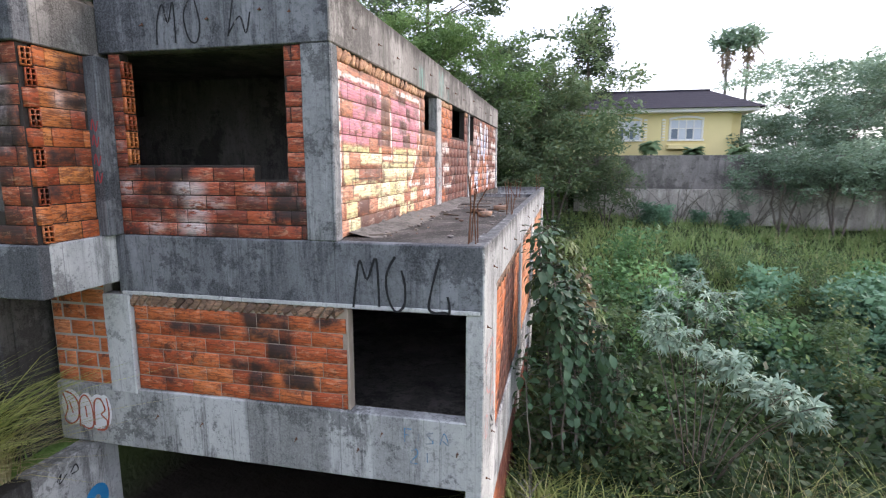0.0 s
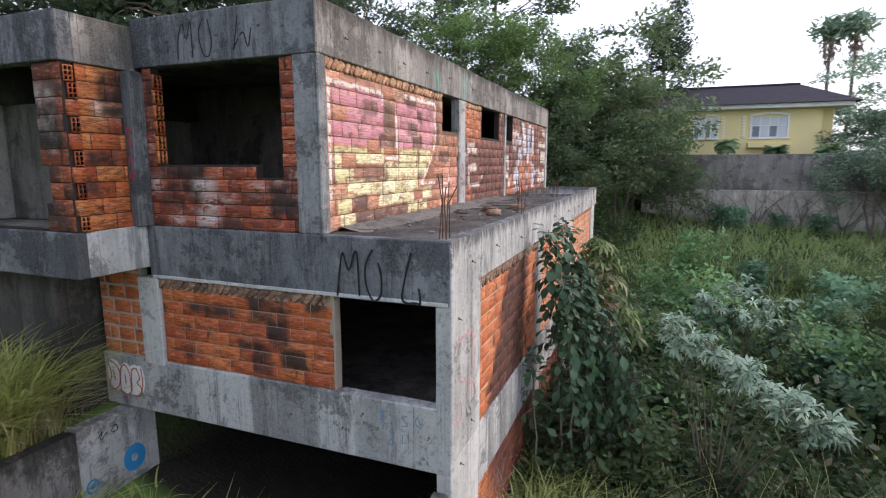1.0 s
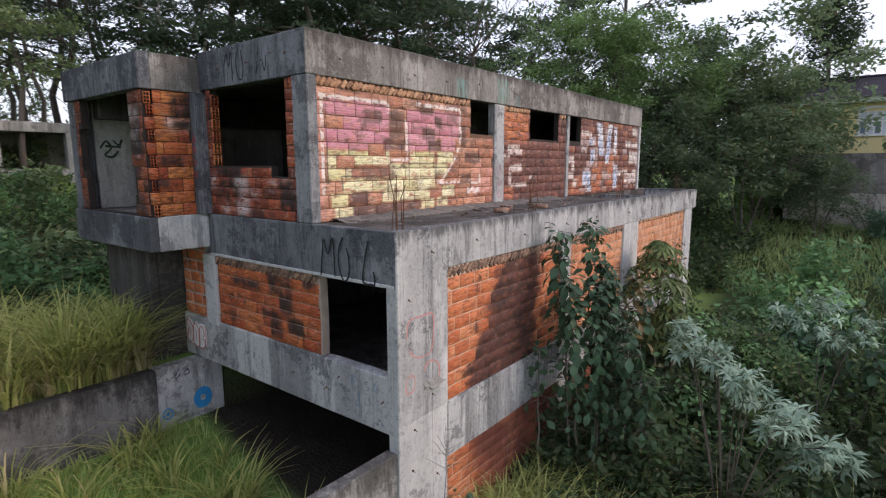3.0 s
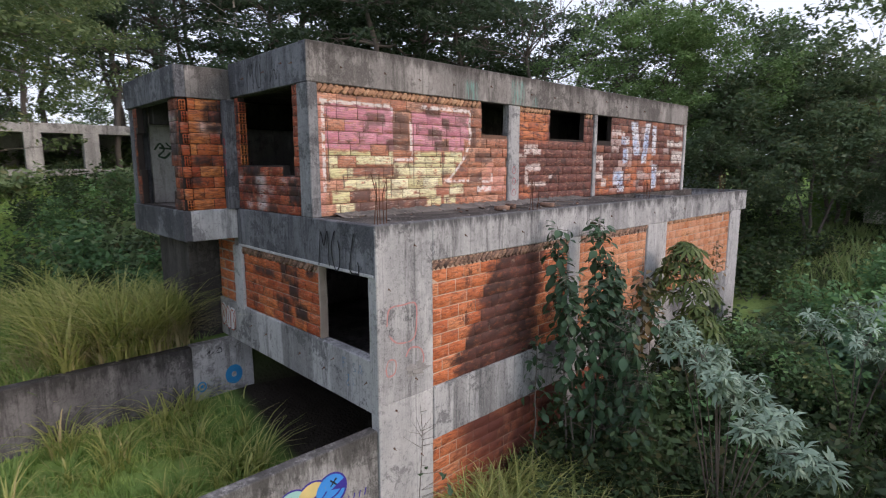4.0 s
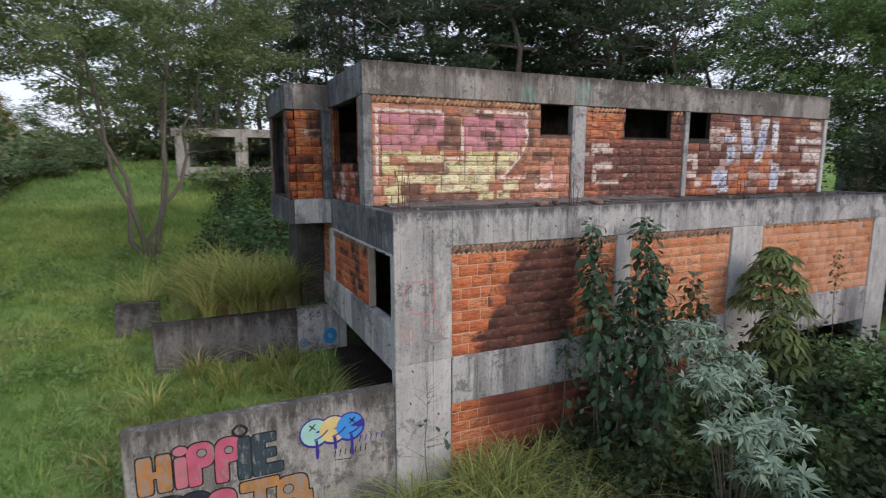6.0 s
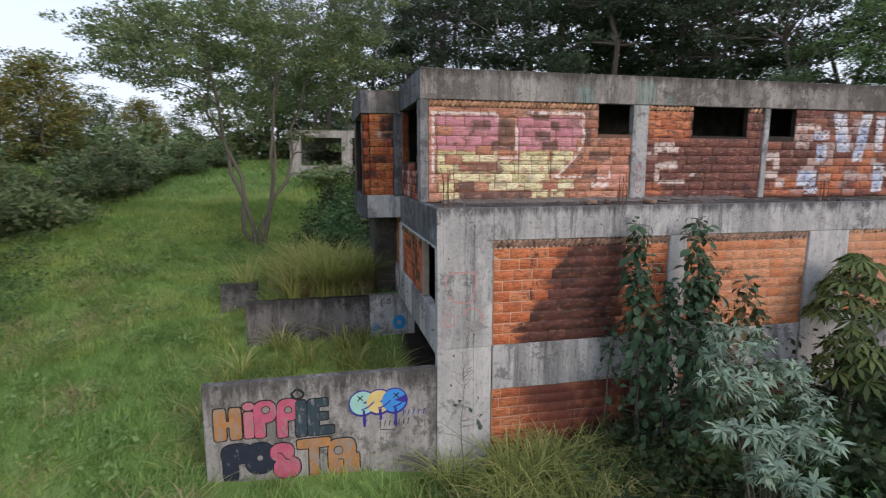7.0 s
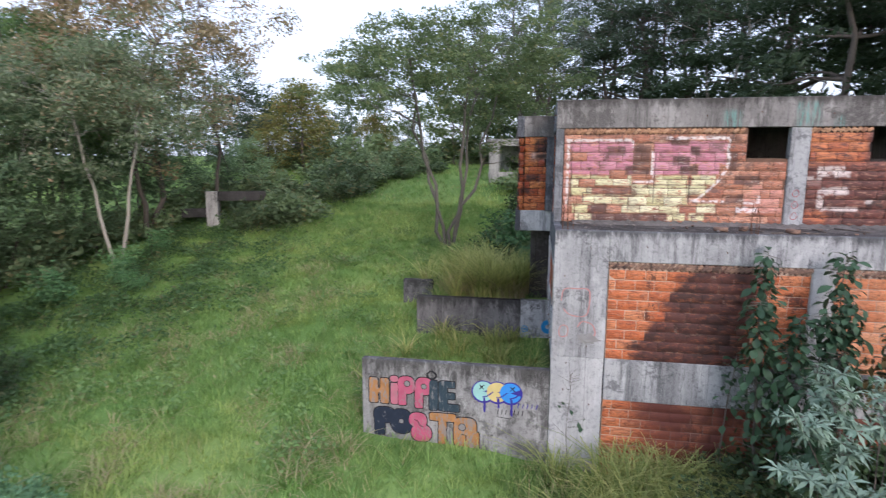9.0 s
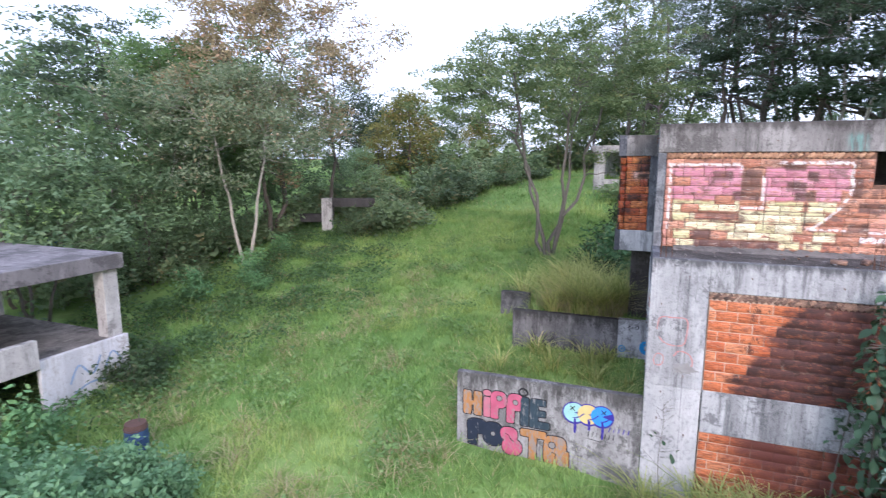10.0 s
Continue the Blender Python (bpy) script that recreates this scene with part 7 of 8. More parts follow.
# bare climbing branches on the garden wall
for n_, (x, s) in enumerate(((4.2, 1.0), (6.4, 1.2), (8.3, 0.9), (10.6, 1.1), (13.0, 1.0))):
    rnd = random.Random(300 + n_)
    paths = []
    for k in range(9):
        p, d = Vector((rnd.uniform(-0.3, 0.3), 0, -0.2)), Vector((rnd.uniform(-0.8, 0.8), 0, 1))
        path = []
        for i in range(6):
            path.append((p.copy(), 0.035 * (1 - i / 7)))
            p = p + d.normalized() * 0.55 * s
            d = d + Vector((rnd.gauss(0, 0.3), rnd.gauss(0, 0.05), 0))
        paths.append(path)
    cl = empty("bare_climber", pose(x, 33.8, on_ground(x, 33.8)))
    for path in paths:
        part("branch", tube_mesh("branch", [path], BARK, 4), None, cl)
    tagged(cl, "bare tangled branches climbing the garden wall", "climber", "wall climbers")

# ---- plants in front of the long face ----
def leaf_shape(name, length, width, mat, fold=0.25, droop=0.35, segs=5):
    """One broad leaf: two strips folded along the midrib, drooping to the tip; root at the origin, running along +x."""
    v, f = [], []
    for i in range(segs + 1):
        t = i / segs
        w = width * 0.5 * math.sin(math.pi * min(1, 0.04 + 0.95 * t) ** 1.35)
        x, z = length * t, -droop * length * t * t
        v += [(x, -w, z + fold * w), (x, 0, z), (x, w, z + fold * w)]
    for i in range(segs):
        a = 3 * i
        f += [(a, a + 3, a + 4, a + 1), (a + 1, a + 4, a + 5, a + 2)]
    return mesh_of(name, v, f, mat, True)


BIG_LEAF = [leaf_shape("leaf", 0.27, 0.17, LEAF_BIG, 0.25, 0.3), leaf_shape("leaf", 0.22, 0.15, LEAF_BIG, 0.3, 0.15), leaf_shape("leaf", 0.31, 0.19, LEAF_BIG, 0.2, 0.45)]


def leafy_plant(name, label, stems, per, seed, scale=1.0, r0=0.03, leafset=BIG_LEAF, start=0.25, pitch=(-75, 15), tuft=34, wide=0.34):
    """Upright stems set with large single leaves in a spiral."""
    rnd = random.Random(seed)
    x0, y0 = stems[0][0][0], stems[0][0][1]
    z0 = on_ground(x0, y0)
    thing = empty(name, pose(x0, y0, z0))
    tagged(thing, label, "plant")
    paths = []
    for base, tip, bend in stems:
        a = Vector((base[0] - x0, base[1] - y0, -0.1))
        b = Vector((tip[0] - x0, tip[1] - y0, tip[2] - z0))
        path = []
        for i in range(9):
            t = i / 8
            p = a.lerp(b, t) + Vector((bend[0], bend[1], 0)) * math.sin(math.pi * t) + Vector((rnd.gauss(0, 0.02), rnd.gauss(0, 0.02), 0))
            path.append((p, r0 * (1 - 0.75 * t)))
        paths.append(path)
        ang = rnd.uniform(0, 360)
        for k in range(per):
            t = start + (1 - start) * ((k + rnd.random() * 0.5) / per) ** 0.55
            i = min(int(t * 8), 7)
            p = path[i][0].lerp(path[i + 1][0], t * 8 - i)
            ang += 137.5 + rnd.uniform(-25, 25)
            off = rnd.uniform(0.02, wide) * (1.1 - 0.5 * t)
            out = Vector((math.cos(radians(ang)), math.sin(radians(ang)), rnd.uniform(-0.3, 0.25))) * off
            lf = new("leaf", leafset[rnd.randrange(len(leafset))])
            s = scale * rnd.uniform(0.6, 1.1) * (0.75 if t > 0.9 else 1)
            lf.matrix_world = pose(*(p + out), 0, -rnd.uniform(*pitch), ang) @ pose(0, 0, 0, rnd.uniform(-25, 25)) @ Matrix.Diagonal((s, s, s, 1))
            lf.parent = thing
            if off > 0.15:
                paths.append([(p, 0.008), (p + out, 0.005)])
        for k in range(tuft):
            ang += 137.5
            t = rnd.uniform(0.8, 1.0)
            i = min(int(t * 8), 7)
            p = path[i][0].lerp(path[i + 1][0], t * 8 - i)
            lf = new("leaf", leafset[rnd.randrange(len(leafset))])
            s = scale * rnd.uniform(0.55, 0.95)
            lf.matrix_world = pose(*p, 0, -rnd.uniform(-45, 45), ang) @ pose(rnd.uniform(0.02, 0.12), 0, 0, rnd.uniform(-25, 25)) @ Matrix.Diagonal((s, s, s, 1))
            lf.parent = thing
    part("stem", tube_mesh("stem", paths, BARK, 5), None, thing)
    return thing


RED_LEAF = [leaf_shape("leaf", 0.24, 0.12, LEAF_RED, 0.25, 0.4), leaf_shape("leaf", 0.2, 0.11, LEAF_RED, 0.3, 0.3)]
leafy_plant("broad_leaved_plant", "tall broad-leaved plant with drooping dark leaves by the brick bay",
            [((0.0, 9.4, 0), (-0.45, 9.5, 5.05), (0.05, 0)), ((0.1, 9.5, 0), (-0.15, 9.3, 4.2), (0.1, -0.05)), ((0.3, 9.5, 0), (0.1, 9.9, 4.0), (0.1, 0))], 120, 61, 0.92, start=0.3, wide=0.4, tuft=34, pitch=(-75, 10))
leafy_plant("broad_leaved_plant", "tall broad-leaved plant reaching the floor beam",
            [((0.15, 10.4, 0), (-0.34, 10.76, 5.08), (0.1, 0)), ((0.2, 10.3, 0), (0.15, 10.35, 4.1), (0.1, 0.1)), ((0.3, 10.4, 0), (0.05, 10.75, 4.3), (0, 0.05))], 120, 62, 0.92, start=0.3, wide=0.4, tuft=34, pitch=(-75, 10))
leafy_plant("broad_leaved_plant", "bushy broad-leaved plant with hanging leaves",
            [((0.3, 9.7, 0), (0.15, 9.75, 3.5), (0.1, 0)), ((0.5, 9.9, 0), (0.7, 10.0, 3.3), (0.2, 0)), ((0.6, 9.9, 0), (1.05, 9.95, 2.5), (0.2, 0)), ((0.4, 10.0, 0), (0.7, 10.3, 2.6), (0, 0)), ((0.4, 10.2, 0), (0.4, 10.5, 3.5), (0.1, 0))], 110, 63, 0.8, start=0.3, wide=0.5, tuft=16, pitch=(-85, -25))
leafy_plant("broad_leaved_plant", "low broad-leaved sprout leaning on the belt beam",
            [((-0.35, 9.0, 0), (-0.62, 9.2, 2.95), (0.0, -0.1))], 26, 66, 0.85, start=0.55, wide=0.3, tuft=12)
leafy_plant("broad_leaved_plant", "broad-leaved shrub among the valley scrub",
            [((4.1, 16.9, 0), (4.1, 16.7, 2.8), (0.1, 0)), ((4.2, 17.0, 0), (4.9, 16.6, 2.5), (0, 0)), ((4.2, 16.8, 0), (3.4, 16.4, 2.4), (0, 0)), ((4.3, 16.8, 0), (4.5, 16.0, 2.0), (0, 0))], 44, 67, 1.25, start=0.4, wide=0.6, tuft=18)
leafy_plant("young_leafy_plant", "slender young plant with reddish-green leaves before the clean bricks",
            [((0.4, 11.3, 0), (0.4, 11.3, 4.0), (0.0, 0)), ((0.4, 11.3, 0), (0.5, 11.55, 3.5), (0, 0.05)), ((0.4, 11.3, 0), (0.3, 11.05, 3.4), (0, 0))], 34, 64, 1.1, 0.02, start=0.66, leafset=RED_LEAF + BIG_LEAF[:1], wide=0.26, tuft=20)
leafy_plant("young_leafy_plant", "small leafy plant by the far column", [((-0.2, 17.2, 0), (-0.3, 17.2, 4.0), (0, 0))], 30, 65, 0.7, 0.02, start=0.5, leafset=RED_LEAF)

# silvery shrub: whorls of narrow leaves on an arching frame
WHORLS = []
for k in range(3):
    rnd = random.Random(70 + k)
    v, f = [], []
    for i in range(13):
        a = i * 2.4 + rnd.uniform(-0.2, 0.2)
        el = rnd.uniform(-0.5, 0.75)
        d = Vector((math.cos(a) * math.cos(el), math.sin(a) * math.cos(el), math.sin(el)))
        s = Vector((-math.sin(a), math.cos(a), 0))
        ln, w = rnd.uniform(0.15, 0.24), rnd.uniform(0.02, 0.029)
        b = len(v)
        mid, tip = d * ln * 0.5, d * ln + Vector((0, 0, -0.05))
        v += [(0, 0, 0), tuple(mid - s * w + Vector((0, 0, 0.006))), tuple(tip), tuple(mid + s * w + Vector((0, 0, 0.006)))]
        f += [(b, b + 1, b + 2, b + 3)]
    WHORLS.append(mesh_of("leaf_whorl", v, f, LEAF_SILVER))


def silver_shrub(label, base, arcs, per, seed, spreadr=0.42):
    rnd = random.Random(seed)
    z0 = on_ground(*base)
    thing = empty("silvery_shrub", pose(base[0], base[1], z0))
    tagged(thing, label, "shrub")
    paths = []
    for tip, bow in arcs:
        b = Vector((tip[0] - base[0], tip[1] - base[1], tip[2] - z0))
        path = []
        for i in range(9):
            t = i / 8
            p = b * t + Vector((0, 0, bow * math.sin(math.pi * t)))
            path.append((p, 0.022 * (1 - 0.8 * t)))
        paths.append(path)
        for k in range(per):
            t = rnd.uniform(0.86, 1.03)
            i = min(int(t * 8), 7)
            p = path[i][0].lerp(path[i + 1][0], t * 8 - i)
            off = Vector((rnd.gauss(0, 0.8), rnd.gauss(0, 1), rnd.gauss(0.05, 0.4)))
            off = off.normalized() * spreadr * rnd.random() ** 0.6
            w = new("leaf_whorl", WHORLS[rnd.randrange(3)])
            s = rnd.uniform(0.75, 1.2)
            w.matrix_world = pose(*(p + off), rnd.uniform(-30, 30), rnd.uniform(-30, 30), rnd.uniform(0, 360)) @ Matrix.Diagonal((s, s, s, 1))
            w.parent = thing
            paths.append([(p, 0.008), (p + off, 0.004)])
    part("stem", tube_mesh("stem", paths, BARK_DARK, 5), None, thing)


silver_shrub("arching shrub with silvery grey-green whorled leaves", (2.5, 10.1),
             [((1.74, 9.69, 3.55), 0.3), ((1.6, 10.5, 3.35), 0.3), ((2.25, 9.49, 3.28), 0.4), ((2.13, 10.34, 3.07), 0.4), ((2.69, 8.84, 3.2), 0.5), ((2.74, 9.47, 2.95), 0.4), ((2.03, 11.0, 2.9), 0.3), ((2.71, 10.5, 2.62), 0.3), ((3.39, 8.6, 2.82), 0.5), ((3.35, 9.3, 2.6), 0.5), ((3.28, 10.05, 2.4), 0.4), ((3.75, 8.75, 2.52), 0.5), ((3.89, 9.05, 2.3), 0.5)], 13, 71, 0.3)
silver_shrub("second silvery shrub deeper in the valley", (3.4, 15.2),
             [((2.6, 15.0, 2.8), 0.4), ((3.3, 15.4, 3.1), 0.5), ((4.2, 15.6, 2.7), 0.5), ((3.6, 14.6, 2.5), 0.4)], 16, 72, 0.45)

# palmate plant by the wide column
PALMATE = []
for k in range(2):
    v, f = [], []
    for i in range(8):
        a = -2.5 + 5.0 * i / 7
        d, s = Vector((math.cos(a), math.sin(a), 0)), Vector((-math.sin(a), math.cos(a), 0))
        ln = 0.36 - 0.05 * abs(i - 3.5) / 3.5
        b = len(v)
        v += [(0, 0, 0), tuple(d * ln * 0.6 - s * 0.05 - Vector((0, 0, 0.05))), tuple(d * ln - Vector((0, 0, 0.16 + 0.04 * k))), tuple(d * ln * 0.6 + s * 0.05 - Vector((0, 0, 0.05)))]
        f.append((b, b + 1, b + 2, b + 3))
    PALMATE.append(mesh_of("palmate_leaf", v, f, LEAF_PAPAYA))


def umbrella_plant(x, y, top, r, n, seed, label):
    rnd = random.Random(seed)
    z0 = on_ground(x, y)
    h = top - z0
    thing = empty("palmate_plant", pose(x, y, z0))
    tagged(thing, label, "plant")
    paths = [[(Vector((0, 0, -0.1)), 0.05), (Vector((0.05, 0.03, h * 0.5)), 0.04), (Vector((0, 0, h * 0.86)), 0.03)]]
    for k in range(n):
        a = k * 2.4
        t = math.sqrt((k + 0.5) / n)
        base = Vector((0, 0, h * (0.86 - 0.25 * rnd.random() * t)))
        p = Vector((math.cos(a) * r * t, math.sin(a) * r * t, h * (1.0 - 0.30 * t * t - rnd.uniform(0, 0.05))))
        paths.append([(base, 0.012), (base.lerp(p, 0.5) + Vector((0, 0, 0.08)), 0.009), (p, 0.006)])
        lf = new("palmate_leaf", PALMATE[k % 2])
        s = rnd.uniform(0.75, 1.15)
        lf.matrix_world = pose(*p, rnd.uniform(-18, 18), rnd.uniform(10, 30), math.degrees(a)) @ Matrix.Diagonal((s, s, s, 1))
        lf.parent = thing
    part("stem", tube_mesh("stem", paths, BARK_PALE, 6), None, thing)


umbrella_plant(-0.05, 14.4, 4.4, 0.72, 60, 81, "umbrella-shaped plant with palmate leaves by the wide column")
umbrella_plant(0.5, 13.9, 3.0, 0.6, 30, 82, "smaller palmate plant beneath its neighbour")

# bare sapling before the corner pillar
sap = empty("bare_sapling", pose(-0.3, 5.95, on_ground(-0.3, 5.95)))
tagged(sap, "thin nearly bare sapling before the corner pillar", "sapling")
rnd = random.Random(90)
top = 2.75 - on_ground(-0.3, 5.95)
sp = [[(Vector((0.02 * math.sin(i), 0.03 * math.sin(i * 1.3), top * i / 8 - 0.1 * (i == 0))), 0.014 * (1 - 0.8 * i / 8)) for i in range(9)]]
for k in range(22):
    t = rnd.uniform(0.35, 0.97)
    p = Vector((0, 0, top * t))
    a = rnd.uniform(0, 6.28)
    ln = 0.5 * (1.15 - t) + 0.08
    sp.append([(p, 0.005), (p + Vector((math.cos(a) * ln, math.sin(a) * ln, ln * 0.5)), 0.0025)])
part("stem", tube_mesh("stem", sp, BARK, 5), None, sap)
for k in range(22):
    path = sp[1 + k % 22]
    if path[0][0].z > top * 0.7:
        continue
    lf = new("leaf", BIG_LEAF[1])
    s = rnd.uniform(0.35, 0.6)
    lf.matrix_world = pose(*path[1][0], 0, rnd.uniform(20, 60), rnd.uniform(0, 360)) @ Matrix.Diagonal((s, s, s, 1))
    lf.parent = sap

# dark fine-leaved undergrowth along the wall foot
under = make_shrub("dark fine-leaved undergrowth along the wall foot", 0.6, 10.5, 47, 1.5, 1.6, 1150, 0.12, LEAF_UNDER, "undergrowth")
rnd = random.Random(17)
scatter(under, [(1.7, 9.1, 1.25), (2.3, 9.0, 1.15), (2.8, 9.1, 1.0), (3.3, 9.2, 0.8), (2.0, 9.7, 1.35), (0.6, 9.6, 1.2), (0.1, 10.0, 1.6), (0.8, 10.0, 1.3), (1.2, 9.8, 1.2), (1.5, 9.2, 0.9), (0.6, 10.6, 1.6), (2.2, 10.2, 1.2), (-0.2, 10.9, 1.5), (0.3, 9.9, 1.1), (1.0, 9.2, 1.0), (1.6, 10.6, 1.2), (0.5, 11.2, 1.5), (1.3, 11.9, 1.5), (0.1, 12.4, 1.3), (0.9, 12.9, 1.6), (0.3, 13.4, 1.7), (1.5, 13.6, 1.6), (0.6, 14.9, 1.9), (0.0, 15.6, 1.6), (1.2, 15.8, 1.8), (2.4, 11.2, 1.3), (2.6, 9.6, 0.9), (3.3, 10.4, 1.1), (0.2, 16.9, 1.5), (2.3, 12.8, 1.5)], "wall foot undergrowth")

# ---- sprayed writing ----
# black letters on the front floor beam
B = YF
for pts in ([(-2.30, 4.60), (-2.26, 4.90), (-2.21, 5.14), (-2.13, 4.93), (-2.02, 5.17), (-1.99, 4.62)],
            [(-1.80, 5.2), (-1.90, 5.0), (-1.89, 4.75), (-1.80, 4.58), (-1.70, 4.66), (-1.69, 4.88), (-1.73, 5.05)],
            [(-1.30, 5.19), (-1.37, 4.93), (-1.42, 4.66), (-1.36, 4.59), (-1.24, 4.60), (-1.19, 4.58)], [(-1.19, 4.58), (-1.19, 4.68), (-1.21, 4.78)]):
    stroke(fascia_front, "letter", "x", B, pts, 0.032, BLACK_INK, 0.024)
# letters on the roof beam
for pts in ([(-4.62, 7.55), (-4.60, 7.80), (-4.52, 7.98), (-4.46, 7.78), (-4.38, 8.0), (-4.37, 7.56)],
            [(-4.16, 8.03), (-4.25, 7.85), (-4.20, 7.6), (-4.10, 7.56), (-4.05, 7.75), (-4.10, 8.0)],
            [(-3.62, 8.0), (-3.70, 7.6)], [(-3.70, 7.62), (-3.55, 7.80), (-3.48, 7.62), (-3.42, 7.84)]):
    stroke(roof_front, "letter", "x", B, pts, 0.022, BLACK_INK)
# pale blue writing on the lower beam
for pts in ([(-1.72, 3.02), (-1.72, 3.20)], [(-1.72, 3.19), (-1.64, 3.19)], [(-1.72, 3.12), (-1.66, 3.11)], [(-1.56, 3.04), (-1.55, 3.14)],
            [(-1.38, 3.17), (-1.45, 3.15), (-1.42, 3.10), (-1.38, 3.05), (-1.46, 3.03)], [(-1.30, 3.04), (-1.25, 3.18), (-1.20, 3.04), (-1.27, 3.09)],
            [(-1.64, 2.92), (-1.58, 2.95), (-1.57, 2.88), (-1.65, 2.78), (-1.56, 2.77)], [(-1.45, 2.92), (-1.45, 2.8)]):
    stroke(front_beam, "letter", "x", B, pts, 0.018, FADED_BLUE)
# white throw-up with orange outline at the west end of the beam
THROW_WHITE = ink("bright_white_spray", (0.82, 0.82, 0.84), 0.0, 0.1)
THROW_RED = ink("brick_red_spray", (0.50, 0.13, 0.08), 0.0, 0.2)
for n_, (cu, cz, ru, rz, ln) in enumerate(((-6.38, 2.98, 0.17, 0.25, 0.1), (-6.15, 2.94, 0.15, 0.26, -0.1), (-5.96, 2.95, 0.16, 0.25, -0.15), (-5.84, 2.98, 0.1, 0.22, 0.0))):
    blob(front_beam, "white_fill", "x", B, cu, cz, ru, rz, THROW_WHITE, 0.012 + 0.004 * n_, lean=ln)
for pts in ([(-6.50, 3.18), (-6.44, 2.98), (-6.50, 2.80), (-6.40, 2.74), (-6.28, 2.84), (-6.26, 3.04), (-6.34, 3.16), (-6.46, 3.2)], [(-6.40, 3.06), (-6.36, 2.9)],
            [(-6.26, 2.72), (-6.24, 3.06), (-6.14, 3.17), (-6.05, 3.04), (-6.04, 2.78), (-6.12, 2.70), (-6.24, 2.74)], [(-6.15, 3.02), (-6.14, 2.86)],
            [(-6.02, 2.76), (-6.0, 3.08), (-5.90, 3.14), (-5.84, 3.0), (-5.90, 2.92), (-5.82, 2.84), (-5.86, 2.72), (-6.0, 2.70)], [(-5.80, 3.16), (-5.78, 2.96), (-5.82, 2.76)]):
    stroke(front_beam, "outline", "x", B, pts, 0.026, THROW_RED, 0.03)
# blue rings on the basement pillar and its wall
rw = bpy.data.objects["retaining_wall_end"]
for cy, cz, r0, r1 in ((5.6, 1.62, 0.0, 0.19), (4.9, 1.52, 0.07, 0.1)):
    n = 32
    v, f = [], []
    lo, hi = (0.055, r1) if r0 == 0 else (r0, r1)
    for i in range(n):
        a = 2 * math.pi * i / n
        v += [(-6.188 + 0.007, cy + lo * math.cos(a), cz + lo * math.sin(a) * 1.15), (-6.188 + 0.007, cy + hi * math.cos(a), cz + hi * math.sin(a) * 1.15)]
        f.append((2 * i, 2 * i + 1, (2 * i + 3) % (2 * n), (2 * i + 2) % (2 * n)))
    part("blue_ring", mesh_of("blue_ring", v, f, BLUE_INK), BLUE_INK, rw)
blob(rw, "blue_dot", "y", -6.188, 4.9, 1.52, 0.035, 0.04, BLUE_INK, 0.009)
for pts in ([(5.05, 2.2), (5.12, 2.28), (5.08, 2.16), (5.2, 2.24)], [(5.25, 2.22), (5.33, 2.3), (5.36, 2.2), (5.26, 2.2)]):
    stroke(rw, "tag", "y", -6.188, pts, 0.02, BLACK_INK, 0.01)
# faint red loops on the pillar
FAINT_RED = ink("faint_red_spray", (0.50, 0.24, 0.23), 0.5, 0.1)
for pts in ([(5.75, 3.85), (5.8, 4.1), (6.05, 4.12), (6.3, 4.1), (6.32, 3.8), (6.25, 3.55), (5.95, 3.55), (5.78, 3.7)],
            [(5.72, 3.2), (5.78, 3.32), (5.9, 3.28), (5.88, 3.1), (5.75, 3.08), (5.72, 3.2)], [(6.1, 3.3), (6.2, 3.42), (6.4, 3.36), (6.46, 3.15), (6.3, 3.0)]):
    stroke(pillar, "red_line", "y", XL, pts, 0.03, FAINT_RED, 0.005)
# red marks on columns
cm = bpy.data.objects["column_upper_mid"]
for z in (5.55, 5.8, 6.05):
    stroke(cm, "red_mark", "y", XU - 0.02, [(10.66, z), (10.74, z + 0.1), (10.8, z), (10.72, z - 0.06), (10.66, z)], 0.014, RED_INK, 0.005)
cf = bpy.data.objects["column_front_upper"]
for z in (6.0, 6.2, 6.42, 6.6):
    stroke(cf, "red_tag", "x", YF - 0.17, [(-5.47, z), (-5.44, z + 0.12), (-5.41, z - 0.02), (-5.37, z + 0.1)], 0.018, RED_INK, 0.005)
# marks on inner walls
for pts in ([(5.0, 6.55), (5.12, 6.7), (5.2, 6.55), (5.08, 6.42), (5.22, 6.38), (5.34, 6.5)], [(5.25, 6.72), (5.36, 6.62), (5.42, 6.74)], [(5.1, 6.6), (5.4, 6.58)]):
    stroke(west_wall, "tag", "y", -8.45, pts, 0.05, plain("green_black_spray", (0.03, 0.06, 0.03), 0.7), 0.006)

# painted lettering on the low garden wall (faces +x)
GW = -0.85
def painted(name, shapes, mat, out, grow=0.0):
    """One painted figure on the wall that faces +x: rounded patches (centre u, z, half sizes, squareness) in one mesh."""
    verts, faces = [], []
    for k, (cu, cz, ru, rz, sq) in enumerate(shapes):
        b, n = len(verts), 36
        verts.append((GW + out + 0.0007 * k, cu, cz))
        for i_ in range(n):
            a = 2 * math.pi * i_ / n
            c, d = math.cos(a), math.sin(a)
            verts.append((GW + out + 0.0007 * k, cu + (ru + grow) * math.copysign(abs(c) ** (2 / sq), c), cz + (rz + grow) * math.copysign(abs(d) ** (2 / sq), d)))
            faces.append((b, b + 1 + i_, b + 1 + (i_ + 1) % n))
    return part(name, mesh_of(name, verts, faces, mat), mat, graffiti_wall)


def slab_of(u0, u1, z0, z1, sq=7):
    return ((u0 + u1) / 2, (z0 + z1) / 2, (u1 - u0) / 2, (z1 - z0) / 2, sq)


NAVY_INK = ink("navy_spray", (0.025, 0.035, 0.06), 0.35, 0.4)
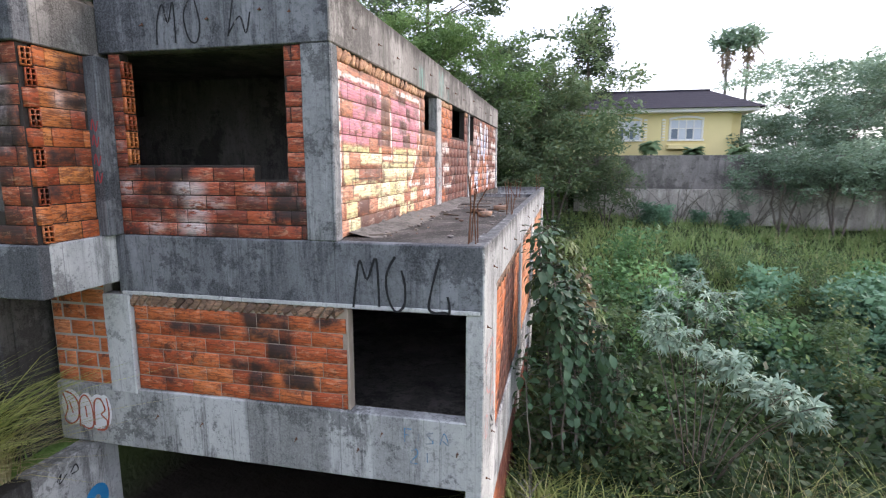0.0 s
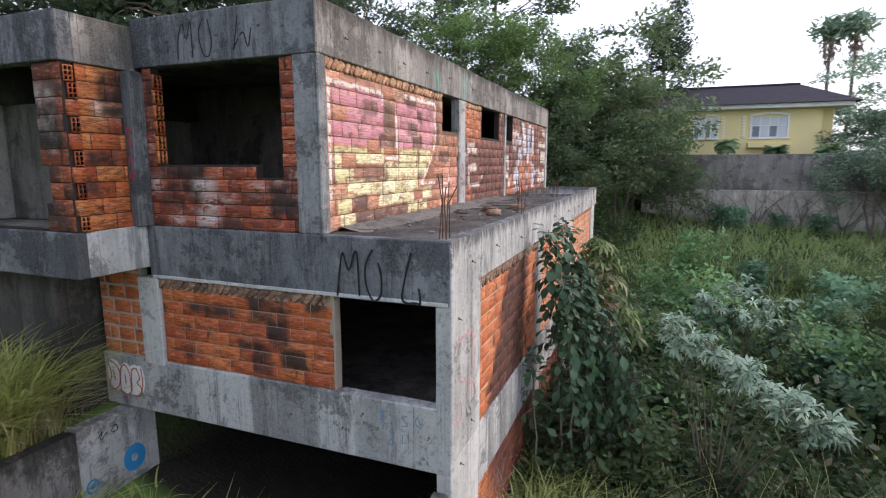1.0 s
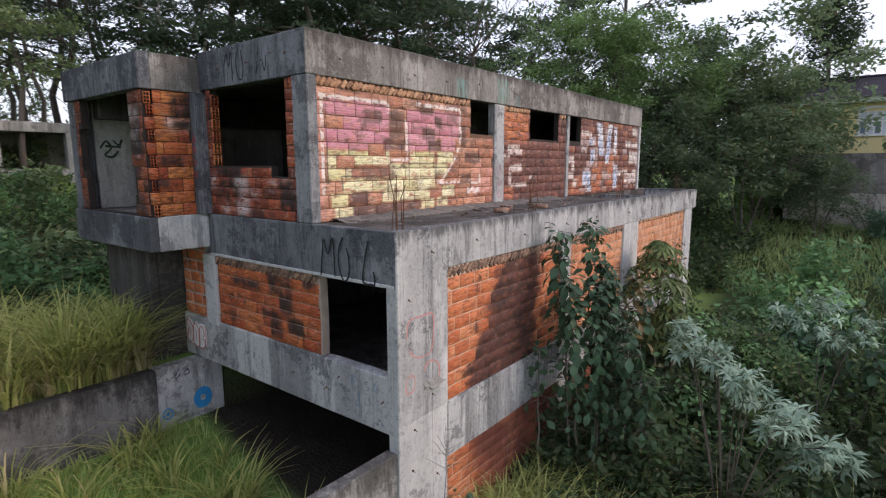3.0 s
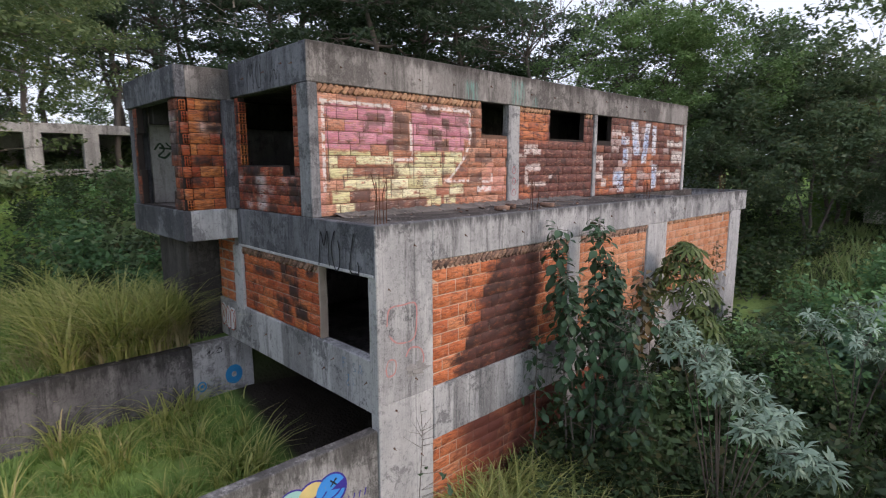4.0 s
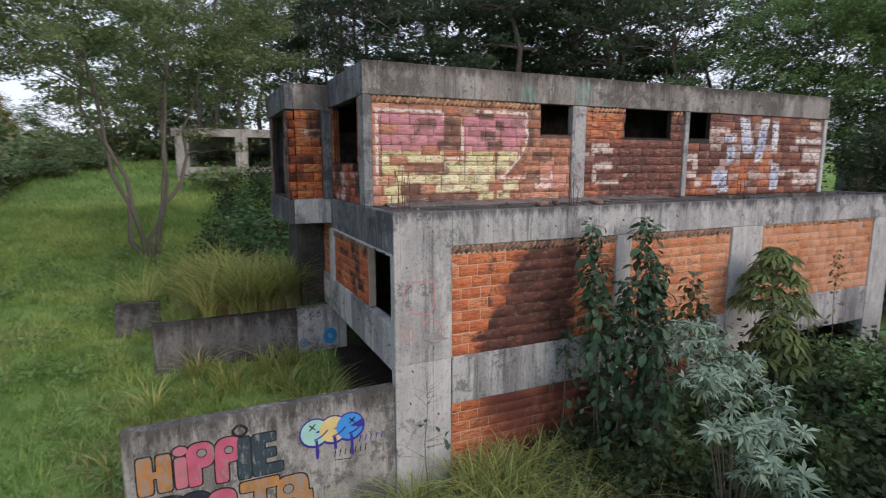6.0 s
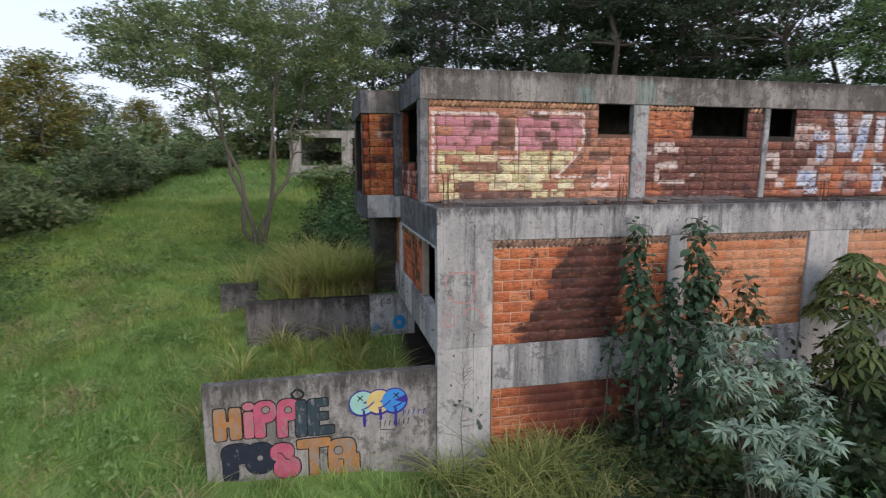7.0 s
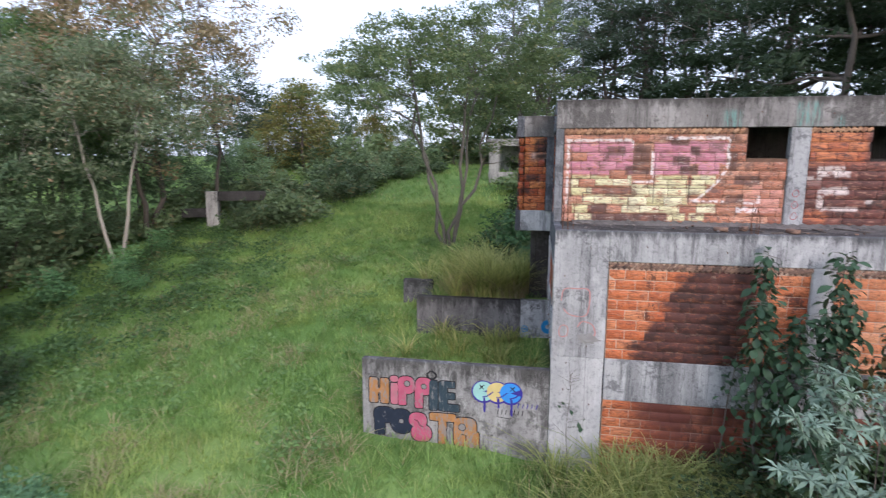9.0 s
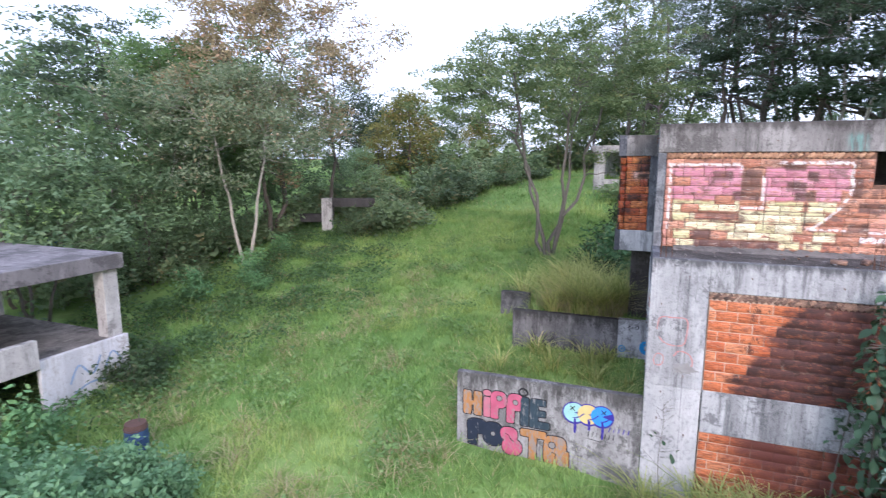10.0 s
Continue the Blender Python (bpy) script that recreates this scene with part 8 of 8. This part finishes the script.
ROSE_INK = ink("rose_spray", (0.58, 0.20, 0.26), 0.45, 0.4)
PALE_HOLE = ink("bare_patch", (0.26, 0.25, 0.245), 0.1, 0.2)
letters = (
    ("H", [slab_of(1.50, 1.71, 1.22, 1.83), slab_of(1.765, 1.97, 1.22, 1.83), slab_of(1.6, 1.86, 1.47, 1.58)], ORANGE_INK), ("I", [slab_of(2.01, 2.18, 1.22, 1.73), (2.10, 1.83, 0.1, 0.075, 2)], ROSE_INK),
    ("P", [(2.38, 1.70, 0.20, 0.21, 2.6), slab_of(2.19, 2.38, 1.21, 1.70)], PINK_INK), ("P", [(2.79, 1.70, 0.20, 0.21, 2.6), slab_of(2.58, 2.77, 1.17, 1.70)], PINK_INK),
    ("I", [slab_of(2.91, 3.11, 1.15, 1.86)], SLATE_INK), ("E", [slab_of(3.13, 3.33, 1.15, 1.84), slab_of(3.16, 3.50, 1.71, 1.86), slab_of(3.16, 3.50, 1.44, 1.59), slab_of(3.16, 3.60, 1.15, 1.32)], SLATE_INK),
    ("P", [(1.86, 0.94, 0.26, 0.19, 2.6), slab_of(1.62, 1.86, 0.45, 1.02)], NAVY_INK), ("O", [(2.26, 0.81, 0.26, 0.30, 2.4)], NAVY_INK),
    ("S", [(2.65, 0.88, 0.21, 0.18, 2.4), (2.73, 0.57, 0.24, 0.21, 2.4)], PINK_INK), ("T", [slab_of(2.92, 3.53, 0.90, 1.09), slab_of(3.13, 3.31, 0.28, 0.95)], ORANGE_INK),
    ("A", [slab_of(3.48, 4.0, 0.28, 1.03, 4), slab_of(3.9, 4.06, 0.28, 0.7)], ORANGE_INK))
for n_, (_, shapes, m) in enumerate(letters):
    painted("letter_outline", shapes, BLACK_INK, 0.005 + 0.0004 * n_, 0.022)
    painted("letter", shapes, m, 0.011 + 0.0004 * n_)
for cu, cz, r in ((2.40, 1.74, 0.06), (2.79, 1.70, 0.055), (3.67, 0.80, 0.075), (2.26, 0.82, 0.05)):
    painted("letter_eye_outline", [(cu, cz, r, r, 2)], BLACK_INK, 0.019, 0.015)
    painted("letter_eye", [(cu, cz, r, r, 2)], PALE_HOLE, 0.022)
for pts in ([(2.56, 0.88), (2.64, 0.86), (2.70, 0.76), (2.78, 0.72)], [(3.66, 0.62), (3.76, 0.60), (3.74, 0.45)]):
    stroke(graffiti_wall, "letter_line", "y", GW, pts, 0.022, BLACK_INK, 0.02)
stroke(graffiti_wall, "ring", "y", GW, [(2.97, 2.08), (3.07, 1.99), (3.02, 1.9), (2.92, 1.9), (2.86, 1.99), (2.95, 2.08)], 0.05, BLACK_INK, 0.008)
# three round faces, dripping
for cy, m in ((4.14, TEAL_INK), (4.45, YELLOW_INK), (4.74, SKY_INK)):
    blob(graffiti_wall, "face_outline", "y", GW, cy, 1.68, 0.265, 0.265, DARK_BLUE_INK, 0.005 + (cy - 4.1) * 0.004)
    blob(graffiti_wall, "face", "y", GW, cy, 1.69, 0.235, 0.23, m, 0.007 + (cy - 4.1) * 0.004, 25, 345)
    stroke(graffiti_wall, "drip", "y", GW, [(cy + 0.02, 1.55), (cy + 0.03, 1.4), (cy + 0.03, 1.25 + 0.1 * math.sin(cy * 9))], 0.06, DARK_BLUE_INK, 0.011)
    stroke(graffiti_wall, "mouth", "y", GW, [(cy - 0.02, 1.56), (cy + 0.1, 1.6), (cy + 0.22, 1.7)], 0.03, DARK_BLUE_INK, 0.012)
for cy in (4.1, 4.78):
    stroke(graffiti_wall, "cross", "y", GW, [(cy - 0.05, 1.74), (cy + 0.05, 1.84)], 0.025, BLACK_INK, 0.013)
    stroke(graffiti_wall, "cross", "y", GW, [(cy - 0.05, 1.84), (cy + 0.05, 1.74)], 0.025, BLACK_INK, 0.014)
# unreadable small writing as plain bars
for u in (4.46, 4.55, 4.64, 4.73, 4.82, 4.91, 5.0):
    stroke(graffiti_wall, "bar", "y", GW, [(u, 1.18), (u + 0.02, 1.30)], 0.02, BLACK_INK, 0.008)
for u in (4.9, 5.0, 5.1, 5.2, 5.3):
    stroke(graffiti_wall, "bar", "y", GW, [(u, 1.36), (u + 0.03, 1.47)], 0.022, DARK_BLUE_INK, 0.008)
stroke(graffiti_wall, "bar", "y", GW, [(4.46, 1.12), (4.75, 1.09)], 0.018, BLACK_INK, 0.008)

# ---- starter bars standing on the terrace ----
def rebar_group(x, y, h, n, seed, label):
    rnd = random.Random(seed)
    for k in range(n):
        bx, by = x + (k % 2) * 0.09, y + (k // 2) * 0.11
        ob = part("starter_bar", tube_mesh("starter_bar", [[(Vector((0, 0, -0.05)), 0.008), (Vector((rnd.gauss(0, 0.02), rnd.gauss(0, 0.02), h * 0.5)), 0.008), (Vector((rnd.gauss(0, 0.05), rnd.gauss(0, 0.05), h * rnd.uniform(0.7, 1.05))), 0.007)]], RUST_STEEL, 6), None)
        ob.location = (bx, by, Z_SLAB)
        tagged(ob, label, "rebar", "starter bars")


rebar_group(-1.02, 5.72, 0.85, 5, 1, "thin rusty starter bar standing in the slab edge")
rebar_group(-1.0, 9.35, 0.6, 4, 2, "short rusty starter bar standing in the slab edge")
rebar_group(-1.3, 14.6, 0.5, 4, 3, "leaning rusty starter bar on the terrace")
rebar_group(-1.0, 19.0, 0.7, 4, 4, "rusty starter bar at the far end")

# rubble and dust on the terrace
rnd = random.Random(44)
for k in range(90):
    bm = bmesh.new()
    bmesh.ops.create_icosphere(bm, subdivisions=1, radius=1)
    for vtx in bm.verts:
        vtx.co *= rnd.uniform(0.6, 1.1)
    s = rnd.uniform(0.012, 0.04)
    ob = part("rubble_lump", bm, rnd.choice((RUBBLE, RUBBLE, RUBBLE, BRICK_WEDGE_DARK)))
    near = k < 50
    ob.matrix_world = pose(rnd.uniform(-2.3, -1.0) if not near else rnd.uniform(-2.42, -1.9), rnd.uniform(6.0, 13.5), Z_SLAB + s * 0.3, 0, 0, rnd.uniform(0, 360)) @ Matrix.Diagonal((s, s * 1.4, s * 0.6, 1))
    tagged(ob, "small lump of broken masonry on the terrace", "rubble", "terrace rubble")
for x, y, r in ((-1.3, 8.9, 70), (-1.5, 9.4, -30), (-1.2, 10.2, 10)):
    ob = new("loose_brick", block_mesh("loose_brick", 0.26, 0.08, 0.13, BRICK_WEDGE_DARK))
    ob.matrix_world = pose(x, y, Z_SLAB + 0.045, 90, 0, r)
    tagged(ob, "loose dusty brick lying on the terrace", "brick", "loose bricks")
# heap of crumbled mortar along the wall foot
rows_, cols_ = 150, 9
hv = []
for i in range(rows_):
    y = 6.0 + i * 0.05
    w = 0.5 + 0.3 * noise.noise((y * 1.1, 0, 0)) + 0.12 * noise.noise((y * 4.0, 7, 0))
    for j in range(cols_):
        u = j / (cols_ - 1)
        lump = 0.5 + noise.noise((u * w * 9, y * 9, 2)) + 0.7 * noise.noise((u * w * 23, y * 23, 5))
        hv.append((XU - 0.045 + u * w, y, Z_SLAB - 0.012 + 0.04 * (1 - u) ** 1.5 * (1 + lump) + 0.012 * lump * (1 - u)))
hf = [(i * cols_ + j, i * cols_ + j + 1, (i + 1) * cols_ + j + 1, (i + 1) * cols_ + j) for i in range(rows_ - 1) for j in range(cols_ - 1)]
tagged(new("mortar_heap", mesh_of("mortar_heap", hv, hf, MORTAR_DUST)), "grey crumbled mortar heaped along the wall foot", "rubble heap", "", "stuff")
# splintered wood scraps
for x, y, r, ln in ((-1.5, 9.6, 20, 0.5), (-1.9, 9.0, -35, 0.36), (-1.3, 10.4, 70, 0.6), (-1.7, 10.9, 5, 0.42), (-2.2, 6.2, 50, 0.3), (-1.15, 9.9, -60, 0.28), (-1.9, 11.6, 30, 0.7)):
    ob = new("wood_scrap", block_mesh("wood_scrap", ln, 0.05, 0.025, BARK_DARK))
    ob.matrix_world = pose(x, y, Z_SLAB + 0.008, 0, 0, r)
    tagged(ob, "dark splintered scrap of wood on the terrace", "wood scrap", "wood scraps")


# ---- form ties: rusty stubs left in the concrete ----
def form_ties(host, axis, plane, spots_):
    for u, z in spots_:
        p = Vector((plane, u, z)) if axis == "y" else Vector((u, plane, z))
        d = Vector((1, 0, 0)) if axis == "y" else Vector((0, -1, 0))
        part("form_tie", tube_mesh("form_tie", [[(p - d * 0.01, 0.022), (p + d * 0.012, 0.018)], [(p, 0.007), (p + d * 0.05 + Vector((0, 0, -0.02)), 0.006)]], RUST_STEEL, 6), None, host)


form_ties(bpy.data.objects["roof_beam_long"], "y", XU, [(y, 7.8 + 0.06 * math.sin(y * 7)) for y in (6.2, 7.1, 7.9, 8.8, 9.9, 11.3, 12.2, 13.2, 14.6, 15.7, 16.8, 17.9)])
form_ties(roof_front, "x", YF, [(-4.8, 7.78), (-3.95, 7.8), (-3.3, 7.86), (-2.95, 7.82)])
form_ties(front_beam, "x", YF, [(-5.05, 2.98), (-4.4, 2.95), (-3.1, 2.9), (-2.3, 2.86), (-2.0, 3.1), (-1.1, 2.95)])
form_ties(pillar, "y", XL, [(5.8, 4.4), (6.3, 2.9), (5.9, 2.5), (6.4, 1.6), (5.85, 1.9)])
form_ties(fascia_long, "y", XL, [(6.3, 5.0), (7.4, 5.05), (8.9, 4.98), (10.6, 5.02), (12.1, 5.05), (14.2, 5.0), (16.0, 5.0)])
# spalled scar on the pillar
bm = bmesh.new()
bmesh.ops.create_icosphere(bm, subdivisions=3, radius=1)
for vtx in bm.verts:
    vtx.co *= 0.75 + 0.8 * noise.noise(vtx.co * 3.1)
    vtx.co = (vtx.co.x * 0.03, vtx.co.y * 0.25 * (1 + 0.4 * noise.noise(vtx.co * 5)), vtx.co.z * 0.12 * (1 + 0.5 * noise.noise(vtx.co * 6)))
ob = part("spalled_patch", bm, mortar("broken_concrete", (0.34, 0.33, 0.32)), pillar)
ob.location = (XL, 6.32, 3.06)
